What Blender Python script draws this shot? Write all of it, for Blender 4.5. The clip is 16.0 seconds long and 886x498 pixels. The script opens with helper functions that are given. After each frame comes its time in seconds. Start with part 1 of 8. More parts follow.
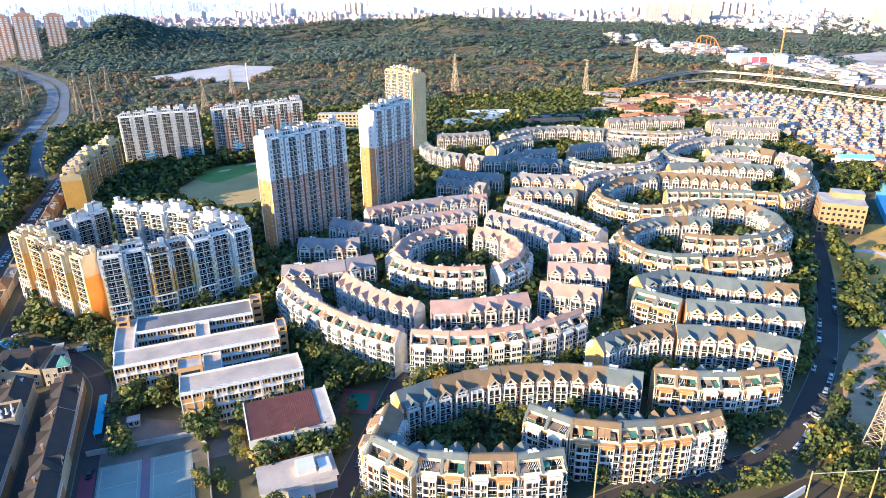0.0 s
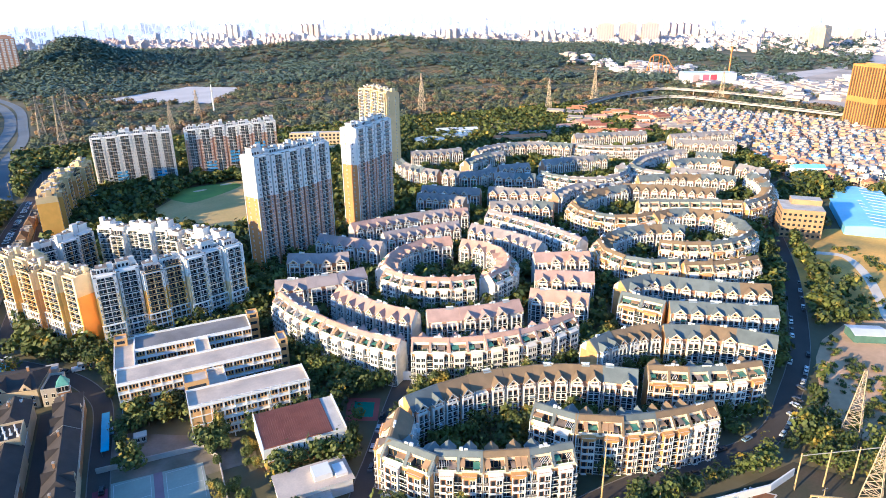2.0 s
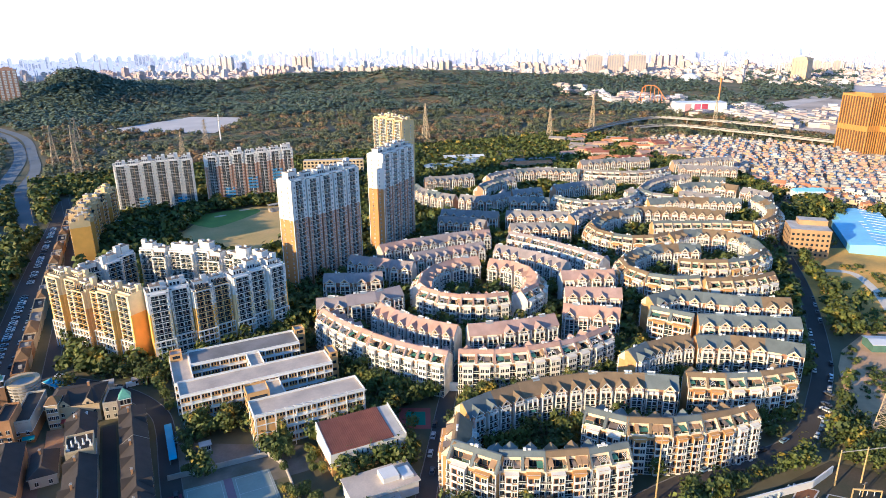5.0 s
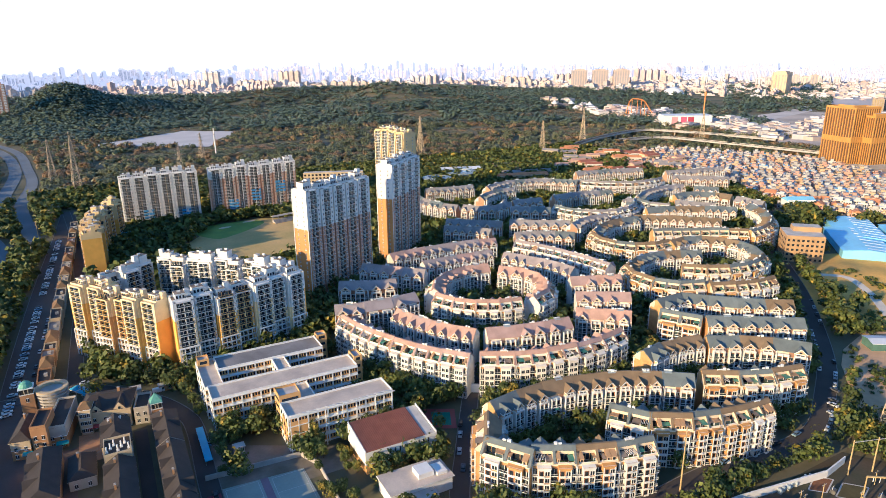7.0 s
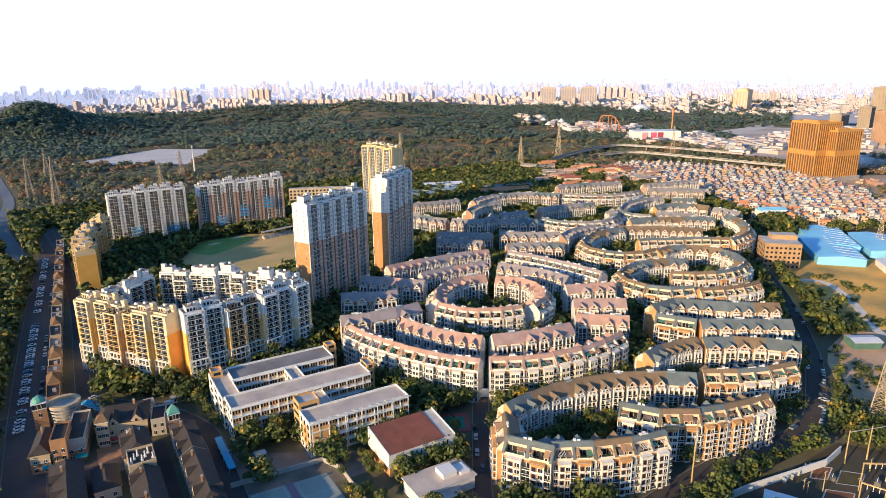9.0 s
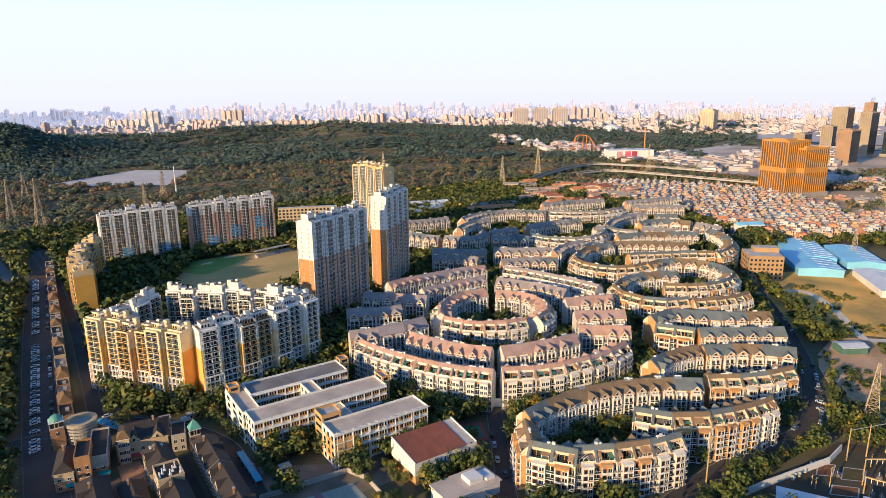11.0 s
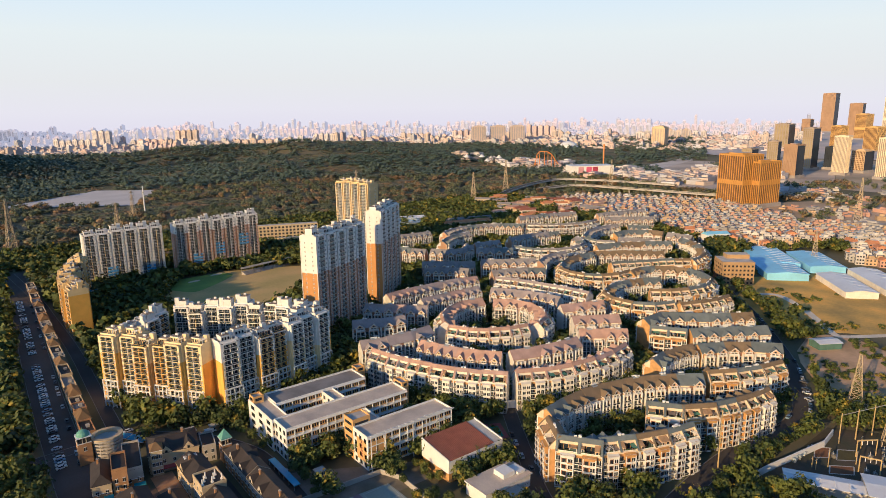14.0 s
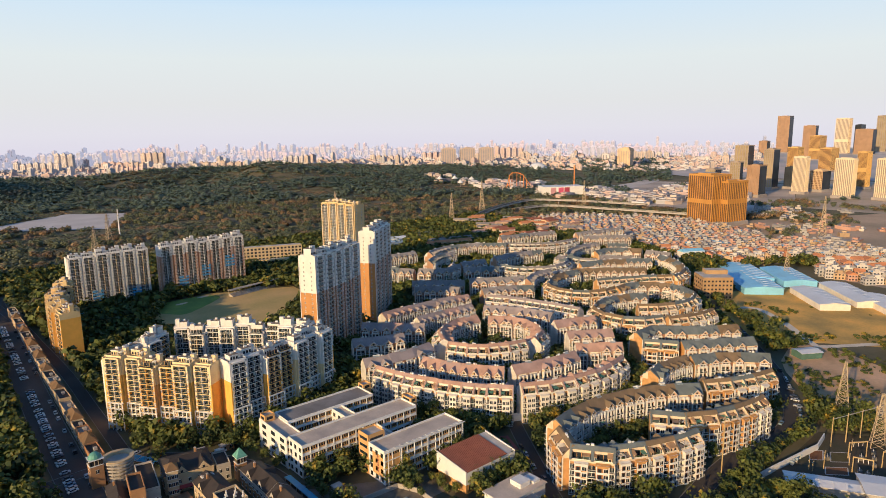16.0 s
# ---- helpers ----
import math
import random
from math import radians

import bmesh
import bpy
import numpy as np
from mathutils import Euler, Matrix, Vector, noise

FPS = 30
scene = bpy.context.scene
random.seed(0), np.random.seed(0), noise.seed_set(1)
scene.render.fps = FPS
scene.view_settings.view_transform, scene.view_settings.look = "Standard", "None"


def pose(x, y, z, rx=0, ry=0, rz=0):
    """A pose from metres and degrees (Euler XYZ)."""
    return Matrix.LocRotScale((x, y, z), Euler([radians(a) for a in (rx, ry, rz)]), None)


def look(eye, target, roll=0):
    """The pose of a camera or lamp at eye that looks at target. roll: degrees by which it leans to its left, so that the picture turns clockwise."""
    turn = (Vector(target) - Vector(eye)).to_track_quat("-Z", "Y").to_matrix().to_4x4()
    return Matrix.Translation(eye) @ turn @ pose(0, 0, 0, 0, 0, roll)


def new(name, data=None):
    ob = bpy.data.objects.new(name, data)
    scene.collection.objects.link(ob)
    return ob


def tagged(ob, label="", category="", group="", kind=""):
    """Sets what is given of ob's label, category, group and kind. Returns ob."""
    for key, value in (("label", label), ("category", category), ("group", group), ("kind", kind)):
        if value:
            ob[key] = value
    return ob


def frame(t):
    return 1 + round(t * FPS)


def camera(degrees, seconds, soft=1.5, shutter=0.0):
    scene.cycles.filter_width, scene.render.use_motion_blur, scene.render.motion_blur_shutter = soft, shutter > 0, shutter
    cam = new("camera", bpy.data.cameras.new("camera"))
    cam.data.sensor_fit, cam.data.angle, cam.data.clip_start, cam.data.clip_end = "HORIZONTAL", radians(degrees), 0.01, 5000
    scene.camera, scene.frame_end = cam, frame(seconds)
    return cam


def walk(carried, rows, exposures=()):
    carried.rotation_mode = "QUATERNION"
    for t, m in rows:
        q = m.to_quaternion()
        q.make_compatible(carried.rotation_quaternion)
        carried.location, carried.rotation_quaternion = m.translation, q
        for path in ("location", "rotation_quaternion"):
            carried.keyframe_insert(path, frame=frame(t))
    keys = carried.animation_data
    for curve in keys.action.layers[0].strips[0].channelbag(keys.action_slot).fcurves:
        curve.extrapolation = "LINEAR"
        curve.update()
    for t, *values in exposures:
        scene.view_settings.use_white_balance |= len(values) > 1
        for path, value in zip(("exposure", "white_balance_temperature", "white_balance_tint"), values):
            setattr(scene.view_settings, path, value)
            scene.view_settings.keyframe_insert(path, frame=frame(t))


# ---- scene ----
cam = camera(68.9, 16.0, 0.75)
METRES, EYE, TILT, LEAN, TURN = 168.0, 154.0, -2.0, 0.1, -21.2
ROWS = [
    (0.0, 0.0, 0.0, 0.0, -0.19, -20.62, 0.5),
    (0.5, -0.0234, -0.0144, -0.0003, -1.62, -20.24, 0.54),
    (1.0, -0.0477, -0.0291, -0.0009, -2.78, -19.83, 0.58),
    (1.5, -0.072, -0.0426, -0.0013, -3.42, -19.43, 0.6),
    (2.0, -0.0978, -0.0567, -0.0021, -4.07, -18.98, 0.63),
    (2.5, -0.1226, -0.0697, -0.0026, -4.5, -18.54, 0.65),
    (3.0, -0.1494, -0.0835, -0.0032, -4.65, -18.06, 0.65),
    (3.5, -0.1752, -0.0967, -0.0041, -4.78, -17.63, 0.66),
    (4.0, -0.2025, -0.1104, -0.0048, -4.89, -17.18, 0.66),
    (4.5, -0.2286, -0.1234, -0.0055, -5.05, -16.78, 0.66),
    (5.0, -0.256, -0.1369, -0.0064, -5.25, -16.4, 0.66),
    (7.5, -0.3908, -0.1999, -0.0122, -7.24, -14.89, 0.74),
    (8.0, -0.4199, -0.2123, -0.0138, -7.76, -14.54, 0.77),
    (8.5, -0.4495, -0.2227, -0.0152, -8.35, -14.18, 0.79),
    (9.0, -0.4823, -0.2323, -0.0163, -9.59, -13.73, 0.82),
    (11.5, -0.6426, -0.2727, -0.0202, -12.75, -11.54, 0.94),
    (12.0, -0.6754, -0.2811, -0.0212, -13.41, -11.08, 1.0),
    (12.5, -0.707, -0.288, -0.0214, -14.14, -10.78, 1.05),
    (13.0, -0.7403, -0.2947, -0.0215, -14.89, -10.62, 1.08),
    (13.5, -0.7717, -0.3011, -0.0224, -15.59, -10.54, 1.14),
    (14.0, -0.8052, -0.3071, -0.0227, -16.44, -10.51, 1.2),
    (14.5, -0.8372, -0.3122, -0.0231, -17.35, -10.26, 1.25),
    (15.0, -0.8707, -0.3164, -0.0237, -18.31, -9.81, 1.29),
    (15.5, -0.9023, -0.3193, -0.0237, -18.99, -9.29, 1.32),
    (16.0, -0.936, -0.321, -0.0233, -19.49, -8.66, 1.34),
]
EXPOSURES = [(0, 1.5, 4500, 7), (5, 1.0, 4600, 7), (9, 0.66, 4800, 8), (12, 0.38, 5050, 9), (16, 0.16, 5250, 9)]
walk(cam, [(t, pose(0, 0, EYE, TILT, LEAN, TURN) @ pose(METRES * x, METRES * y, METRES * z, 90 + pitch, roll, yaw)) for t, x, y, z, yaw, pitch, roll in ROWS],
     EXPOSURES)

# ---- world and sun ----
SUN_AZ, SUN_EL = math.atan2(-1.0, -0.23), radians(14.5)
world = bpy.data.worlds.new("evening_sky")
scene.world = world
world.use_nodes = True
wn = world.node_tree.nodes
sky = wn.new("ShaderNodeTexSky")
sky.sky_type = "NISHITA"
sky.sun_disc = False
sky.sun_elevation = SUN_EL
sky.sun_rotation = SUN_AZ
sky.altitude = 100
sky.air_density = 1.4
sky.dust_density = 0.6
sky.ozone_density = 4.0
wn["Background"].inputs["Strength"].default_value = 0.105
world.node_tree.links.new(sky.outputs[0], wn["Background"].inputs["Color"])
sun_data = bpy.data.lights.new("sun", "SUN")
sun_data.energy = 5.0
sun_data.angle = radians(0.6)
sun_data.color = (1.0, 0.59, 0.21)
sun = new("sun", sun_data)
sun_way = Vector((math.sin(SUN_AZ) * math.cos(SUN_EL), math.cos(SUN_AZ) * math.cos(SUN_EL), math.sin(SUN_EL)))
sun.matrix_world = look(sun_way * 900, (0, 0, 0))


# ---- materials ----
def mat(name, color, rough=0.8, var=0.25, scale=0.4, fine=6.0, bump=0.0, tint=None, metal=0.0, rand=0.0, island=0.0):
    """A painted, rendered or natural surface: two scales of noise, optional second tone, per-object and per-piece variation."""
    m = bpy.data.materials.new(name)
    m.use_nodes = True
    nt = m.node_tree
    N, L = nt.nodes, nt.links
    bsdf = N["Principled BSDF"]
    bsdf.inputs["Roughness"].default_value = rough
    bsdf.inputs["Metallic"].default_value = metal
    geo = N.new("ShaderNodeNewGeometry")
    n1 = N.new("ShaderNodeTexNoise")
    n1.inputs["Scale"].default_value = scale
    n1.inputs["Detail"].default_value = 4
    n2 = N.new("ShaderNodeTexNoise")
    n2.inputs["Scale"].default_value = fine
    n2.inputs["Detail"].default_value = 2
    L.new(geo.outputs["Position"], n1.inputs["Vector"])
    L.new(geo.outputs["Position"], n2.inputs["Vector"])
    ramp = N.new("ShaderNodeValToRGB")
    dark = tint or tuple(c * (1 - var) for c in color)
    ramp.color_ramp.elements[0].position, ramp.color_ramp.elements[1].position = 0.32, 0.66
    ramp.color_ramp.elements[0].color = (*dark, 1)
    ramp.color_ramp.elements[1].color = (*color, 1)
    L.new(n1.outputs["Fac"], ramp.inputs["Fac"])
    hsv = N.new("ShaderNodeHueSaturation")
    L.new(ramp.outputs["Color"], hsv.inputs["Color"])
    val = N.new("ShaderNodeMath")
    val.operation = "MULTIPLY_ADD"
    val.inputs[1].default_value = var * 0.9
    val.inputs[2].default_value = 1 - var * 0.45
    L.new(n2.outputs["Fac"], val.inputs[0])
    out = val.outputs[0]
    for amount, node, sock in ((rand, "ShaderNodeObjectInfo", "Random"), (island, "ShaderNodeNewGeometry", "Random Per Island")):
        if amount:
            src = N.new(node)
            k = N.new("ShaderNodeMath")
            k.operation = "MULTIPLY_ADD"
            k.inputs[1].default_value = amount
            k.inputs[2].default_value = 1 - amount / 2
            L.new(src.outputs[sock], k.inputs[0])
            mul = N.new("ShaderNodeMath")
            mul.operation = "MULTIPLY"
            L.new(out, mul.inputs[0])
            L.new(k.outputs[0], mul.inputs[1])
            out = mul.outputs[0]
    L.new(out, hsv.inputs["Value"])
    L.new(hsv.outputs["Color"], bsdf.inputs["Base Color"])
    if bump:
        b = N.new("ShaderNodeBump")
        b.inputs["Strength"].default_value = bump
        b.inputs["Distance"].default_value = 0.1
        L.new(n2.outputs["Fac"], b.inputs["Height"])
        L.new(b.outputs["Normal"], bsdf.inputs["Normal"])
    return m


def leafy(name, dark, light, autumn, amount=0.62, grain=0.05, pieces=0.6):
    """Foliage: patches of green with some yellowed crowns, each clump its own brightness."""
    m = mat(name, light, 0.7, 0.3, grain, 0.9, 0.0, dark, island=pieces)
    N, L = m.node_tree.nodes, m.node_tree.links
    hsv = next(n for n in N if n.type == "HUE_SAT")
    ramp = next(n for n in N if n.type == "VALTORGB")
    geo = next(n for n in N if n.type == "NEW_GEOMETRY")
    n3 = N.new("ShaderNodeTexNoise")
    n3.inputs["Scale"].default_value = grain * 2.2
    n3.inputs["Detail"].default_value = 3
    shift = N.new("ShaderNodeVectorMath")
    shift.inputs[1].default_value = (311, 57, 0)
    L.new(geo.outputs["Position"], shift.inputs[0])
    L.new(shift.outputs[0], n3.inputs["Vector"])
    r = N.new("ShaderNodeValToRGB")
    r.color_ramp.elements[0].position, r.color_ramp.elements[1].position = amount, amount + 0.08
    L.new(n3.outputs["Fac"], r.inputs["Fac"])
    mix = N.new("ShaderNodeMix")
    mix.data_type = "RGBA"
    L.new(r.outputs["Color"], mix.inputs["Factor"])
    L.new(ramp.outputs["Color"], mix.inputs["A"])
    mix.inputs["B"].default_value = (*autumn, 1)
    L.new(mix.outputs["Result"], hsv.inputs["Color"])
    return m


cream = mat("cream_render", (0.80, 0.75, 0.66), 0.85, 0.16, 0.25, 3.0, rand=0.10)
white = mat("white_paint", (0.80, 0.79, 0.77), 0.7, 0.10, 0.3, 4.0)
tan = mat("tan_brick", (0.60, 0.345, 0.13), 0.9, 0.25, 0.4, 5.0)
ochre = mat("ochre_paint", (0.68, 0.40, 0.15), 0.8, 0.14, 0.2, 3.0)
brick = mat("brown_tile_wall", (0.36, 0.20, 0.13), 0.85, 0.2, 0.3, 5.0)
roof_mauve = mat("mauve_roof_tile", (0.52, 0.335, 0.26), 0.8, 0.28, 0.2, 3.0, 0.3, rand=0.12)
roof_tan = mat("brown_roof_tile", (0.235, 0.17, 0.10), 0.8, 0.25, 0.2, 3.0, 0.3, rand=0.15)
roof_grey = mat("grey_roof_tile", (0.30, 0.28, 0.28), 0.8, 0.25, 0.2, 3.0, 0.3, rand=0.15)
roof_dark = mat("dark_slate_roof", (0.05, 0.04, 0.035), 0.75, 0.3, 0.3, 3.0, 0.3, rand=0.2)
roof_red = mat("rust_red_roof", (0.34, 0.13, 0.08), 0.7, 0.25, 0.25, 4.0, 0.2, rand=0.1)
roof_orange = mat("orange_roof_tile", (0.62, 0.27, 0.12), 0.8, 0.25, 0.2, 3.0, 0.2, rand=0.15)
flat_roof = mat("grey_roof_screed", (0.58, 0.55, 0.51), 0.9, 0.3, 0.15, 2.0, rand=0.1)
glass = mat("dark_window_glass", (0.03, 0.04, 0.055), 0.12, 0.4, 0.5, 2.0, rand=0.3)
glass_teal = mat("grey_green_balcony_glass", (0.07, 0.10, 0.11), 0.3, 0.4, 0.6, 2.0, rand=0.4)
glass_blue = mat("blue_tinted_glass", (0.10, 0.28, 0.55), 0.15, 0.3, 0.3, 2.0)
balcony_floor = mat("brown_balcony_floor_tile", (0.20, 0.155, 0.13), 0.8, 0.3, 0.5, 3.0)
smoked = mat("smoked_balustrade_glass", (0.055, 0.07, 0.08), 0.25, 0.4, 0.4, 2.0, rand=0.5)
void = mat("belfry_shade_and_tyre_black", (0.042, 0.038, 0.038), 0.9, 0.4, 0.5, 2.0)
green_awning = mat("green_awning_sheet", (0.09, 0.27, 0.20), 0.5, 0.25, 0.6, 3.0)
rail = mat("pale_railing_paint", (0.62, 0.62, 0.60), 0.6, 0.15, 0.8, 5.0)
asphalt = mat("asphalt", (0.078, 0.068, 0.062), 0.9, 0.3, 0.05, 1.5)
paving = mat("pale_paving", (0.30, 0.28, 0.26), 0.9, 0.25, 0.1, 1.2)
earth = mat("bare_orange_earth", (0.70, 0.46, 0.28), 0.95, 0.35, 0.03, 0.4, tint=(0.38, 0.25, 0.13))
dry_grass = mat("dry_grass", (0.82, 0.47, 0.10), 0.95, 0.4, 0.03, 0.5, tint=(0.36, 0.26, 0.08))
lawn = mat("lawn", (0.60, 0.42, 0.18), 0.95, 0.35, 0.02, 0.5, tint=(0.38, 0.32, 0.11))
soil = mat("soil_and_undergrowth", (0.17, 0.145, 0.085), 0.95, 0.4, 0.012, 0.25, tint=(0.07, 0.075, 0.038))
concrete = mat("concrete", (0.46, 0.43, 0.40), 0.85, 0.25, 0.2, 2.0)
steel = mat("galvanised_steel", (0.55, 0.50, 0.42), 0.5, 0.2, 0.5, 3.0, metal=0.2)
blue_sheet = mat("pale_blue_roof_sheet", (0.30, 0.66, 0.95), 0.45, 0.2, 0.05, 0.5, rand=0.1)
white_sheet = mat("white_roof_sheet", (0.74, 0.76, 0.80), 0.45, 0.15, 0.05, 0.5, rand=0.1)
blue_paint = mat("blue_pool_paint", (0.10, 0.42, 0.66), 0.5, 0.15, 0.3, 2.0)
bark = mat("bark", (0.12, 0.085, 0.06), 0.95, 0.3, 1.5, 8.0)
leaf_near = leafy("street_tree_leaves", (0.030, 0.050, 0.010), (0.115, 0.135, 0.018), (0.30, 0.22, 0.018), 0.585, 0.06)
# distant leaf colours are lightened and cooled to stand in for haze
leaf_far_hazed = leafy("hazed_woodland_leaves", (0.105, 0.13, 0.07), (0.195, 0.205, 0.105), (0.30, 0.20, 0.10), 0.51, 0.010, 0.15)
leaf_hill_hazed = leafy("hazed_hill_woodland_leaves", (0.10, 0.15, 0.115), (0.165, 0.21, 0.14), (0.23, 0.18, 0.10), 0.60, 0.006, 0.18)
# blue-grey roof copy puts the tone of shaded slopes into the tile
roof_shade_blue = mat("blue_grey_shaded_roof_tile", (0.16, 0.19, 0.20), 0.75, 0.25, 0.2, 3.0, 0.3, rand=0.2)
roof_deck = mat("brown_roof_deck", (0.30, 0.24, 0.19), 0.9, 0.3, 0.2, 2.0, rand=0.3)
roof_rose = mat("faded_rose_roof_tile", (0.46, 0.32, 0.28), 0.8, 0.22, 0.2, 3.0, 0.3, rand=0.12)
# mauve tile greyed by colour for blocks lying in the towers' shadow
roof_mauve_shaded = mat("mauve_roof_tile_shaded", (0.36, 0.31, 0.31), 0.8, 0.25, 0.2, 3.0, 0.3, rand=0.12)
ROOFS = {"m": roof_mauve, "s": roof_mauve_shaded, "t": roof_tan, "g": roof_grey}
ROOFS_OTHER = {"m": roof_rose, "s": roof_rose, "t": roof_shade_blue, "g": roof_shade_blue}


# ---- mesh building ----
class Shape:
    """Collects vertices and faces with materials and makes one mesh of them."""

    def __init__(self):
        self.v, self.f, self.m, self.mats = [], [], [], []

    def slot(self, material):
        if material not in self.mats:
            self.mats.append(material)
        return self.mats.index(material)

    def poly(self, pts, material):
        b = len(self.v)
        self.v += [tuple(p) for p in pts]
        self.f.append(tuple(range(b, b + len(pts))))
        self.m.append(self.slot(material))

    def box(self, x0, x1, y0, y1, z0, z1, material, top=None, bottom=True):
        b = len(self.v)
        self.v += [(x, y, z) for z in (z0, z1) for x, y in ((x0, y0), (x1, y0), (x1, y1), (x0, y1))]
        s, t = self.slot(material), self.slot(top or material)
        quads = [(0, 1, 5, 4), (1, 2, 6, 5), (2, 3, 7, 6), (3, 0, 4, 7), (4, 5, 6, 7)] + ([(3, 2, 1, 0)] if bottom else [])
        for i, q in enumerate(quads):
            self.f.append(tuple(b + k for k in q))
            self.m.append(t if i == 4 else s)

    def prism(self, profile, x0, x1, material, caps=None):
        """A profile of (y, z) points, counter-clockwise seen from +x, drawn out along x."""
        n = len(profile)
        b = len(self.v)
        self.v += [(x, y, z) for x in (x0, x1) for y, z in profile]
        s, c = self.slot(material), self.slot(caps or material)
        for i in range(n):
            j = (i + 1) % n
            self.f.append((b + i, b + j, b + n + j, b + n + i)[::-1])
            self.m.append(s)
        self.f += [tuple(b + i for i in range(n))[::-1], tuple(b + n + i for i in range(n))]
        self.m += [c, c]

    def tube(self, p, q, r0, r1, sides, material):
        p, q = Vector(p), Vector(q)
        d = (q - p).normalized()
        u = d.orthogonal().normalized()
        w = d.cross(u)
        b = len(self.v)
        for o, r in ((p, r0), (q, r1)):
            for i in range(sides):
                a = 2 * math.pi * i / sides
                self.v.append(tuple(o + u * (r * math.cos(a)) + w * (r * math.sin(a))))
        s = self.slot(material)
        for i in range(sides):
            j = (i + 1) % sides
            self.f.append((b + i, b + j, b + sides + j, b + sides + i))
            self.m.append(s)
        self.f += [tuple(b + i for i in range(sides))[::-1], tuple(b + sides + i for i in range(sides))]
        self.m += [s, s]

    def add(self, me, m):
        """Takes in the faces of another mesh, moved by m."""
        b = len(self.v)
        self.v += [tuple(m @ x.co) for x in me.vertices]
        for p in me.polygons:
            self.f.append(tuple(b + k for k in p.vertices))
            self.m.append(self.slot(me.materials[p.material_index]))

    def mesh(self, name):
        me = bpy.data.meshes.new(name)
        me.from_pydata(self.v, [], self.f)
        for m in self.mats:
            me.materials.append(m)
        me.polygons.foreach_set("material_index", self.m)
        me.update()
        return me


def put(name, mesh, parent=None, m=None, label=""):
    """One mesh object, under a thing or a part."""
    ob = new(name, mesh)
    if parent is not None:
        ob.parent = parent
    if m is not None:
        ob.matrix_basis = m
    if label:
        ob["label"] = label
    return ob


def thing(name, m, label, category, group="", kind=""):
    ob = new(name)
    ob.empty_display_size = 1.0
    ob.matrix_basis = m
    return tagged(ob, label, category, group, kind)


def at(x=0, y=0, z=0, turn=0, sx=1, sy=1, sz=1):
    return Matrix.Translation((x, y, z)) @ Matrix.Rotation(turn, 4, "Z") @ Matrix.Diagonal((sx, sy, sz, 1))


def arc_line(x0, y0, x1, y1, sag):
    """The point and heading at a share s of a shallow arc, and its length; sag is its rise to the left of the chord."""
    p, q = Vector((x0, y0)), Vector((x1, y1))
    c = (q - p).length
    d = (q - p) / c
    n = Vector((-d.y, d.x))
    if abs(sag) < 0.25:
        return (lambda s: (p + d * (c * s), math.atan2(d.y, d.x))), c, 1e6
    r = (c * c / 4 + sag * sag) / (2 * abs(sag))
    k = 1 if sag > 0 else -1
    o = (p + q) / 2 + n * (sag - k * r)
    half = math.asin(min(1, c / 2 / r))
    if abs(sag) > r:
        half = math.pi - half

    def place(s):
        a = -half + 2 * half * s
        e = d * math.sin(a) + n * (k * math.cos(a))
        g = d * math.cos(a) - n * (k * math.sin(a))
        return o + e * r, math.atan2(g.y, g.x)
    return place, 2 * half * r, r


# ---- the ground, roads and open surfaces ----
HILLS = [(560, 2050, 240, 180, 34), (1050, 2150, 300, 200, 30), (120, 1980, 220, 180, 26), (-480, 2050, 200, 200, 40), (-150, 2150, 240, 180, 28), (-140, 1790, 88, 150, 66), (-20, 1800, 110, 130, 26), (715, 1800, 130, 130, 46), (400, 1950, 150, 90, 18),
         (620, 1560, 300, 200, 14), (850, 1500, 300, 240, 16), (1300, 1700, 380, 260, 20)]


def height(x, y):
    """Ground level: flat round the estate, low wooded hills far off."""
    z = 0.0
    for hx, hy, rx, ry, h in HILLS:
        z = z + h * np.exp(-((x - hx) / rx) ** 2 - ((y - hy) / ry) ** 2)
    far = np.clip((np.hypot(x, y) - 900) / 500, 0, 1)
    return z * far


def ground_mesh():
    xs = np.concatenate([np.linspace(-5200, -1000, 22), np.linspace(-950, 2000, 70), np.linspace(2100, 5200, 22)])
    ys = np.concatenate([np.linspace(-5200, -300, 12), np.linspace(0, 3000, 76), np.linspace(3150, 5200, 14)])
    X, Y = np.meshgrid(xs, ys)
    Z = height(X, Y) - 0.12
    v = np.stack([X, Y, Z], -1).reshape(-1, 3)
    n = len(xs)
    f = [(j * n + i, j * n + i + 1, (j + 1) * n + i + 1, (j + 1) * n + i) for j in range(len(ys) - 1) for i in range(n - 1)]
    me = bpy.data.meshes.new("ground")
    me.from_pydata(v.tolist(), [], f)
    me.materials.append(soil)
    return me


tagged(new("ground", ground_mesh()), "dark earth and undergrowth between buildings and woods", "ground", kind="structure")


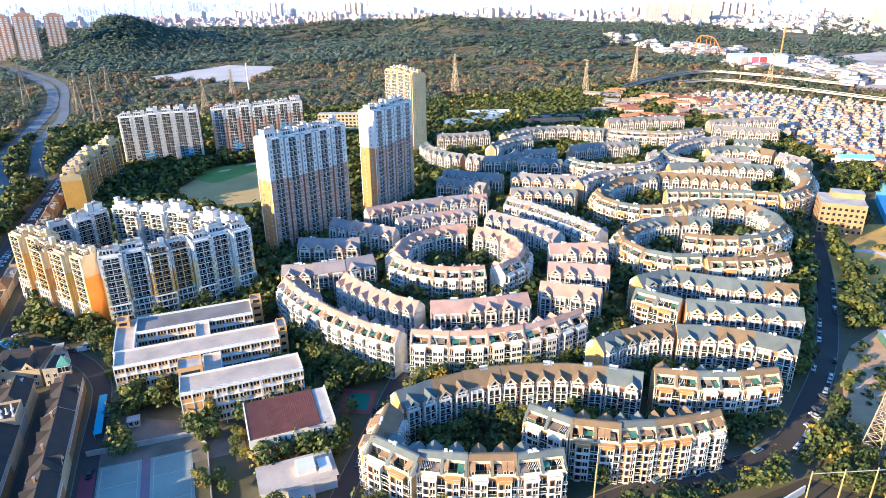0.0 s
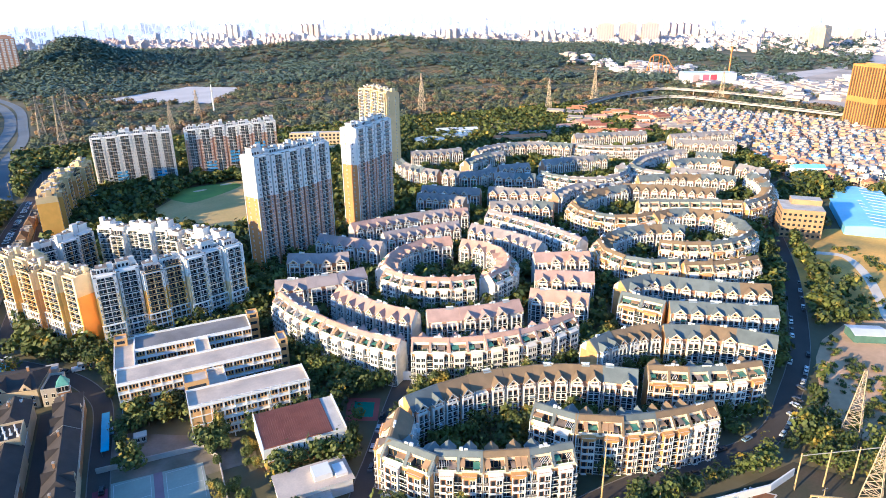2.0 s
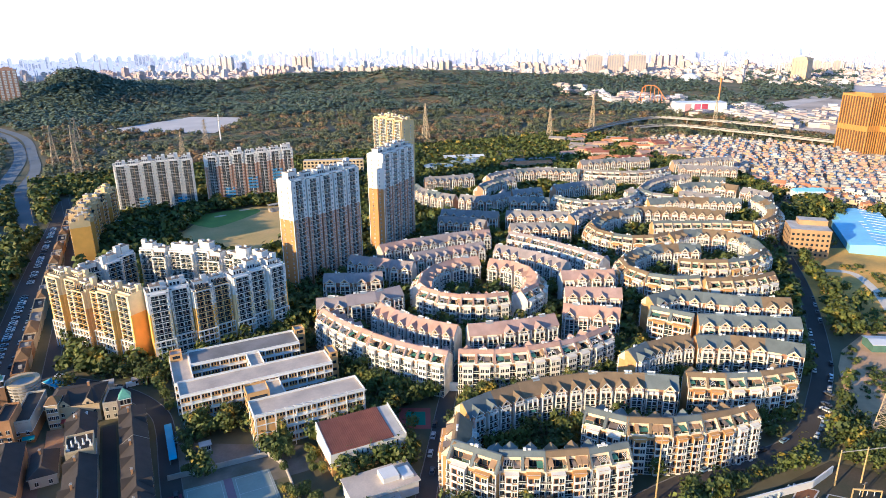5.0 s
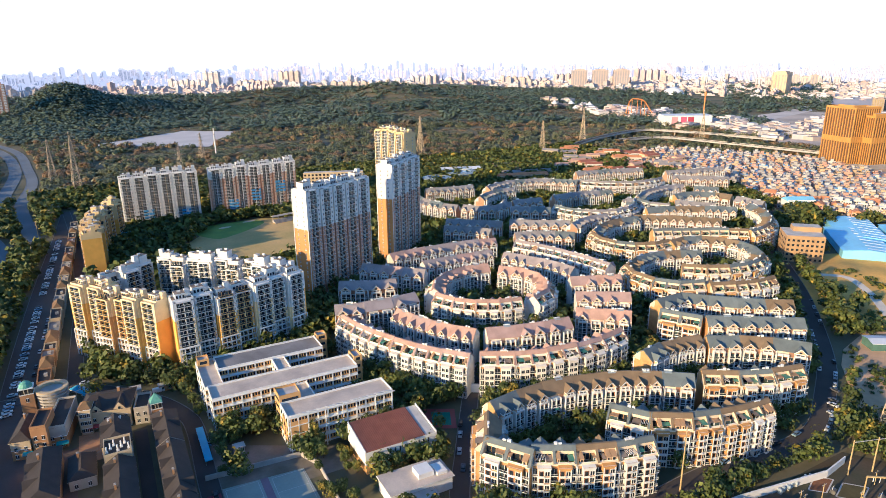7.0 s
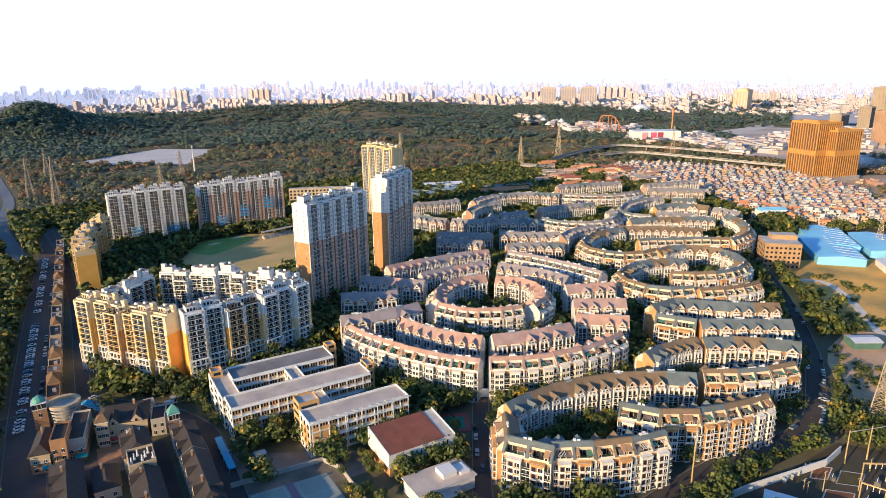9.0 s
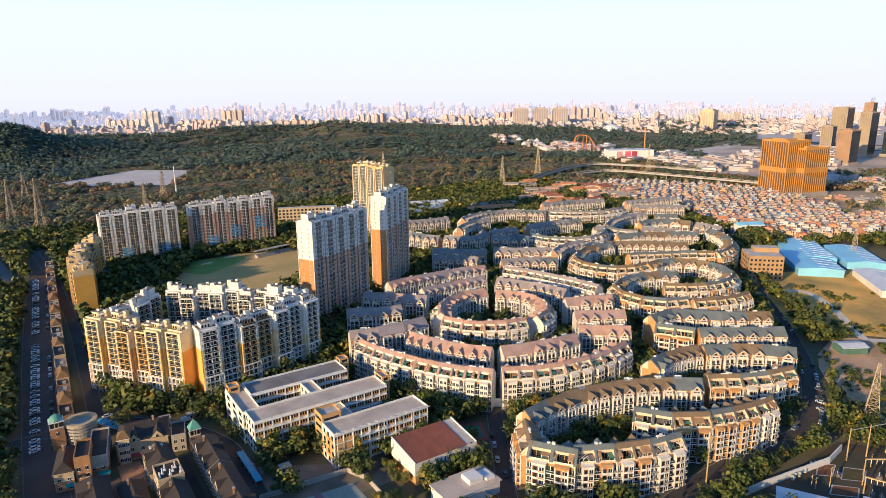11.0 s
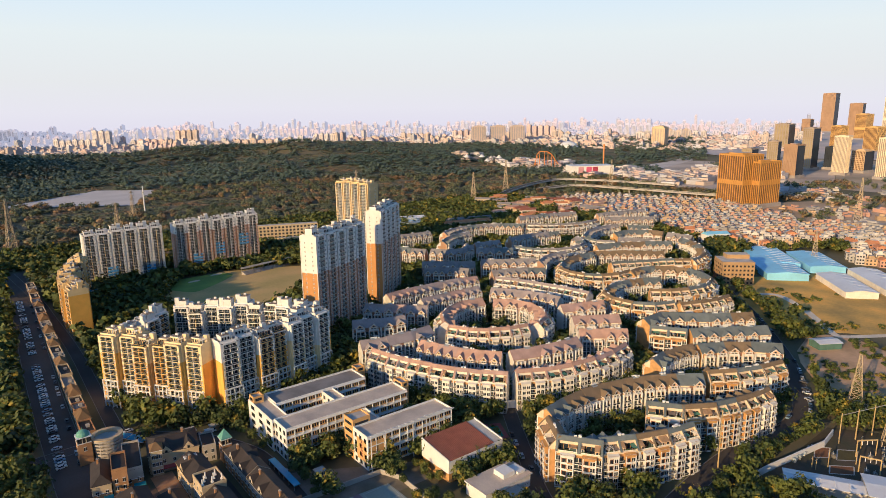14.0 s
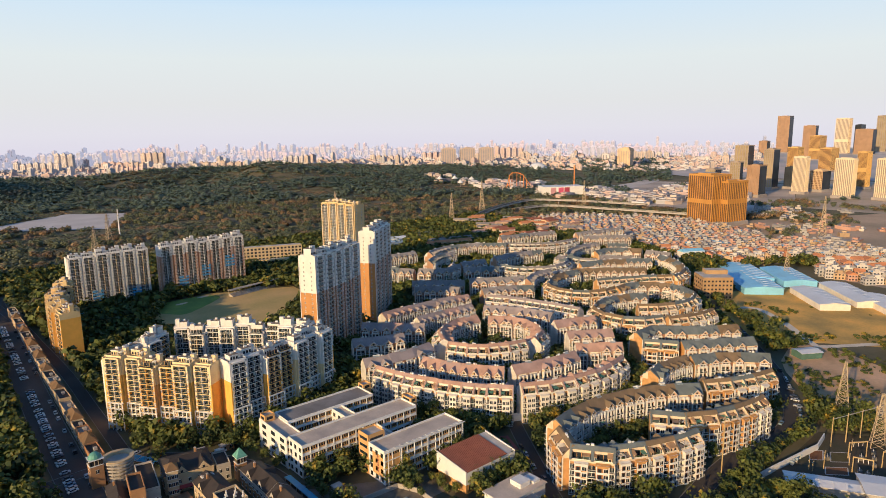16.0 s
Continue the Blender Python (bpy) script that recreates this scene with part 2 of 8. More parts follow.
def strip(name, pts, width, material, z, label, kerb=None, category="road"):
    """A road along a line of points, a few centimetres thick, with kerbs as real steps."""
    s = Shape()
    P = [Vector((*p, 0)) for p in pts]
    L, R = [], []
    for i, p in enumerate(P):
        d = (P[min(i + 1, len(P) - 1)] - P[max(i - 1, 0)]).normalized()
        n = Vector((-d.y, d.x, 0)) * width / 2
        L.append(p + n)
        R.append(p - n)
    for i in range(len(P) - 1):
        s.poly([(*R[i].xy, z), (*R[i + 1].xy, z), (*L[i + 1].xy, z), (*L[i].xy, z)], material)
        if kerb:
            for A, k in ((L, 1), (R, -1)):
                n = Vector((-(P[i + 1] - P[i]).y, (P[i + 1] - P[i]).x, 0)).normalized() * 0.35 * k
                a, b = A[i], A[i + 1]
                q = [a, b, b + n, a + n] if k < 0 else [b, a, a + n, b + n]
                s.poly([(*c.xy, z + 0.14) for c in q], kerb)
                s.poly([(*q[1].xy, z), (*q[0].xy, z), (*q[0].xy, z + 0.14), (*q[1].xy, z + 0.14)], kerb)
    return tagged(new(name, s.mesh(name)), label, category, kind="structure")


def patch(name, pts, material, z, label, category="ground"):
    s = Shape()
    s.poly([(x, y, z) for x, y in pts], material)
    return tagged(new(name, s.mesh(name)), label, category, kind="structure")


def curve(pts, n=8):
    """A smooth line through a few points."""
    P = [Vector(p) for p in pts]
    P = [2 * P[0] - P[1]] + P + [2 * P[-1] - P[-2]]
    out = []
    for i in range(1, len(P) - 2):
        for k in range(n):
            t = k / n
            a, b, c, d = P[i - 1:i + 3]
            out.append(tuple(0.5 * ((2 * b) + (c - a) * t + (2 * a - 5 * b + 4 * c - d) * t * t + (3 * b - a - 3 * c + d) * t ** 3)))
    return out + [tuple(P[-2])]


ROADS = []
kerb_stone = mat("grey_kerb_stone", (0.24, 0.22, 0.20), 0.9, 0.25, 0.3, 2.0)
blue_asphalt = mat("worn_blue_grey_asphalt", (0.18, 0.20, 0.225), 0.8, 0.2, 0.03, 0.6)


def road(name, pts, width, label, material=None, z=0.03, kerb=True):
    line = curve(pts)
    z += 0.006 * len(ROADS)
    ROADS.append((line, width / 2))
    return strip(name, line, width, material or asphalt, z, label, kerb_stone if kerb else None)


road("road_east", [(54.8, 123.3), (93.2, 128.1), (122.1, 129.1), (151, 126.2), (177.9, 128.1), (204.9, 141.6), (247.2, 168.6), (311.7, 223.4), (367.6, 279.2), (425.3, 341.8), (516.8, 385.1)], 8.5, "asphalt estate road with parked cars along the kerb")
road("road_centre", [(4.7, 115.6), (24.9, 158.9), (40.3, 183), (56.7, 208), (74, 234), (79.8, 245.6)], 7, "asphalt lane leading into the estate")
road("road_north", [(-137.8, 317.7), (-97.3, 318.7), (-78.1, 306.2), (-62.7, 288.9), (-53, 269.6), (-50.2, 252.3), (-51.1, 211.9), (-51.1, 144.5)], 7, "asphalt road beside the school and townhouses")
road("road_west", [(-96.4, 319.7), (-95.4, 385.1), (-94.4, 462.1), (-96.4, 539.1), (-99.2, 616.1), (-108.9, 731.6)], 6.5, "narrow asphalt service road")
road("car_park", [(-119.5, 192.6), (-119.5, 317.7), (-117.6, 414), (-113.9, 519.9), (-108.8, 625.7), (-105, 731.6)], 15, "worn brown asphalt car park with rows of parked cars", mat("worn_brown_asphalt", (0.105, 0.084, 0.072), 0.9, 0.3, 0.05, 1.0))
road("side_road", [(-174.3, 288.9), (-168.6, 404.4), (-157, 539.1), (-147.4, 616.1)], 12, "asphalt road beyond the trees")
road("lane_townhouses", [(-70.9, 144.5), (-70.9, 264.8)], 5, "dark paved lane between townhouse rows", kerb=False)
road("highway", [(-147.4, 539.1), (-157, 616.1), (-174.3, 697.9), (-172.4, 855.8), (-176.2, 1039.6), (-212.8, 1251.4), (-291.8, 1463.1), (-407.2, 1732.6)], 14, "grey-blue highway carriageway", blue_asphalt)
road("highway_second", [(-126.2, 596.9), (-137.8, 673.9), (-151.2, 787.4), (-149.3, 914.5), (-160.9, 1033.8), (-190.7, 1241.7), (-262.9, 1443.9), (-378.4, 1723)], 12, "grey-blue highway carriageway", blue_asphalt)
patch("school_yard", [(-49.2, 198.4), (0.9, 198.4), (0.9, 212.8), (-49.2, 240.7)], mat("worn_brown_yard_paving", (0.25, 0.215, 0.18), 0.9, 0.35, 0.08, 1.0, tint=(0.12, 0.11, 0.075)), 0.02, "worn brown school yard")
patch("sports_court", [(-47.3, 158.9), (-16.5, 158.9), (-17.4, 206.1), (-47.3, 208)], mat("grey_green_court", (0.36, 0.40, 0.35), 0.8, 0.2, 0.08, 1.0), 0.05, "faded grey-green sports court", "court")
patch("court_band", [(-33.8, 158.9), (-30.9, 158.9), (-30.9, 207.1), (-33.8, 207.1)], mat("mauve_court_band", (0.26, 0.18, 0.22), 0.8, 0.2, 0.1, 1.0), 0.08, "mauve band across the court", "court")
patch("red_court", [(-53, 158.9), (-48.2, 158.9), (-48.2, 206.1), (-53, 206.1)], mat("dark_red_court", (0.20, 0.05, 0.08), 0.8, 0.2, 0.1, 1.0), 0.05, "dark red court surface", "court")
patch("green_court", [(43.6, 217.8), (50.9, 214.0), (46.7, 204.8), (39.6, 208.5)], mat("green_court_paint", (0.05, 0.22, 0.15), 0.8, 0.2, 0.1, 1.0), 0.05, "green tennis court with red border", "court")
patch("red_border", [(36.0, 207.5), (47.5, 201.5), (54.0, 215.5), (42.0, 222.0)], mat("red_court_paint", (0.30, 0.09, 0.08), 0.8, 0.2, 0.1, 1.0), 0.03, "red court surround", "court")
patch("playing_field", [(-12.6, 481.4), (30.7, 452.5), (74, 486.2), (122.1, 539.1), (126.9, 577.6), (54.8, 606.5), (16.2, 601.7), (-22.2, 539.1)], lawn, 0.02, "half-dry playing field with worn brown grass", "field")
patch("green_turf", curve([(-2, 566), (-6, 582), (8, 600), (30, 604), (50, 602), (57, 590), (46, 576), (26, 560), (10, 552), (-2, 566)], 5), mat("green_field_grass", (0.24, 0.34, 0.07), 0.95, 0.3, 0.05, 0.6, tint=(0.15, 0.24, 0.06)), 0.03, "green turf at the edge of the playing field", "turf")
bunker_sand = mat("pale_bunker_sand", (0.66, 0.58, 0.44), 0.95, 0.15, 0.2, 2.0)
for x, y, r in ((21, 588, 6), (45, 600, 6)):
    patch("sand_patch", [(x + r * math.cos(a * 0.5236), y + 0.45 * r * math.sin(a * 0.5236 + 0.4)) for a in range(12)], bunker_sand, 0.04, "pale sandy patch in the green turf", "sand")
patch("dry_field", [(292, 190), (291, 222), (330, 246), (372, 262), (410.9, 274.4), (459, 252.3), (497.5, 144.5), (439.8, 115.6), (343.5, 125.2), (319.4, 161.8)], dry_grass, 0.02, "open field of dry orange grass", "field")
strip("footpath", curve([(352, 250), (366, 244), (373, 232), (356, 208), (331, 184), (311, 166), (312, 159), (323, 151), (345, 136)]), 5.5, mat("pale_sandy_path", (0.74, 0.66, 0.54), 0.95, 0.2, 0.1, 1.0), 0.06, "pale curved footpath across the dry field", None, "path")
patch("bare_plot_north", [(206, 112), (204, 124), (228, 145), (244, 158), (262, 168), (296, 176), (316, 160), (296, 120), (262, 96), (214, 84)], earth, 0.03, "bare brown earth plot", "ground")
patch("substation_yard", [(110.6, 111.8), (172.2, 113.7), (194.3, 81.9), (170.2, 53.1), (122.1, 57.9)], mat("dark_gravel", (0.085, 0.066, 0.045), 0.95, 0.5, 0.06, 1.0, tint=(0.05, 0.055, 0.03)), 0.03, "dark gravel substation yard", "ground")
patch("pale_lot", [(-89.6, 1261), (85.6, 1405.4), (179.9, 1333.2), (93.2, 1140.7)], mat("pale_lot_concrete", (0.62, 0.58, 0.56), 0.9, 0.15, 0.02, 0.3), 0.5, "wide pale concrete lot among the woods", "ground")
patch("sandy_ground", [(815.1, 500.6), (1103.9, 346.6), (1075, 192.6), (747.8, 240.7), (709.2, 337)], mat("pale_sandy_ground", (0.55, 0.40, 0.27), 0.95, 0.3, 0.01, 0.2, tint=(0.35, 0.27, 0.18)), 0.05, "pale sandy building ground", "ground")
patch("far_depot", [(921, 770.1), (1440.8, 1010.7), (1585.1, 673.9), (1103.9, 481.4), (921, 539.1)], mat("depot_ground", (0.60, 0.50, 0.42), 0.95, 0.3, 0.01, 0.1, tint=(0.36, 0.31, 0.27)), 0.05, "pale depot ground with low sheds", "ground")
patch("east_plain", [(1104, 100), (1104, 480), (1586, 673), (1640, 980), (1890, 310), (1750, 60)], mat("pale_east_ground", (0.54, 0.44, 0.35), 0.95, 0.3, 0.008, 0.08, tint=(0.30, 0.26, 0.19)), 0.04, "pale sandy building land with patches of grass", "ground")
# the far plain's colour is raised to suggest haze
patch("far_plain", [(-2600, 2280), (200, 2330), (1500, 2330), (1900, 1500), (1650, 1000), (1900, 300), (4900, 300), (4900, 4900), (-2600, 4900)], mat("far_town_ground_hazed", (0.56, 0.49, 0.48), 0.95, 0.2, 0.004, 0.03, tint=(0.38, 0.38, 0.39)), 1.5, "built-up plain far off, coloured pale for haze", "ground")

court_paint = mat("white_court_line_paint", (0.62, 0.62, 0.60), 0.8, 0.3, 0.4, 3.0)
for x0, y0, x1, y1 in ((-46.5, 160, -46.3, 206.5), (-34.9, 160, -34.7, 206.5), (-46.3, 206.3, -34.9, 206.5), (-46.3, 183, -34.9, 183.2), (-46.3, 170, -34.9, 170.2), (-46.3, 196, -34.9, 196.2),
                       (-29.9, 160, -29.7, 205.5), (-18.2, 160, -18.0, 205.5), (-29.7, 205.3, -18.2, 205.5), (-29.7, 183, -18.2, 183.2), (-29.7, 170, -18.2, 170.2), (-29.7, 196, -18.2, 196.2)):
    patch("court_line", [(x0, y0), (x1, y0), (x1, y1), (x0, y1)], court_paint, 0.11, "white painted line on the sports court", "court line")


# ---- six-storey curved apartment blocks ----
FLOOR, STOREYS = 2.8, 6
EAVE = FLOOR * STOREYS
RIDGE = 20.4
WIDTH, DEPTH = 14.0, 9.0
SET = 1.45   # set-back of the top storey on the street side


def window_mesh(w, h, frame_m=white):
    s = Shape()
    s.box(-w / 2, w / 2, -0.04, 0.03, -h / 2, h / 2, glass)
    for x in (-w / 2, 0, w / 2):
        s.box(x - 0.05, x + 0.05, -0.10, 0.03, -h / 2, h / 2, frame_m)
    for z in (-h / 2, h / 2):
        s.box(-w / 2 - 0.05, w / 2 + 0.05, -0.12, 0.03, z - 0.06, z + 0.06, frame_m)
    return s.mesh("window")


def balcony_mesh(w, d, back, solid=True, paint=None):
    """A white-edged slab with a tiled floor, a smoked-glass or barred balustrade under a rail, and a painted wall with glazed doors behind it."""
    white_ = paint or white
    s = Shape()
    s.box(-w / 2 + 0.1, w / 2 - 0.1, -0.05, 0.03, 0.1, 2.4, back)
    s.box(-w * 0.4, -w * 0.05, -0.09, -0.04, 0.15, 2.1, glass_teal)
    s.box(w * 0.05, w * 0.4, -0.09, -0.04, 0.15, 2.1, glass)
    s.box(-0.07, 0.07, -0.14, -0.04, 0.1, 2.3, white_)
    s.box(-w / 2, w / 2, -d, 0.0, -0.24, 0.1, white_, balcony_floor)
    if solid:
        s.box(-w / 2 + 0.05, w / 2 - 0.05, -d + 0.02, -d + 0.07, 0.1, 0.85, smoked)
        for x in (-w / 2, w / 2 - 0.05):
            s.box(x, x + 0.05, -d + 0.07, 0, 0.1, 0.85, smoked)
        s.box(-w / 2, w / 2, -d, -d + 0.1, 0.85, 0.97, white_)
    else:
        s.box(-w / 2, w / 2, -d, -d + 0.06, 0.80, 0.92, rail)
        for i in range(5):
            x = -w / 2 + (w - 0.06) * i / 4
            s.box(x, x + 0.06, -d, -d + 0.05, 0.1, 0.80, rail)
    return s.mesh("balcony")


def stacked(mesh_fn, n, step, z0):
    """n copies of a small mesh one above the other, as one part of a section."""
    one = mesh_fn
    v = np.array([x.co for x in one.vertices])
    faces = [tuple(p.vertices) for p in one.polygons]
    mi = [p.material_index for p in one.polygons]
    me = bpy.data.meshes.new(one.name + "_column")
    vs = np.concatenate([v + (0, 0, z0 + i * step) for i in range(n)])
    me.from_pydata(vs.tolist(), [], [tuple(k + i * len(v) for k in f) for i in range(n) for f in faces])
    for m in one.materials:
        me.materials.append(m)
    me.polygons.foreach_set("material_index", mi * n)
    me.update()
    return me


TOP = 14.9      # wall head on the street side
LOW = 15.9      # foot of the street slope


def slope(y):
    return RIDGE - (y - 0.6) * (RIDGE - LOW) / (DEPTH / 2 - 0.1)


def section_walls(wall, accent, deep):
    """Main body with a top storey set back behind terraces on the street side (+y)."""
    s = Shape()
    h, d = WIDTH / 2, DEPTH / 2
    top = TOP
    prof = [(-d, 0), (d, 0), (d, top), (SET, top), (SET, slope(SET) - 0.3), (0.2, RIDGE - 0.25), (-d, EAVE - 0.1)]
    s.prism(prof, -h, h, wall, accent)
    return s.mesh("section_wall")


def section_trim(wall, accent, deep, pier, column, narrow, slim):
    """Wall strips, end posts, terrace parapet and the slim columns of windows and rails between the bays."""
    s = Shape()
    h, d = WIDTH / 2, DEPTH / 2
    top = TOP
    s.box(-h + 0.02, h - 0.02, d - 0.25, d - 0.02, top, top + 0.75, wall)
    s.box(-0.95, 0.95, -d - 0.08, -d, 0.3, EAVE - 0.5, pier)
    s.box(-1.25, 1.25, d, d + 0.06, 0.3, top - 0.2, deep)
    for x0, x1 in ((-h + 0.02, -h + 1.65), (h - 1.65, h - 0.02)):
        s.box(x0, x1, d, d + 0.07, 0.3, top - 0.2, deep)
        s.box(x0, x1, -d - 0.07, -d, 0.3, EAVE - 1.0, pier)
    for x in (-h + 0.02, h - 0.27):
        s.box(x, x + 0.25, d, d + 0.5, 0, top + 0.2, white)
        s.box(x, x + 0.25, -d - 0.5, -d, 0, EAVE - 0.8, white)
    if column:
        s.add(column, at(0, -d - 0.1))
    s.add(narrow, at(0, d + 0.08, 0, math.pi))
    for x in (-6.1, 6.1):
        s.add(slim, at(x, d + 0.08, 0, math.pi))
        s.add(slim, at(x, -d - 0.1, 0, 0))
    return s.mesh("facade_trim")


def court_bay(accent, column=None):
    """A projecting bay under a dormer, with white uprights."""
    s = Shape()
    d = DEPTH / 2
    s.box(-2.3, 2.3, -d - 1.2, -d, 0, EAVE - 1.6, accent)
    for e in (-2.36, -0.17, 2.02):
        s.box(e, e + 0.34, -d - 2.2, -d - 1.2, 0, EAVE - 1.35, white)
    if column:
        s.add(column, at(0, -d - 1.22))
    return s.mesh("court_bay")


def street_bay(wall, accent, column=None, open_half=False):
    """A window bay with a tiled cornice under the roof terrace."""
    s = Shape()
    d, top = DEPTH / 2, TOP
    s.box(-2.0, 2.0, d, d + 1.6, 0, top, wall, accent)
    s.prism([(d - 0.2, top), (d + 1.95, top - 0.35), (d + 1.95, top - 0.1), (d - 0.2, top + 0.3)], -2.2, 2.2, wall)
    for e in (-2.0, 1.72):
        s.box(e, e + 0.28, d + 1.6, d + 1.75, 0, top - 0.4, white)
    for k in range(1, STOREYS - 1):
        s.box(-1.85, 1.85, d + 1.6, d + 1.82, k * FLOOR - 0.14, k * FLOOR + 0.06, white)
        s.box(-1.7, 1.7, d + 1.6, d + 1.65, k * FLOOR + 0.06, k * FLOOR + 0.66, accent)
    if column:
        for x in (-0.95,) if open_half else (-0.95, 0.95):
            s.add(column, at(x, d + 1.62, 0, math.pi))
    if open_half:   # an open balcony on one half of the bay
        for k in range(STOREYS - 1):
            z = k * FLOOR + 0.2
            s.box(0.1, 1.7, d + 1.6, d + 1.64, z + 0.1, z + 2.3, recess)
            s.box(0.4, 1.4, d + 1.64, d + 1.68, z + 0.15, z + 2.0, glass)
            s.box(0.0, 1.75, d + 1.6, d + 2.3, z - 0.12, z + 0.08, white)
            s.box(0.0, 1.75, d + 2.22, d + 2.3, z + 0.08, z + 0.75, white)
    return s.mesh("street_bay")


def section_roof(tiles, wall):
    """Court slope, ridge walk and a street slope cut away over the two roof terraces."""
    s = Shape()
    h, d, top = WIDTH / 2 + 0.05, DEPTH / 2, TOP
    y = SET + 0.35
    s.prism([(-d - 0.55, EAVE - 0.42), (-d - 0.55, EAVE - 0.64), (0.2, RIDGE - 0.45), (y, slope(y) - 0.3), (y, slope(y)), (0.6, RIDGE), (-0.2, RIDGE)][::-1], -h, h, tiles)
    for x0, x1 in ((-h, -6.35), (-0.45, 0.45), (6.35, h)):
        s.prism([(SET + 0.01, top), (d - 0.3, top), (d - 0.3, LOW - 0.25), (d + 0.5, LOW - 0.25), (d + 0.5, LOW), (y, slope(y) + 0.01), (SET + 0.01, slope(y) - 0.4)], x0, x1, tiles, wall)
    s.box(-h, h, -0.2, 0.5, RIDGE, RIDGE + 0.14, tiles)
    return s.mesh("roof")


def dormer_mesh(tiles):
    """A gabled dormer with a broad white outline over an open arched balcony."""
    s = Shape()
    d = DEPTH / 2
    w, y0, y1, zb, ze, zr = 1.95, -d - 1.5, -1.0, EAVE - 1.7, EAVE + 0.15, EAVE + 2.1
    s.poly([(-w, y0, zb), (w, y0, zb), (w, y0, ze), (0, y0, zr), (-w, y0, ze)], dormer_wall)
    s.poly([(-w, y0, zb), (-w, y0, ze), (-w, y1, ze), (-w, y1, zb)], dormer_wall)
    s.poly([(w, y0, zb), (w, y1, zb), (w, y1, ze), (w, y0, ze)], dormer_wall)
    s.box(-1.35, 1.35, y0 - 0.05, y0 + 0.02, zb + 0.35, ze - 0.55, recess)
    s.box(-1.1, -0.15, y0 - 0.08, y0 + 0.02, zb + 0.6, ze - 0.6, glass)
    s.box(0.15, 1.1, y0 - 0.08, y0 + 0.02, zb + 0.6, ze - 0.6, glass_teal)
    s.box(-0.5, 0.5, y0 - 0.08, y0 + 0.02, ze - 0.1, ze + 0.75, glass)
    for x in (-1.75, -0.1, 1.55):
        s.box(x, x + 0.2, y0 - 0.5, y0, zb + 0.1, ze - 0.35, white)
    s.box(-1.8, 1.8, y0 - 0.5, y0, ze - 0.55, ze - 0.3, white)
    s.box(-1.9, 1.9, y0 - 0.7, y0, zb - 0.1, zb + 0.55, white)
    for k in (-1, 1):
        e = w + 0.4
        a, b = (k * e, ze - 0.45), (0, zr + 0.05)
        pts = [(a[0], y0 - 0.6, a[1]), (b[0], y0 - 0.6, b[1]), (b[0], y1, b[1]), (a[0], y1, a[1])]
        up = [(x, y, z + 0.4) for x, y, z in pts]
        s.poly(up if k < 0 else up[::-1], tiles)
        s.poly(pts[::-1] if k < 0 else pts, tiles)
        edge = [pts[0], pts[1], up[1], up[0]]
        s.poly([(x, y - 0.02, z) for x, y, z in edge], white)
        s.poly([pts[0], up[0], up[3], pts[3]], white)
    return s.mesh("dormer")


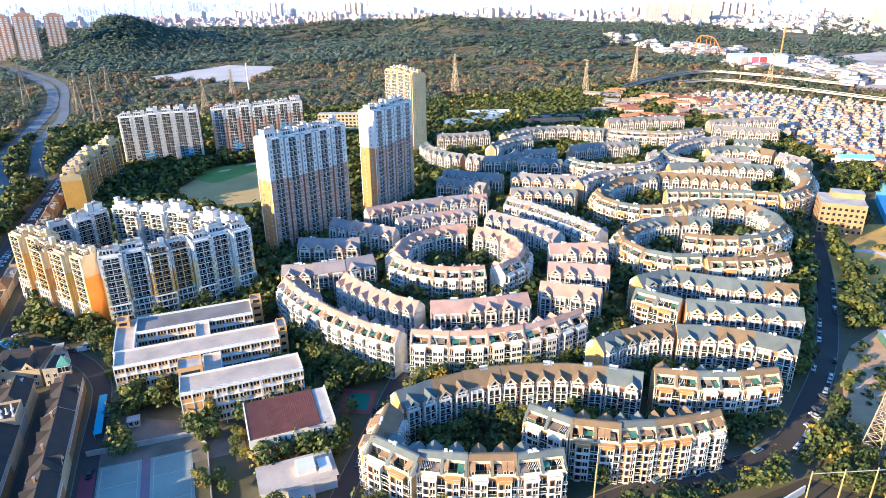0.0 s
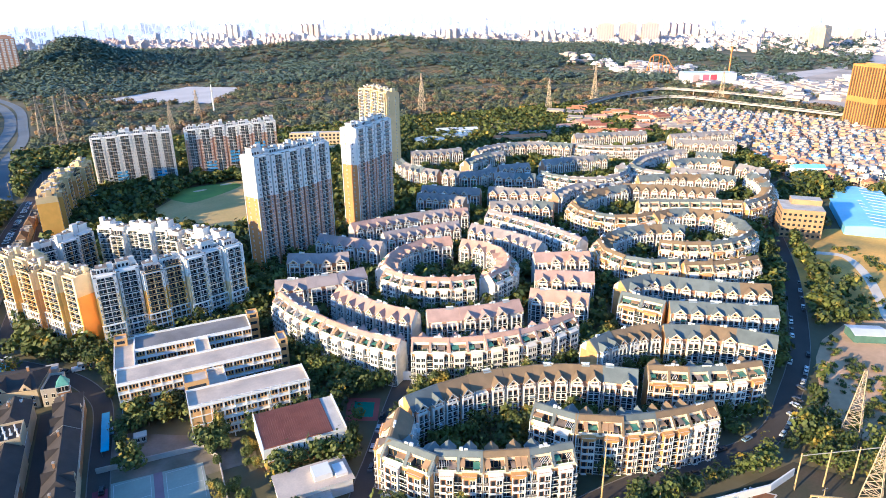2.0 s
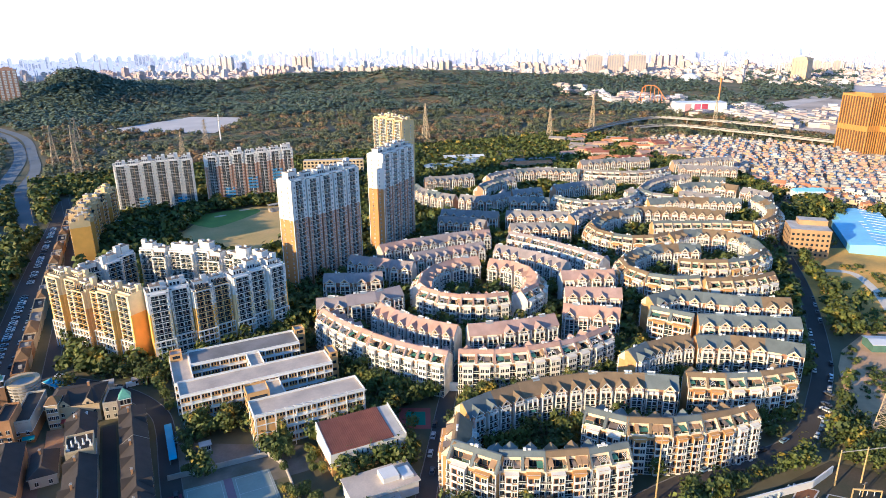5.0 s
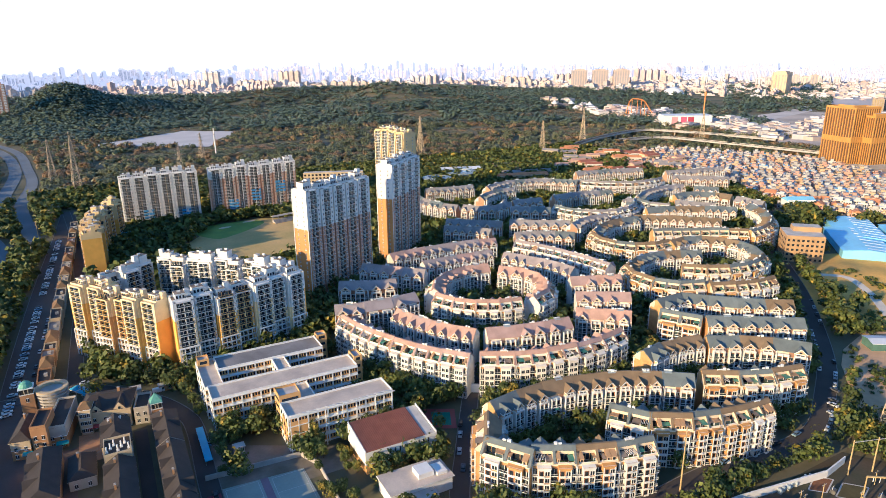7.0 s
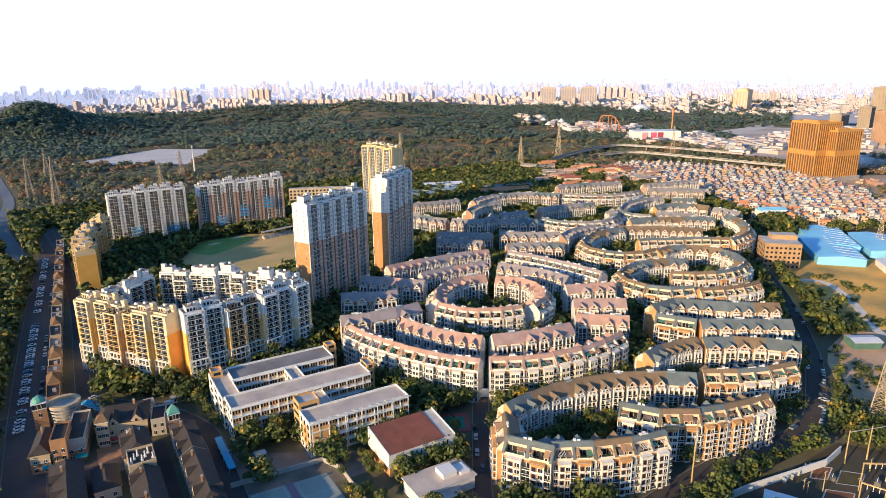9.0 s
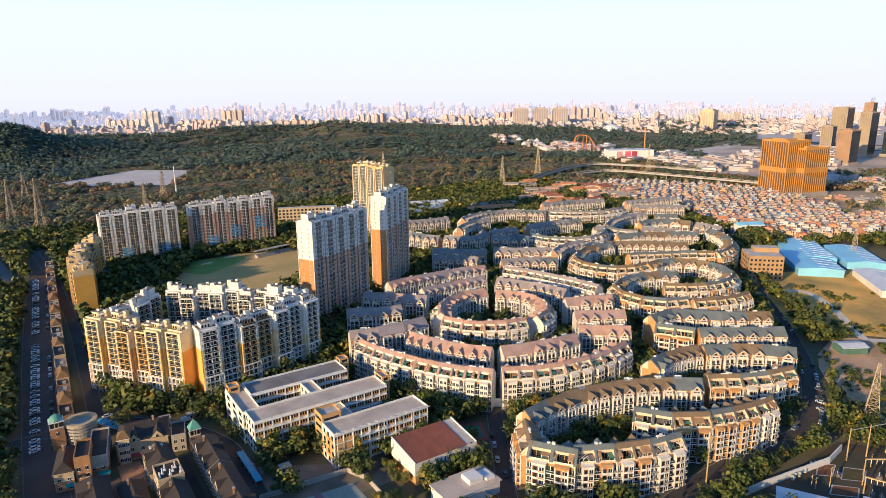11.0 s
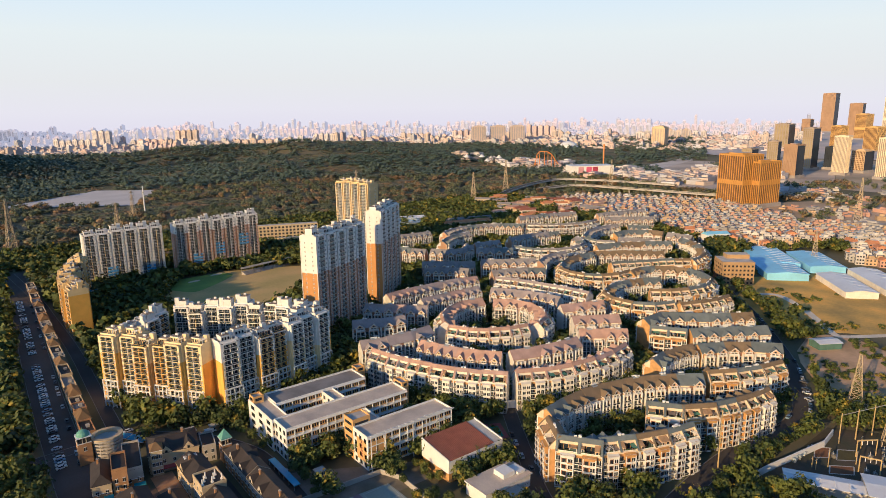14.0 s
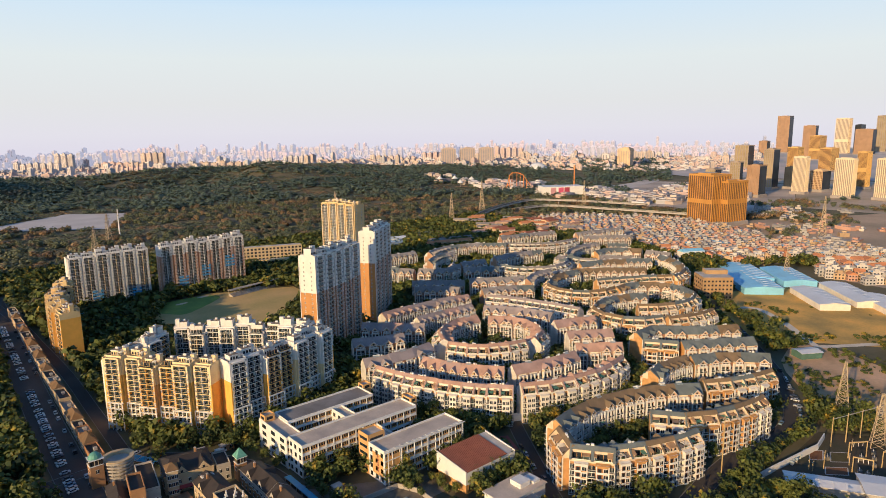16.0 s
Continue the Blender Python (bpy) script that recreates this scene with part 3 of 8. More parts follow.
def terrace_mesh(kind):
    """Top-storey terrace in front of the set-back wall: glazing, planters, and a lean-to, pergola, lid or sheet awning over part of it."""
    s = Shape()
    r = random.Random(kind * 7 + 2)
    d, top = DEPTH / 2, TOP
    s.box(-2.85, 2.85, SET, SET + 0.06, top + 0.2, top + 2.6, glass)
    for x in (-2.85, -1.5, -0.1, 1.3, 2.7):
        s.box(x, x + 0.14, SET, SET + 0.14, top, top + 2.7, tan)
    s.box(-2.85, 2.85, d - 0.35, d - 0.2, top + 0.75, top + 1.05, bay_cream)
    s.box(-2.85, 2.85, SET + 0.15, d - 0.3, top, top + 0.05, deck)
    x0 = -2.8
    while x0 < 1.9:
        x1 = min(2.8, x0 + r.uniform(1.2, 2.9))
        what = r.randrange(6)
        if what == 0:     # a glazed room under a flat lid
            s.box(x0, x1, SET, d - 0.45, top + 2.35, top + 2.6, tile_edge)
            s.box(x0 + 0.1, x1 - 0.1, SET + 0.1, d - 0.7, top, top + 2.35, glass_teal)
            for x in (x0 + 0.08, x1 - 0.2):
                s.box(x, x + 0.12, d - 0.76, d - 0.64, top, top + 2.35, white)
        elif what == 1:   # pergola
            for k in range(int((x1 - x0) / 0.5) + 1):
                s.box(x0 + k * 0.5, x0 + k * 0.5 + 0.12, SET, d + 0.1, top + 2.35, top + 2.5, white)
            for x in (x0, x1 - 0.12):
                s.box(x, x + 0.12, d - 0.25, d - 0.13, top, top + 2.35, white)
        elif what in (2, 3):   # sheet awning
            m = (green_awning, grey_sheet, green_awning, flat_roof, roof_deck, white_sheet)[r.randrange(6)]
            z, e = r.uniform(2.0, 2.5), r.choice((-1.3, -0.7, 0.3))
            a, b = [(x0, SET, top + z + 0.12), (x1, SET, top + z + 0.12), (x1, d + e, top + z - 0.1), (x0, d + e, top + z - 0.1)], 0.07
            s.poly(a, m)
            s.poly([(x, y, q - b) for x, y, q in a][::-1], m)
            for x in (x0 + 0.05, x1 - 0.15):
                s.box(x, x + 0.1, d + min(e, 0) - 0.12, d + min(e, 0) - 0.02, top, top + z - 0.1, white)
        elif what == 4:   # brick room carried up to the roof
            s.box(x0 + 0.2, x1 - 0.2, SET, d - 0.3, top, top + 2.5, dormer_wall)
            s.prism([(SET, top + 2.5), (d, top + 2.4), (SET, top + 3.6)], x0, x1, tile_edge)
            s.box(x0 + 0.5, x1 - 0.5, d - 0.32, d - 0.24, top + 0.9, top + 2.0, glass)
        for k in range(r.randrange(1, 4)):   # potted plants along the parapet
            x, q = r.uniform(x0, x1), r.uniform(0.25, 0.5)
            s.box(x - q, x + q, d - 0.75, d - 0.4, top + 0.3, top + 0.75 + q * 1.3, plant_green)
        x0 = x1 + 0.1
    return s.mesh("roof_terrace")


def panel_mesh():
    """A pale solar water heater lying along the ridge, with its drum."""
    s = Shape()
    s.poly([(-1.6, 0.5, 0.25), (1.6, 0.5, 0.25), (1.6, -1.1, -0.35), (-1.6, -1.1, -0.35)][::-1], grey_sheet)
    s.poly([(-1.6, 0.5, 0.17), (1.6, 0.5, 0.17), (1.6, -1.1, -0.43), (-1.6, -1.1, -0.43)], grey_sheet)
    s.tube((-1.6, 0.55, 0.35), (1.6, 0.55, 0.35), 0.26, 0.26, 8, white)
    for x in (-1.4, 1.3):
        s.box(x, x + 0.1, 0.3, 0.5, -0.4, 0.3, rail)
    return s.mesh("solar_heater")


def tank_mesh():
    s = Shape()
    s.box(-0.5, 0.5, -0.4, 0.4, 0, 0.9, white)
    s.tube((0.9, 0, 0.35), (1.9, 0, 0.35), 0.32, 0.32, 8, white)
    s.box(0.95, 1.85, -0.3, 0.3, 0, 0.1, rail)
    return s.mesh("roof_tank")


orange_brick = mat("orange_brick_tile_wall", (0.60, 0.33, 0.11), 0.85, 0.2, 0.3, 4.0, rand=0.25)
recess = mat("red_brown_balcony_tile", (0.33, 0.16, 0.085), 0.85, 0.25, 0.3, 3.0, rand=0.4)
deck = mat("brown_terrace_tile", (0.16, 0.11, 0.08), 0.9, 0.3, 0.5, 3.0)
tile_edge = mat("terracotta_cornice_tile", (0.44, 0.28, 0.15), 0.8, 0.2, 0.3, 3.0)
dormer_wall = mat("warm_dormer_render", (0.74, 0.52, 0.32), 0.85, 0.15, 0.3, 3.0, rand=0.3)
bay_cream = mat("pale_cream_bay_render", (0.82, 0.79, 0.72), 0.85, 0.16, 0.25, 3.0, rand=0.15)
grey_sheet = mat("grey_blue_roof_sheet", (0.34, 0.40, 0.44), 0.5, 0.2, 0.3, 2.0)
plant_green = mat("potted_plant_leaves", (0.07, 0.12, 0.025), 0.8, 0.5, 1.0, 6.0)
# tone s: cooler wall copy, shade of the back blocks put into paint
PAINTS = {"s": (mat("white_grey_render", (0.78, 0.76, 0.72), 0.85, 0.16, 0.25, 3.0, rand=0.15), mat("pale_grey_tile_wall", (0.62, 0.60, 0.56), 0.85, 0.2, 0.3, 3.0, rand=0.2), brick, brick),
          "m": (cream, mat("pale_tile_wall", (0.74, 0.70, 0.64), 0.85, 0.2, 0.3, 3.0, rand=0.2), tan, mat("pale_pink_brick", (0.46, 0.33, 0.26), 0.85, 0.2, 0.3, 4.0)),
          "t": (mat("warm_cream_render", (0.79, 0.65, 0.48), 0.85, 0.16, 0.25, 3.0, rand=0.15), tan, tan, brick),
          "g": (mat("grey_cream_render", (0.72, 0.70, 0.66), 0.85, 0.16, 0.25, 3.0, rand=0.2), mat("dull_orange_tile_wall", (0.46, 0.28, 0.17), 0.85, 0.2, 0.3, 3.0, rand=0.2), brick, brick)}
WALLS = {k: section_walls(*p[:3]) for k, p in PAINTS.items()}
ROOF_MESH = {k: section_roof(m, PAINTS[k][0]) for k, m in ROOFS.items()}
ROOF_OTHER = {k: section_roof(m, PAINTS[k][0]) for k, m in ROOFS_OTHER.items()}
DORMER_OTHER = {k: dormer_mesh(m) for k, m in ROOFS_OTHER.items()}
DORMER = {k: dormer_mesh(m) for k, m in ROOFS.items()}
TERRACE = [terrace_mesh(q) for q in range(14)]
PANEL = panel_mesh()
TANK = tank_mesh()
AWNING = []
for m in (green_awning, white_sheet, grey_sheet):
    s = Shape()
    s.prism([(0.2, 0.3), (-0.9, -0.05), (-0.9, 0.02), (0.2, 0.38)][::-1], -1.0, 1.0, m)
    AWNING.append(s.mesh("balcony_awning"))
WIN_BAY, WIN_SMALL = window_mesh(2.6, 1.6), window_mesh(1.45, 1.7)
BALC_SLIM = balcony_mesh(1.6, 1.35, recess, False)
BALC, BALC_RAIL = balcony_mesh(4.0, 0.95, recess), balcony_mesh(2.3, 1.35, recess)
COL = {"bay": stacked(WIN_BAY, 5, FLOOR, 1.5), "small": stacked(WIN_SMALL, 5, FLOOR, 1.5),
       "balc": stacked(BALC, 5, FLOOR, 0.3), "narrow": stacked(BALC_RAIL, 5, FLOOR, 0.3), "slim": stacked(BALC_SLIM, 5, FLOOR, 0.3)}

BAYS = {(k, f): (court_bay(bay_cream if k == "t" else p[1], None if f else COL["balc"]), street_bay(bay_cream if k == "t" else p[0], p[1], None if f else COL["small"], k == "t"), street_bay(orange_brick if k == "t" else p[0], bay_cream if k == "t" else p[1], None if f else COL["small"], k != "m")) for k, p in PAINTS.items() for f in (False, True)}

TRIMS = {(k, f): section_trim(*p, None if f else COL["small"], COL["narrow"], COL["slim"]) for k, p in PAINTS.items() for f in (False, True)}


def facade_spots(fine):
    """(kind, x, y, turn) of the columns of windows and balconies of one section."""
    d = DEPTH / 2
    if fine:
        for x in (-3.3, 3.3):
            yield "balc", x, -d - 1.22, 0
            yield "small", x - 0.95, d + 1.62, math.pi
        yield "small", 0, -d - 0.1, 0


def apartment_block(row, fine, label, group):
    x0, y0, x1, y1, sag, side, tone = row
    if side > 0:   # run the other way, so that the court side lies to the right
        x0, y0, x1, y1, sag = x1, y1, x0, y0, -sag
    place, length, radius = arc_line(x0, y0, x1, y1, sag)
    n = max(1, round(length / WIDTH))
    (mx, my), turn = place(0.5)
    block = thing("apartment_block", at(mx, my, 0, turn), label, "apartment block", group)
    inv = block.matrix_basis.inverted()
    rnd = random.Random(int(x0 * 7 + y0 * 13))
    for i in range(n):
        (px, py), a = place((i + 0.5) / n)
        sx = length / n / WIDTH * (1 + 3.6 / radius) * 1.003
        sec = put("section", WALLS[tone], block, inv @ at(px, py, rnd.uniform(-0.25, 0.25), a, sx))
        put("facade_trim", TRIMS[tone, fine], sec)["kind"] = "stuff"
        other = rnd.random() < (0.55 if tone == "t" else 0.3)
        put("roof", (ROOF_OTHER if other else ROOF_MESH)[tone], sec, at(0, 0, 0.02 * (i % 3)))
        for x in (-3.3, 3.3):
            put("court_bay", BAYS[tone, fine][0], sec, at(x))
            put("street_bay", BAYS[tone, fine][rnd.choice((1, 2))], sec, at(x))
            if rnd.random() < 0.9:
                put("dormer", (DORMER_OTHER if other else DORMER)[tone], sec, at(x + rnd.uniform(-0.3, 0.3), 0, rnd.uniform(-0.3, 0.1), 0, rnd.uniform(0.88, 1.05)))
            put("roof_terrace", rnd.choice(TERRACE), sec, at(x * 1.03, 0, 0, 0, rnd.choice((-1, 1))))["kind"] = "stuff"
        if rnd.random() < 0.7:
            put("roof_tank", TANK, sec, at(rnd.uniform(-5, 4), 0.1, RIDGE + 0.14, rnd.choice((0, 3.14))))
        if rnd.random() < 0.45:
            put("solar_heater", PANEL, sec, at(rnd.uniform(-4, 4), 0.3, RIDGE + 0.2))
        for x in (-3.3, 3.3):
            if rnd.random() < 0.28:
                k = rnd.randrange(1, 5)
                put("balcony_awning", AWNING[rnd.randrange(3)], sec, at(x + rnd.choice((-1.05, 0, 1.05)), -DEPTH / 2 - 2.1, k * FLOOR + 2.35))
        for kind, x, y, t in facade_spots(fine):
            one = {"balc": BALC, "small": WIN_SMALL}[kind]
            name = {"balc": "balcony", "small": "window"}[kind]
            for k in range(5):
                put(name, one, sec, at(x, y, (0.3 if kind == "balc" else 1.5) + k * FLOOR, t))
    return block


LABELS = {"s": "curved six-storey white apartment block, mauve gable roof greyed as in shade",
          "m": "curved six-storey cream apartment block with mauve tiled gable roof",
          "t": "curved six-storey cream apartment block with brown tiled gabled dormers",
          "g": "six-storey grey-cream apartment block with grey tiled roof"}


def block(*row):
    """Chord ends, rise of the arc, side of the court, roof tone."""
    near = math.hypot((row[0] + row[2]) / 2, (row[1] + row[3]) / 2)
    LINES.append(row)
    apartment_block(row, row[6] == "t" and near < 225, LABELS[row[6]], "curved apartment blocks")


LINES = []
block(31.8, 295.8, 67.4, 224.3, -5.6, 1, "m")
block(72.6, 224.2, 146.4, 212.6, -8.0, 1, "m")
block(60.2, 289.1, 83.7, 246.7, -3.1, -1, "m")
block(88.7, 245.3, 132.7, 235.7, -1.7, -1, "m")
block(32.5, 311.7, 78.3, 307.1, -3.5, -1, "s")
block(47.0, 345.7, 78.4, 334.3, -1.7, -1, "s")
block(72.1, 371.7, 102.0, 340.1, -1.0, -1, "s")
block(95.3, 381.0, 178.4, 378.3, 3.6, -1, "s")
block(108.2, 356.4, 159.6, 354.0, 1.4, -1, "s")
block(141.4, 329.6, 92.1, 307.0, -11.3, 1, "m")
block(89.8, 300.1, 126.8, 271.5, -7.4, 1, "m")
block(146.1, 321.4, 134.5, 269.8, 18.2, -1, "m")
block(165.0, 345.9, 186.4, 297.2, 3.1, -1, "s")
block(189.6, 367.6, 211.2, 291.6, 3.6, 1, "s")
block(172.6, 284.5, 202.0, 272.1, 0.0, -1, "m")
block(159.3, 262.6, 185.5, 246.3, 0.0, -1, "m")
block(144.7, 244.2, 166.3, 225.2, 0.3, -1, "m")
block(174.0, 446.2, 209.9, 417.0, 0.2, -1, "g")
block(161.6, 426.2, 187.8, 399.5, 3.0, -1, "g")
block(217.7, 418.6, 257.1, 389.9, 0.1, -1, "g")
block(200.0, 383.9, 237.7, 360.6, 3.2, -1, "g")
block(244.4, 455.9, 271.1, 434.5, -0.0, -1, "g")
block(259.3, 476.2, 287.2, 470.4, 0.0, -1, "g")
block(194.4, 539.2, 206.3, 484.3, -7.1, -1, "g")
block(213.2, 563.6, 262.9, 554.8, -1.3, -1, "g")
block(212.3, 482.1, 252.4, 481.4, -14.8, -1, "g")
block(242.7, 505.9, 290.4, 521.3, 5.7, -1, "g")
block(272.4, 541.9, 368.9, 518.6, 21.4, -1, "g")
block(302.5, 472.5, 365.9, 462.9, 3.3, -1, "g")
block(282.8, 442.5, 358.1, 432.4, -34.7, 1, "g")
block(253.4, 381.8, 297.2, 392.2, 4.9, -1, "g")
block(255.6, 358.4, 313.5, 373.5, 7.9, -1, "t")
block(315.5, 379.1, 366.3, 334.4, 1.3, -1, "t")
block(251.5, 354.7, 283.7, 313.3, -16.6, 1, "t")
block(295.5, 338.5, 358.4, 303.1, 3.0, 1, "t")
block(357.8, 301.2, 431.1, 358.7, -15.7, 1, "t")
block(341.8, 392.2, 409.8, 355.3, 4.6, -1, "t")
block(284.9, 309.4, 315.0, 259.9, 23.8, -1, "t")
block(313.8, 258.0, 251.2, 268.5, 12.2, -1, "t")
block(282.6, 281.8, 223.1, 286.8, -10.7, 1, "t")
block(220.7, 284.8, 238.2, 242.6, -13.7, 1, "t")
block(237.7, 235.9, 281.0, 226.0, -2.8, 1, "t")
block(404.5, 418.6, 447.6, 391.0, 11.8, -1, "t")
block(448.7, 435.8, 464.5, 419.2, 0.0, -1, "t")
block(367.5, 428.4, 448.2, 449.3, 10.7, -1, "g")
block(364.5, 423.4, 371.2, 394.4, -5.0, 1, "g")
block(445.8, 383.5, 450.5, 357.7, 0.0, -1, "g")
block(385.0, 400.2, 407.1, 374.9, 0.0, -1, "g")
block(474.5, 488.1, 518.6, 451.3, 0.0, -1, "g")
block(489.0, 511.9, 561.5, 495.0, 0.0, -1, "g")
block(399.4, 558.5, 479.8, 538.4, 1.7, -1, "g")
block(373.0, 524.9, 456.6, 487.3, -18.1, 1, "g")
block(209.6, 232.0, 253.9, 194.4, -2.4, -1, "t")
block(190.5, 230.5, 207.9, 231.1, 0.3, -1, "t")
block(181.7, 218.5, 191.6, 203.2, 1.7, 1, "t")
block(195.2, 201.9, 236.7, 176.1, 0.2, -1, "t")
block(138.5, 187.6, 173.7, 187.0, 2.9, -1, "t")
block(175.9, 184.4, 210.9, 155.4, 3.5, -1, "t")
block(147.1, 162.5, 188.1, 145.3, -2.7, 1, "t")
block(94.3, 160.2, 115.3, 140.7, -2.9, 1, "t")
block(115.4, 140.9, 150.3, 133.6, -1.5, 1, "t")
block(53.2, 183.8, 140.5, 161.1, 11.1, -1, "t")
block(49.2, 175.4, 49.8, 152.8, -7.5, 1, "t")
block(50.4, 152.4, 91.8, 136.8, -2.3, 1, "t")


# ---- high-rise slabs ----
def tower_section(w, d, storeys, low, high, split, pier):
    """The body of one stair section in two paints, drawn up from a plan with projecting piers, so that slots and balcony recesses lie between them."""
    h, e, a, b, f = w / 2, d / 2 - 1.6, pier[0] * w, pier[1] * w, d / 2
    half = [(-h, -e), (-b, -e), (-b, -f), (-a, -f), (-a, -e), (a, -e), (a, -f), (b, -f), (b, -e), (h, -e)]
    plan = half + [(-x, -y) for x, y in half]
    n = len(plan)
    v = [(x, y, z) for z in (0, split * 3.0, storeys * 3.0) for x, y in plan]
    faces = [(k * n + i, k * n + (i + 1) % n, (k + 1) * n + (i + 1) % n, (k + 1) * n + i) for k in (0, 1) for i in range(n)]
    me = bpy.data.meshes.new("section_wall")
    me.from_pydata(v, [], faces + [tuple(range(2 * n, 3 * n))])
    for m in (low, high, roof_deck):
        me.materials.append(m)
    me.polygons.foreach_set("material_index", [0] * n + [1] * n + [2])
    me.update()
    return me


def tower_trim(w, d, storeys, low, high, split, strip, podium, wins, pier):
    """Pier windows, sill bands, the fin between the balconies, eave beams and the podium frame of one section."""
    s = Shape()
    H, Z, h, e = storeys * 3.0, split * 3.0, w / 2, d / 2
    x = (pier[0] + pier[1]) / 2 * w
    half = (pier[1] - pier[0]) / 2 * w
    for y, k in ((-e, -1), (e, 1)):
        for q in (-x, x):
            s.add(wins, at(q, y + 0.02 * k, 0, 0 if k < 0 else math.pi))
            for f in range(1, storeys):
                s.box(q - half, q + half, min(y, y + 0.12 * k), max(y, y + 0.12 * k), f * 3 + 0.5, f * 3 + 0.68, strip)
        yi = y - 1.6 * k
        s.box(-0.12, 0.12, min(yi, y + 0.1 * k), max(yi, y + 0.1 * k), 0, H - 1, strip)
        s.box(-pier[0] * w, pier[0] * w, min(yi, y + 0.1 * k), max(yi, y + 0.1 * k), H - 0.5, H + 0.3, high)
    if podium:
        for k in range(1, 6):
            s.box(-h, h, -e - 0.9, -e, k * 3 - 0.2, k * 3 + 0.2, podium)
        for i in range(5):
            x = -h + i * (w - 0.4) / 4
            s.box(x, x + 0.4, -e - 0.9, -e - 0.5, 0, 15, podium)
    return s.mesh("facade_trim")


def tower_crown(w, d, high, seed=0):
    """Parapets round a brown deck, a penthouse with windows, stair head, pergola and tank on a section's roof."""
    s = Shape()
    r = random.Random(seed)
    h, e = w / 2, d / 2 - 1.6
    s.box(-h + 0.25, h - 0.25, -e + 0.25, e - 0.25, 0, 0.06, roof_deck)
    for a in ((-h, h, -e, -e + 0.25), (-h, h, e - 0.25, e), (-h, -h + 0.25, -e + 0.25, e - 0.25), (h - 0.25, h, -e + 0.25, e - 0.25)):
        s.box(*a, 0, 1.1, high)
    a, b = r.uniform(-0.75, -0.55) * h, r.uniform(0.1, 0.35) * h
    f = r.uniform(-0.5, -0.3) * e
    tall = r.choice((2.8, 3.2, 4.4))
    s.box(a, b, f, e * 0.7, 0, tall, high, roof_deck)
    s.box(a - 0.2, b + 0.2, f - 0.2, e * 0.7 + 0.2, tall, tall + 0.35, white, roof_deck)
    for k in range(3):
        x = a + (b - a) * (k + 0.2) / 3
        s.box(x, x + (b - a) * 0.2, f - 0.06, f, 0.7, 2.2, glass)
    s.box(b + 0.3, h * 0.85, e * 0.1, e * 0.6, 0, tall + r.uniform(0.5, 2.2), high, flat_roof)
    for k in range(5):
        y = -e * 0.75 + k * e * 0.18
        s.box(b + 0.3, h * 0.85, y, y + 0.14, 2.4, 2.55, white)
    for x in (b + 0.3, h * 0.85 - 0.16):
        for y in (-e * 0.75, -e * 0.05):
            s.box(x, x + 0.16, y, y + 0.16, 0, 2.4, white)
    s.tube((a * 0.5, 0, tall + 0.95), (a * 0.5 + 1.5, 0, tall + 0.95), 0.55, 0.55, 8, white)
    s.box(a * 0.5, a * 0.5 + 1.5, -0.4, 0.4, tall + 0.35, tall + 0.5, steel)
    return s.mesh("roof_crown")


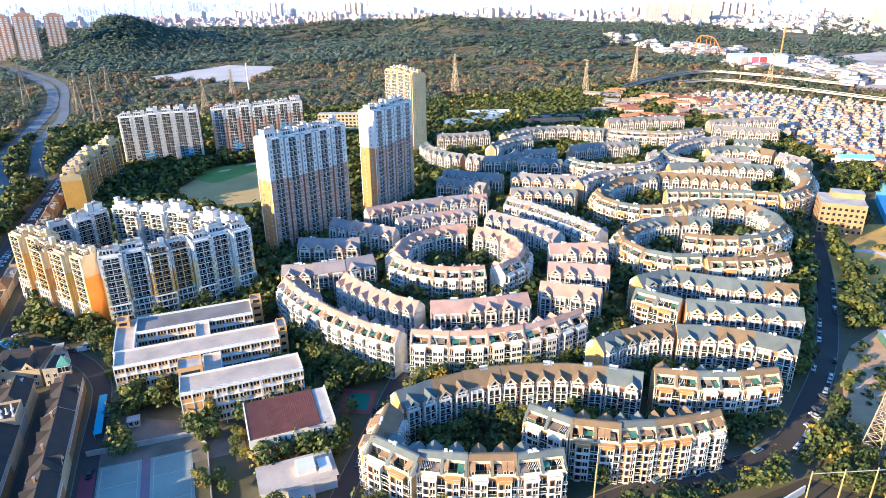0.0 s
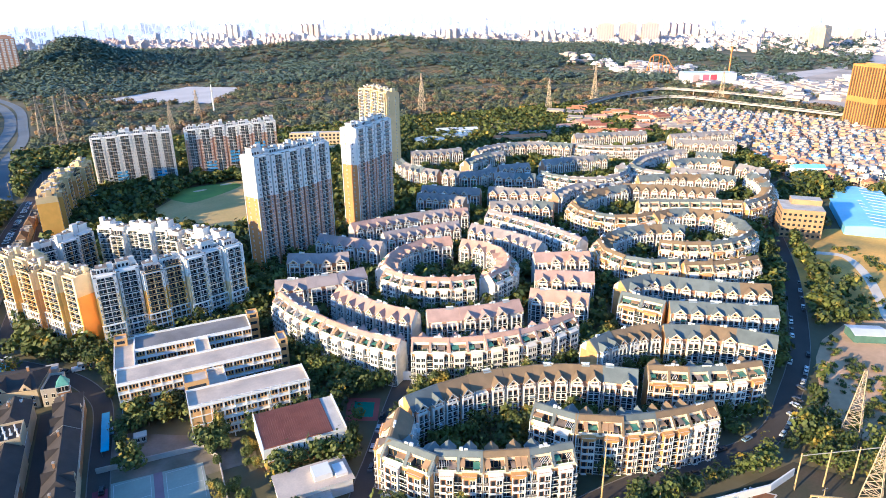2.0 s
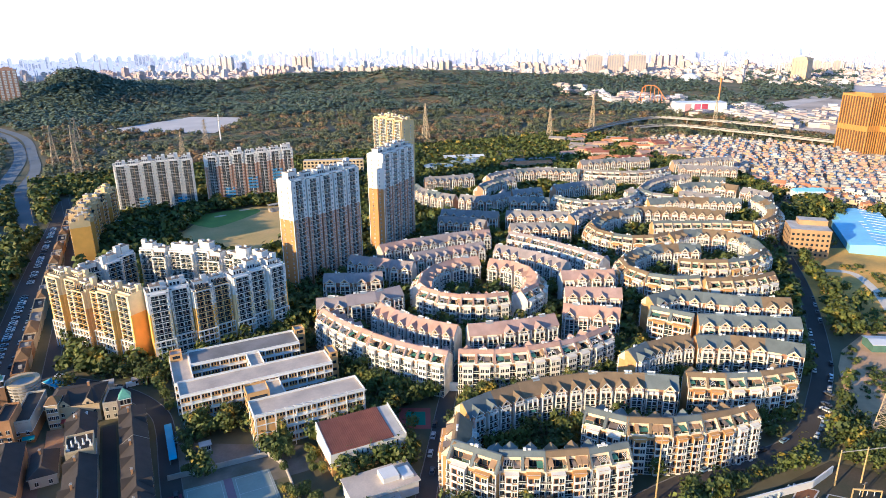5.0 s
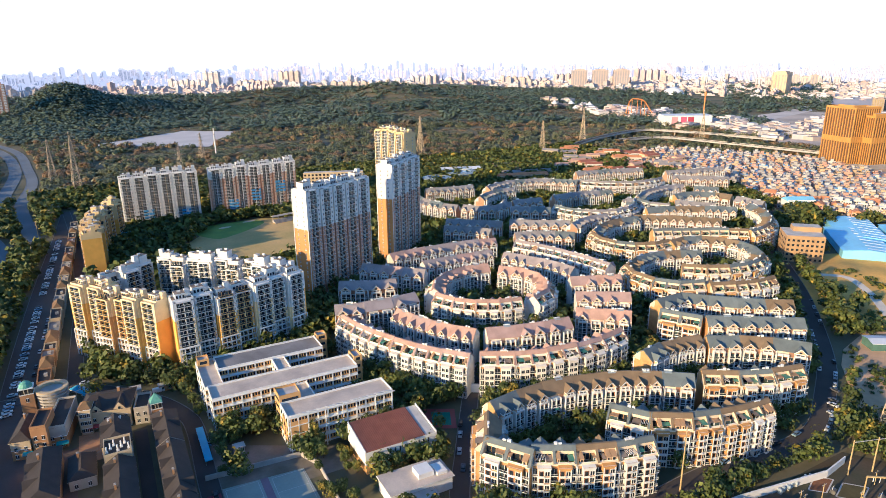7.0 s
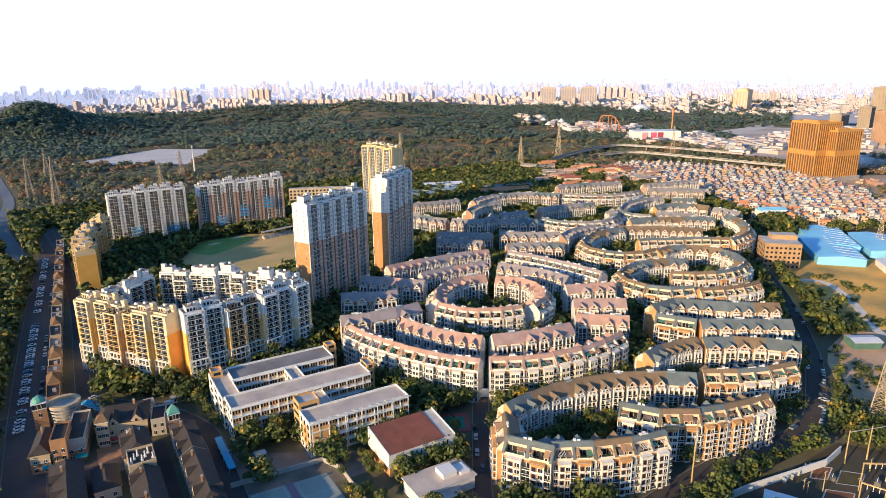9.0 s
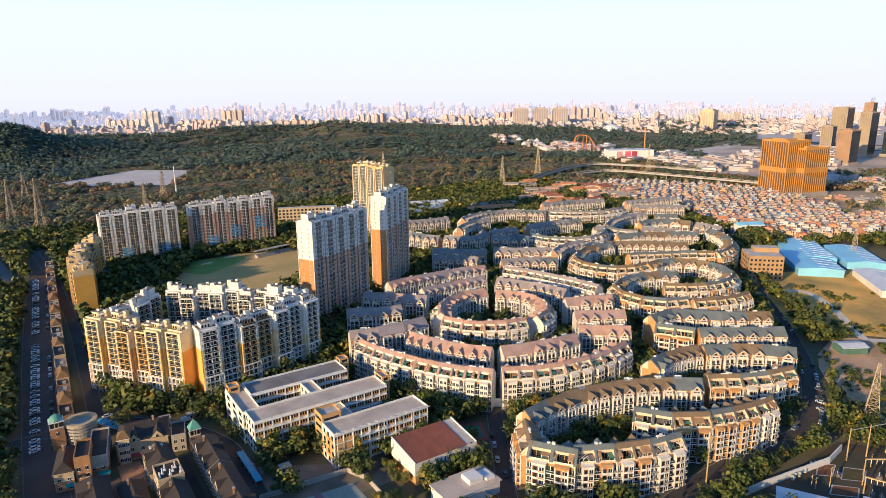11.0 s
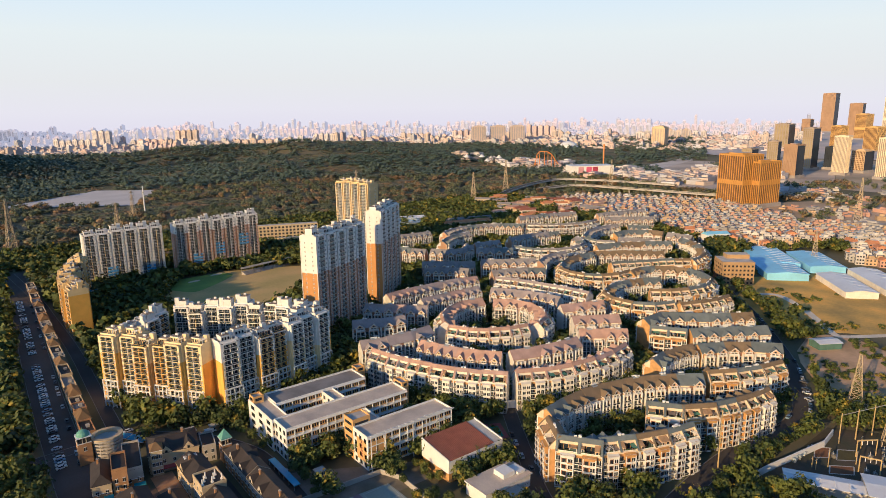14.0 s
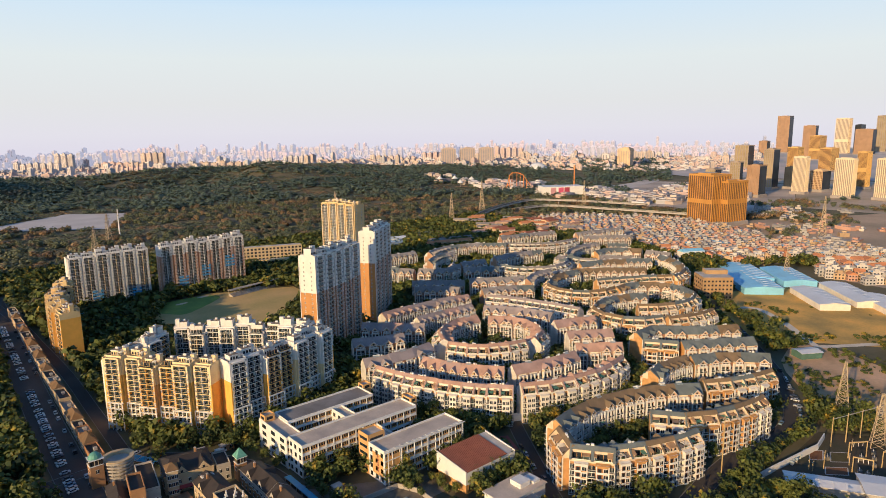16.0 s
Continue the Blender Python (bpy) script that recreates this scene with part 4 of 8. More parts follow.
def tower_block(row, storeys, split, low, high, strip, w, d, label, podium=None, ends=None, name="apartment_tower", z=0.0, alt=None, parapet=None, pier=(0.345, 0.45)):
    place, length, radius = arc_line(*row)
    n = max(1, round(length / w))
    (mx, my), turn = place(0.5)
    ob = thing(name, at(mx, my, z, turn), label, "apartment tower", "high-rise apartment towers")
    LINES.append((*row, 1, "x"))
    inv = at(mx, my, 0, turn).inverted()
    wins = stacked(window_mesh(0.9 if pier[0] < 0.3 else 0.5, 1.3), storeys - 1, 3.0, 1.9)
    kinds = []
    for n_, low_, split_, strip_ in ((storeys, low, split, strip), (storeys - 1, alt or low, split - 1, low), (storeys, low, split - 3, strip)):
        kinds.append((tower_section(w, d, n_, low_, high, split_, pier), tower_trim(w, d, n_, low_, high, split_, strip_, podium, wins, pier), n_ * 3.0))
    crowns = [tower_crown(w, d, high, q) for q in range(4)]
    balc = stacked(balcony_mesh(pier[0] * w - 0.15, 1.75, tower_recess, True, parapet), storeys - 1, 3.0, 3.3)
    balc_alt = stacked(balcony_mesh(pier[0] * w - 0.15, 1.75, tower_recess, True, sun_gold_cream), storeys - 1, 3.0, 3.3)
    slim = stacked(window_mesh(0.8, 1.2), storeys - 1, 3.0, 1.7)
    rnd = random.Random(storeys * 31 + int(mx))
    for i in range(n):
        (px, py), a = place((i + 0.5) / n)
        sx = length / n / w * (1 + d * 0.35 / radius)
        body, trim, tall = kinds[(i * 2 + i // 3) % 3] if alt else kinds[0]
        sec = put("section", body, ob, inv @ at(px, py, rnd.choice((-0.6, 0, 0.5)) - 0.7, a, sx) @ at(0, (1.7 if i % 2 else -1.3) if alt else 0))
        put("facade_trim", trim, sec)["kind"] = "stuff"
        put("roof_crown", crowns[rnd.randrange(4)], sec, at(0, 0, tall))["kind"] = "stuff"
        for k, t in ((-1, 0), (1, math.pi)):
            y = k * (d / 2 - 1.58)
            for x in (-pier[0] / 2, pier[0] / 2):
                put("balcony_column", balc_alt if alt in (ochre, tower_sun_gold) and body is kinds[1][0] else balc, sec, at(x * w, y, 0, t))["kind"] = "stuff"
        for end, k in ((0, -1), (n - 1, 1)):
            if i == end:
                for y in (-d * 0.22, d * 0.22) if ends is tan_end or not ends else ():
                    put("window_column", slim, sec, at(k * (w / 2 + (0.14 if ends else 0.02)), y, 0, k * math.pi / 2))["kind"] = "stuff"
                if ends:
                    s = Shape()
                    x0, x1 = sorted((k * pier[1] * w, k * (w / 2 + 0.12)))
                    s.box(x0, x1, -d / 2, d / 2, 0.2, split * 3 - 0.5, ends)
                    s.box(x0, x1, -d / 2, d / 2, split * 3 - 0.5, tall + 0.4, high)
                    for y in (-d / 2, d / 2 - 0.45) if ends is tan_end else ():
                        s.box(*sorted((k * w / 2, k * (w / 2 + 0.45))), y, y + 0.45, 0.2, tall, tower_pale)
                    put("end_wall", s.mesh("end_wall"), sec, None, "ochre painted end wall")
    return ob


# brown kept dark to put the recess shade into the wall colour
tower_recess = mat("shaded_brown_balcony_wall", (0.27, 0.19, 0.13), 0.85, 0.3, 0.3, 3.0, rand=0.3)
tower_tan = mat("tan_tower_tiles", (0.56, 0.33, 0.22), 0.85, 0.15, 0.2, 3.0)
tower_pale = mat("pale_tower_paint", (0.80, 0.78, 0.75), 0.8, 0.1, 0.2, 3.0)
# gold and cream tower paints are yellowed to include warm sunlight
tower_sun_gold = mat("sun_gold_tower_paint", (0.80, 0.47, 0.11), 0.8, 0.14, 0.15, 3.0)
tower_cream = mat("cream_tower_paint", (0.80, 0.61, 0.31), 0.8, 0.14, 0.15, 3.0)
pale_tan = mat("pale_tan_parapet_paint", (0.74, 0.66, 0.60), 0.8, 0.12, 0.3, 3.0)
end_ochre = mat("strong_ochre_end_paint", (0.86, 0.47, 0.08), 0.8, 0.12, 0.2, 3.0)
tan_end = mat("orange_tan_end_paint", (0.56, 0.28, 0.09), 0.8, 0.14, 0.2, 3.0)
ring_cream = mat("cream_parapet_paint", (0.84, 0.67, 0.39), 0.8, 0.12, 0.3, 3.0)
sun_gold_cream = mat("sun_gold_parapet_paint", (0.80, 0.53, 0.20), 0.8, 0.12, 0.3, 3.0)
tower_block((35, 378, 86, 404, 0), 24, 16, tower_tan, tower_pale, tower_pale, 11.4, 13, "tall tan apartment slab with white upper storeys and roof crown", None, tan_end, parapet=pale_tan, pier=(0.22, 0.45))
tower_block((108, 416.5, 143.6, 445.5, 0), 25, 17, tower_tan, tower_pale, tower_pale, 11.5, 13, "tall tan apartment tower with white upper storeys", None, tan_end, parapet=pale_tan, pier=(0.22, 0.45))
tower_block((184, 604.6, 194, 557.6, 0), 26, 17, tower_cream, tower_cream, tower_pale, 12.0, 16, "tallest cream apartment tower beside the estate", None, None)
tower_block((-59, 629, 7, 629, 0), 16, 13, tower_pale, tower_pale, tower_cream, 11.0, 13, "white slab block with blue netting on some balconies", pier=(0.31, 0.44))
tower_block((18, 634, 101, 635, 0), 16, 13, tower_tan, tower_pale, tower_pale, 11.5, 13, "tan and white slab block with blue netting on balconies", pier=(0.29, 0.44))
tower_block((-64, 606, -82, 495, -8), 11, 10, tower_sun_gold, tower_cream, ochre, 10.0, 13, "long cream and ochre apartment slab", None, end_ochre, alt=ochre, parapet=sun_gold_cream)
RING = "curved cream and ochre high-rise of a ring round a court"
tower_block((-88, 365, -53.5, 315, 0), 13, 10, tower_sun_gold, ring_cream, white, 9.6, 12, RING, white, end_ochre, alt=ochre, parapet=ring_cream)
tower_block((-49.5, 314.5, 17, 331, -3), 13, 10, ring_cream, tower_pale, white, 9.6, 12, RING, white, end_ochre, alt=tower_sun_gold)
tower_block((13, 337, -47, 392, -4), 13, 10, ring_cream, tower_pale, white, 9.6, 12, RING, alt=tower_pale)
tower_block((-54, 395, -90, 374, 2), 12, 10, tower_cream, tower_pale, ochre, 9.6, 12, RING, alt=tower_pale)


# ---- school, gymnasium and low buildings ----
cream_screed = mat("warm_cream_roof_screed", (0.62, 0.53, 0.44), 0.9, 0.3, 0.12, 1.5, tint=(0.44, 0.38, 0.33))


grey_screed = mat("dark_grey_roof_screed", (0.27, 0.26, 0.26), 0.9, 0.3, 0.12, 1.5)


def slab_wing(ob, x0, x1, y0, y1, h, storeys, name="wing", roof=None):
    """A school wing: white floors with open galleries, orange inner walls and a screeded roof behind a parapet."""
    s = Shape()
    s.box(x0, x1, y0, y1, 0, h, white, roof or cream_screed)
    for a in ((x0, x1, y0, y0 + 0.3), (x0, x1, y1 - 0.3, y1), (x0, x0 + 0.3, y0 + 0.3, y1 - 0.3), (x1 - 0.3, x1, y0 + 0.3, y1 - 0.3)):
        s.box(*a, h, h + 0.9, white)
    wing = put(name, s.mesh(name), ob)
    n = max(3, round((x1 - x0) / 4.0))
    st = h / storeys
    for y, k in ((y0, -1), (y1, 1)):
        for f in range(storeys):
            g = Shape()
            for i in range(n):
                u, v = x0 + (x1 - x0) * (i + 0.08) / n, x0 + (x1 - x0) * (i + 0.92) / n
                ya, yb = sorted((y, y + 0.05 * k))
                g.box(u, v, ya, yb, f * st + 0.9, f * st + st - 0.55, ochre if k < 0 else glass_soft)
                m = (u + v) / 2
                for q in (u + 0.15, m - 0.35, v - 0.85):
                    g.box(q, q + 0.7, ya - 0.03, yb + 0.03, f * st + 1.5, f * st + st - 0.8, glass)
                g.box(u - 0.32, u - 0.02, ya - 0.25, yb + 0.25, f * st, f * st + st - 0.4, white)
            ya, yb = sorted((y, y + 0.5 * k))
            g.box(x0, x1, ya, yb, f * st + st - 0.4, f * st + st - 0.1, white)
            put("gallery_strip", g.mesh("gallery_strip"), wing)
    for f in range(storeys):
        g = Shape()
        for i in range(3):
            v = y0 + (y1 - y0) * (i + 0.25) / 3
            g.box(x0 - 0.06, x0, v, v + (y1 - y0) / 7, f * st + 0.9, f * st + st - 0.8, glass)
            g.box(x1, x1 + 0.06, v, v + (y1 - y0) / 7, f * st + 0.9, f * st + st - 0.8, glass)
        put("end_window_strip", g.mesh("end_window_strip"), wing)
    return wing


glass_soft = mat("pale_gallery_wall", (0.50, 0.42, 0.46), 0.8, 0.2, 0.4, 3.0)


def stair_tower(ob, x0, x1, y0, y1, h):
    s = Shape()
    s.box(x0, x1, y0, y1, 0, h, ochre, flat_roof)
    for a in ((x0, x1, y0, y0 + 0.3), (x0, x1, y1 - 0.3, y1), (x0, x0 + 0.3, y0 + 0.3, y1 - 0.3), (x1 - 0.3, x1, y0 + 0.3, y1 - 0.3)):
        s.box(*a, h, h + 0.8, ochre)
    st = put("stair_tower", s.mesh("stair_tower"), ob, None, "ochre painted stair tower")
    for f in range(5):
        for box in ((x0 + 1, x1 - 1, y0 - 0.05, y0), (x0 - 0.05, x0, y0 + 1, y1 - 1)):
            s = Shape()
            s.box(*box, f * 3.6 + 1.2, f * 3.6 + 2.6, glass)
            put("window", s.mesh("window"), st)


school = thing("school", at(), "white and ochre four-storey school with galleried wings", "school")
slab_wing(school, -35.9, 13, 274, 288, 15.0, 4, roof=grey_screed)
slab_wing(school, -43, 21, 247.5, 260, 15.0, 4)
slab_wing(school, -44, -36, 260.1, 288, 14.4, 4, name="link_wing")
slab_wing(school, -12, -6, 260.1, 273.9, 14.4, 4, name="link_wing")
slab_wing(school, -19, 26, 219, 231, 15.0, 4)
slab_wing(school, -10, -3, 231.1, 247.4, 13.0, 4, name="link_wing")
stair_tower(school, -43.6, -38.5, 282.5, 287.6, 17.2)
stair_tower(school, 13.1, 18, 283, 288, 17.0)
stair_tower(school, 21.1, 25, 252, 259.5, 17.0)
stair_tower(school, -19, -10.1, 231.1, 239, 18.0)
for y in (281, 254, 225):
    LINES.append((-42, y, 20, y, 0, 1, "x"))
s = Shape()
s.box(-19.06, -19.0, 220, 228, 3, 13, ochre)
s.box(-19, -8, 218.9, 219, 3.5, 13, ochre)
put("painted_panel", s.mesh("painted_panel"), school, None, "ochre wall panel")
for k in range(6):
    s = Shape()
    s.box(-19.14, -19.06, 223.4, 224.3, 4.6 + k * 1.3, 5.5 + k * 1.3, roof_red)
    put("red_bar", s.mesh("red_bar"), school)
s = Shape()
for i in range(13):
    s.box(-18 + i * 3.6, -17.8 + i * 3.6, 216.4, 219, 16.2, 16.4, white)
s.box(-19, 26, 216.4, 216.7, 16.2, 16.5, white)
put("pergola", s.mesh("pergola"), school, None, "white roof pergola frame")
for i in range(7):
    s = Shape()
    s.box(-18.8 + i * 7.2, -18.5 + i * 7.2, 216.4, 216.7, 0, 16.2, white)
    put("column", s.mesh("column"), school)

gym = thing("gymnasium", at(), "white gymnasium with ribbed rust-red pitched roof", "gymnasium")
s = Shape()
s.box(2.4, 31.6, 190.4, 208.6, 0, 4.2, tan)
s.box(2, 32, 190, 209, 4.2, 9.6, white)
s.prism([(190, 9.6), (209, 9.6), (209, 12.8), (190, 10.3)], 2.0, 2.4, white)
s.prism([(190, 9.6), (209, 9.6), (209, 12.8), (190, 10.3)], 31.6, 32.0, white)
put("wall", s.mesh("wall"), gym)
s = Shape()
s.prism([(190.2, 9.7), (208.8, 9.7), (208.8, 12.4), (190.2, 10.0)], 2.4, 27.0, roof_red)
gym_roof = put("roof", s.mesh("roof"), gym, None, "ribbed rust-red sheet roof")
s = Shape()
s.prism([(190.2, 10.0), (208.8, 12.4), (208.8, 12.58), (190.2, 10.18)], 0, 0.14, roof_red)
rib = s.mesh("rib")
for i in range(31):
    put("rib", rib, gym_roof, at(2.7 + i * 0.79))
s = Shape()
s.prism([(190.2, 9.7), (208.8, 9.7), (208.8, 12.1), (190.2, 9.8)], 27.0, 31.6, flat_roof)
put("lean_to_roof", s.mesh("lean_to_roof"), gym)
for i in range(9):
    s = Shape()
    s.box(12 + i * 2.0, 12.5 + i * 2.0, 189.9, 190, 6.6, 8.4, glass)
    put("window", s.mesh("window"), gym)
for i in range(6):
    s = Shape()
    s.box(4 + i * 4.6, 7.4 + i * 4.6, 190.3, 190.4, 1.2, 3.4, glass)
    put("window", s.mesh("window"), gym)
LINES.append((4, 200, 32, 200, 0, 1, "x"))

annex = thing("annex", at(), "low white flat-roofed annex with roof boxes", "building")
s = Shape()
s.box(3, 27, 168, 180, 0, 5.6, white, flat_roof)
s.box(11, 19, 163, 168, 0, 4, cream, flat_roof)
put("wall", s.mesh("wall"), annex)
s = Shape()
s.box(2.4, 27.6, 167.4, 180.6, 5.6, 5.95, white, cream_screed)
s.box(15, 21, 171, 177, 5.95, 8.0, white)
s.box(22, 26, 170, 176, 5.95, 7.0, white)
put("roof", s.mesh("roof"), annex)
LINES.append((4, 173, 27, 173, 0, 1, "x"))


def hip_roof(l, w, eave, ridge, a, b, over, tiles, gable):
    """A ridge along x, with the given hip lengths at both ends (0: an upright gable)."""
    s = Shape()
    x0, x1, y = -l / 2 - over, l / 2 + over, w / 2 + over
    p, q = (x0 + a, 0, ridge), (x1 - b, 0, ridge)
    c = [(x0, -y, eave), (x1, -y, eave), (x1, y, eave), (x0, y, eave)]
    s.poly([c[0], c[1], q, p], tiles)
    s.poly([c[2], c[3], p, q], tiles)
    s.poly([c[1], c[2], q], tiles if b else gable)
    s.poly([c[3], c[0], p], tiles if a else gable)
    s.poly([(i, j, k - 0.25) for i, j, k in c][::-1], gable)
    for i in range(4):
        m, n = c[i], c[(i + 1) % 4]
        s.poly([(m[0], m[1], eave - 0.25), (n[0], n[1], eave - 0.25), n, m], gable)
    s.tube((p[0], 0, ridge), (q[0], 0, ridge), 0.16, 0.16, 6, tiles)
    return s.mesh("roof")


def sash_mesh(w, h):
    s = Shape()
    s.box(-w / 2, w / 2, -0.06, 0.02, 0, h, glass)
    s.box(-w / 2 - 0.12, w / 2 + 0.12, -0.16, 0.02, -0.16, 0, white)
    s.box(-w / 2 - 0.08, w / 2 + 0.08, -0.12, 0.02, h, h + 0.14, white)
    s.box(-0.04, 0.04, -0.09, 0.02, 0, h, white)
    return s.mesh("window")


def chimney_mesh():
    s = Shape()
    s.box(-0.45, 0.45, -0.35, 0.35, -1.2, 1.2, tan_wall)
    s.box(-0.55, 0.55, -0.45, 0.45, 1.2, 1.4, concrete)
    s.tube((0, 0, 1.4), (0, 0, 1.8), 0.16, 0.13, 6, concrete)
    return s.mesh("chimney")


def townhouse(x0, x1, y0, y1, eave, ridge, along, wall, label, hips=(0, 0), gables=(), base=None, chimney=True, name="townhouse", skew=0.0):
    """A townhouse: two-tone walls, pitched or flat roof, cross gables (place along the ridge, side), sash windows."""
    ob = thing(name, at((x0 + x1) / 2, (y0 + y1) / 2, 0, skew + (math.pi / 2 if along == "y" else 0)), label, "townhouse", "european-style townhouses")
    l, w = (y1 - y0, x1 - x0) if along == "y" else (x1 - x0, y1 - y0)
    s = Shape()
    low = eave * 0.55 if base else 0
    if base:
        s.box(-l / 2, l / 2, -w / 2, w / 2, 0, low, base)
        s.box(-l / 2 - 0.1, l / 2 + 0.1, -w / 2 - 0.1, w / 2 + 0.1, low, low + 0.2, white)
    s.box(-l / 2, l / 2, -w / 2, w / 2, low, eave, wall)
    put("wall", s.mesh("wall"), ob)
    if ridge > eave:
        put("roof", hip_roof(l, w, eave + 0.1, ridge, hips[0], hips[1], 0.45, roof_dark, wall), ob, None, "dark brown slate roof")
    else:
        s = Shape()
        s.box(-l / 2, l / 2, -w / 2, w / 2, eave, eave + 0.06, roof_dark)
        for a in ((-l / 2, l / 2, -w / 2, -w / 2 + 0.3), (-l / 2, l / 2, w / 2 - 0.3, w / 2), (-l / 2, -l / 2 + 0.3, -w / 2 + 0.3, w / 2 - 0.3), (l / 2 - 0.3, l / 2, -w / 2 + 0.3, w / 2 - 0.3)):
            s.box(*a, eave, eave + 1.0, wall)
        put("roof", s.mesh("roof"), ob, None, "flat dark roof behind a parapet")
    for x, k in gables:
        g = Shape()
        g.prism([(-2.3, eave - 0.6), (2.3, eave - 0.6), (2.3, eave + 0.4), (0, ridge - 0.2), (-2.3, eave + 0.4)], 0, w / 2 + 0.2, roof_dark, wall)
        g.box(w / 2 + 0.18, w / 2 + 0.28, -0.5, 0.5, eave, eave + 1.2, glass)
        put("gable", g.mesh("gable"), ob, at(x, 0, 0, k * math.pi / 2))
    if chimney and ridge > eave:
        put("chimney", CHIMNEY, ob, at(l * 0.22, w * 0.12, ridge))
    floors = max(1, int(eave / 3.2))
    for f in range(floors):
        z = f * 3.2 + 0.9
        # the walls towards west and south
        n = max(2, int(l / 3.6))
        for i in range(n):
            x = -l / 2 + l * (i + 0.5) / n
            put("window", SASH, ob, at(x, (w / 2 + 0.02) * (1 if along == "y" else -1), z, math.pi if along == "y" else 0))
        n = max(2, int(w / 3.6))
        for i in range(n):
            y = -w / 2 + w * (i + 0.5) / n
            put("window", SASH, ob, at(-l / 2 - 0.02, y, z, -math.pi / 2))
    if along == "y":
        LINES.append(((x0 + x1) / 2, y0, (x0 + x1) / 2, y1, 0, 1, "x"))
    else:
        LINES.append((x0, (y0 + y1) / 2, x1, (y0 + y1) / 2, 0, 1, "x"))
    return ob


tan_wall = mat("tan_brick_townhouse_wall", (0.44, 0.24, 0.11), 0.88, 0.22, 0.3, 4.0, rand=0.15)
pale_wall = mat("pale_townhouse_render", (0.56, 0.45, 0.29), 0.85, 0.18, 0.2, 3.0, rand=0.12)
grey_wall = mat("grey_white_townhouse_render", (0.50, 0.46, 0.40), 0.85, 0.18, 0.2, 3.0, rand=0.12)
gold_roof = mat("brown_hip_roof", (0.22, 0.135, 0.06), 0.8, 0.25, 0.3, 3.0, rand=0.15)
copper = mat("green_copper", (0.16, 0.40, 0.32), 0.6, 0.25, 0.6, 4.0)
red_awning = mat("dull_red_awning", (0.36, 0.06, 0.06), 0.7, 0.2, 0.5, 3.0)
teal_awning = mat("teal_awning", (0.05, 0.30, 0.34), 0.6, 0.2, 0.5, 3.0)
SASH, CHIMNEY = sash_mesh(1.1, 1.6), chimney_mesh()
TAN, PALE = "tan brick townhouse with dark brown slate roof", "pale rendered townhouse with dark brown slate roof"
# row beside the school road
for y0, y1, e, r, wall, hips, gables in ((148, 166, 7.6, 11.0, grey_wall, (0, 0), ((2, 1),)), (166, 183, 8.2, 11.8, tan_wall, (0, 3), ((-3, 1), (4, -1))), (183, 199, 7.6, 11.0, grey_wall, (0, 0), ((0, 1),)),
                                         (199, 214.6, 8.0, 11.6, pale_wall, (3, 0), ((1, 1), (-2, -1))), (215.2, 235, 7.8, 11.2, grey_wall, (0, 0), ((-4, 1), (5, 1))), (235, 261, 8.0, 11.5, grey_wall, (0, 4), ((-7, 1), (4, 1), (0, -1)))):
    townhouse(-66, -56.5, y0, y1, e, r, "y", wall, TAN if wall is tan_wall else PALE, hips, gables, tan_wall if wall is grey_wall else None)
# row across the lane
townhouse(-85, -74.4, 245, 264, 7.8, 11.2, "y", pale_wall, PALE, (5, 0), ((2, 1),))
townhouse(-84, -74.6, 233, 244.9, 10.4, 10.4, "y", pale_wall, "pale townhouse with flat roof carrying white flues", base=grey_wall)
townhouse(-84.5, -74.2, 216, 232.9, 7.4, 10.8, "y", pale_wall, PALE, (0, 0), ((3, 1),))
townhouse(-85, -74.2, 198, 215.9, 7.8, 11.4, "y", grey_wall, PALE, (3, 0), ((-3, 1), (4, 1)), tan_wall)
townhouse(-85, -74.2, 178, 197.9, 7.4, 10.9, "y", tan_wall, TAN, (0, 0), ((0, 1),))
townhouse(-85, -74.2, 158, 177.9, 7.8, 11.3, "y", pale_wall, PALE, (0, 3), ((4, 1),))
# block north of the plaza
townhouse(-91.8, -71.6, 273, 291, 8.6, 12.0, "x", pale_wall, "long pale townhouse with dark hipped roof and shop awning", (4, 4), ((-3, -1), (6, -1)), skew=-0.19)
townhouse(-71.2, -65.4, 270, 283, 7.2, 7.2, "x", grey_wall, "flat-roofed grey shop end", chimney=False, skew=-0.19)
townhouse(-96.5, -87.6, 233, 249, 4.4, 7.4, "y", grey_wall, "low grey house with dark hipped roof", (3, 3))
townhouse(-110, -99, 222, 256, 6.6, 9.8, "y", tan_wall, TAN, (3, 3), ((5, 1), (-6, 1)))
# brick group at the car park
townhouse(-115.2, -108.3, 264.5, 284, 8.2, 11.4, "y", pale_wall, "brick house with pale upper storey and hipped roof", (3.5, 3), (), tan_wall, skew=-0.16)
townhouse(-108.2, -102.6, 264, 278.5, 12.4, 12.4, "y", tan_wall, "square tan brick stair block with flat dark roof", chimney=False, skew=-0.16)
townhouse(-102.5, -95.6, 266.5, 291, 9.4, 9.4, "y", grey_wall, "brick shop building with white parapet and dark flat roof", (), (), tan_wall, False, skew=-0.16)


def pyramid(half, z0, z1, material, name):
    s = Shape()
    c = [(-half, -half, z0), (half, -half, z0), (half, half, z0), (-half, half, z0)]
    for i in range(4):
        s.poly([c[i], c[(i + 1) % 4], (0, 0, z1)], material)
    s.poly([(x, y, z - 0.3) for x, y, z in c][::-1], white)
    for i in range(4):
        m, n = c[i], c[(i + 1) % 4]
        s.poly([(m[0], m[1], z0 - 0.3), (n[0], n[1], z0 - 0.3), n, m], white)
    return s.mesh(name)


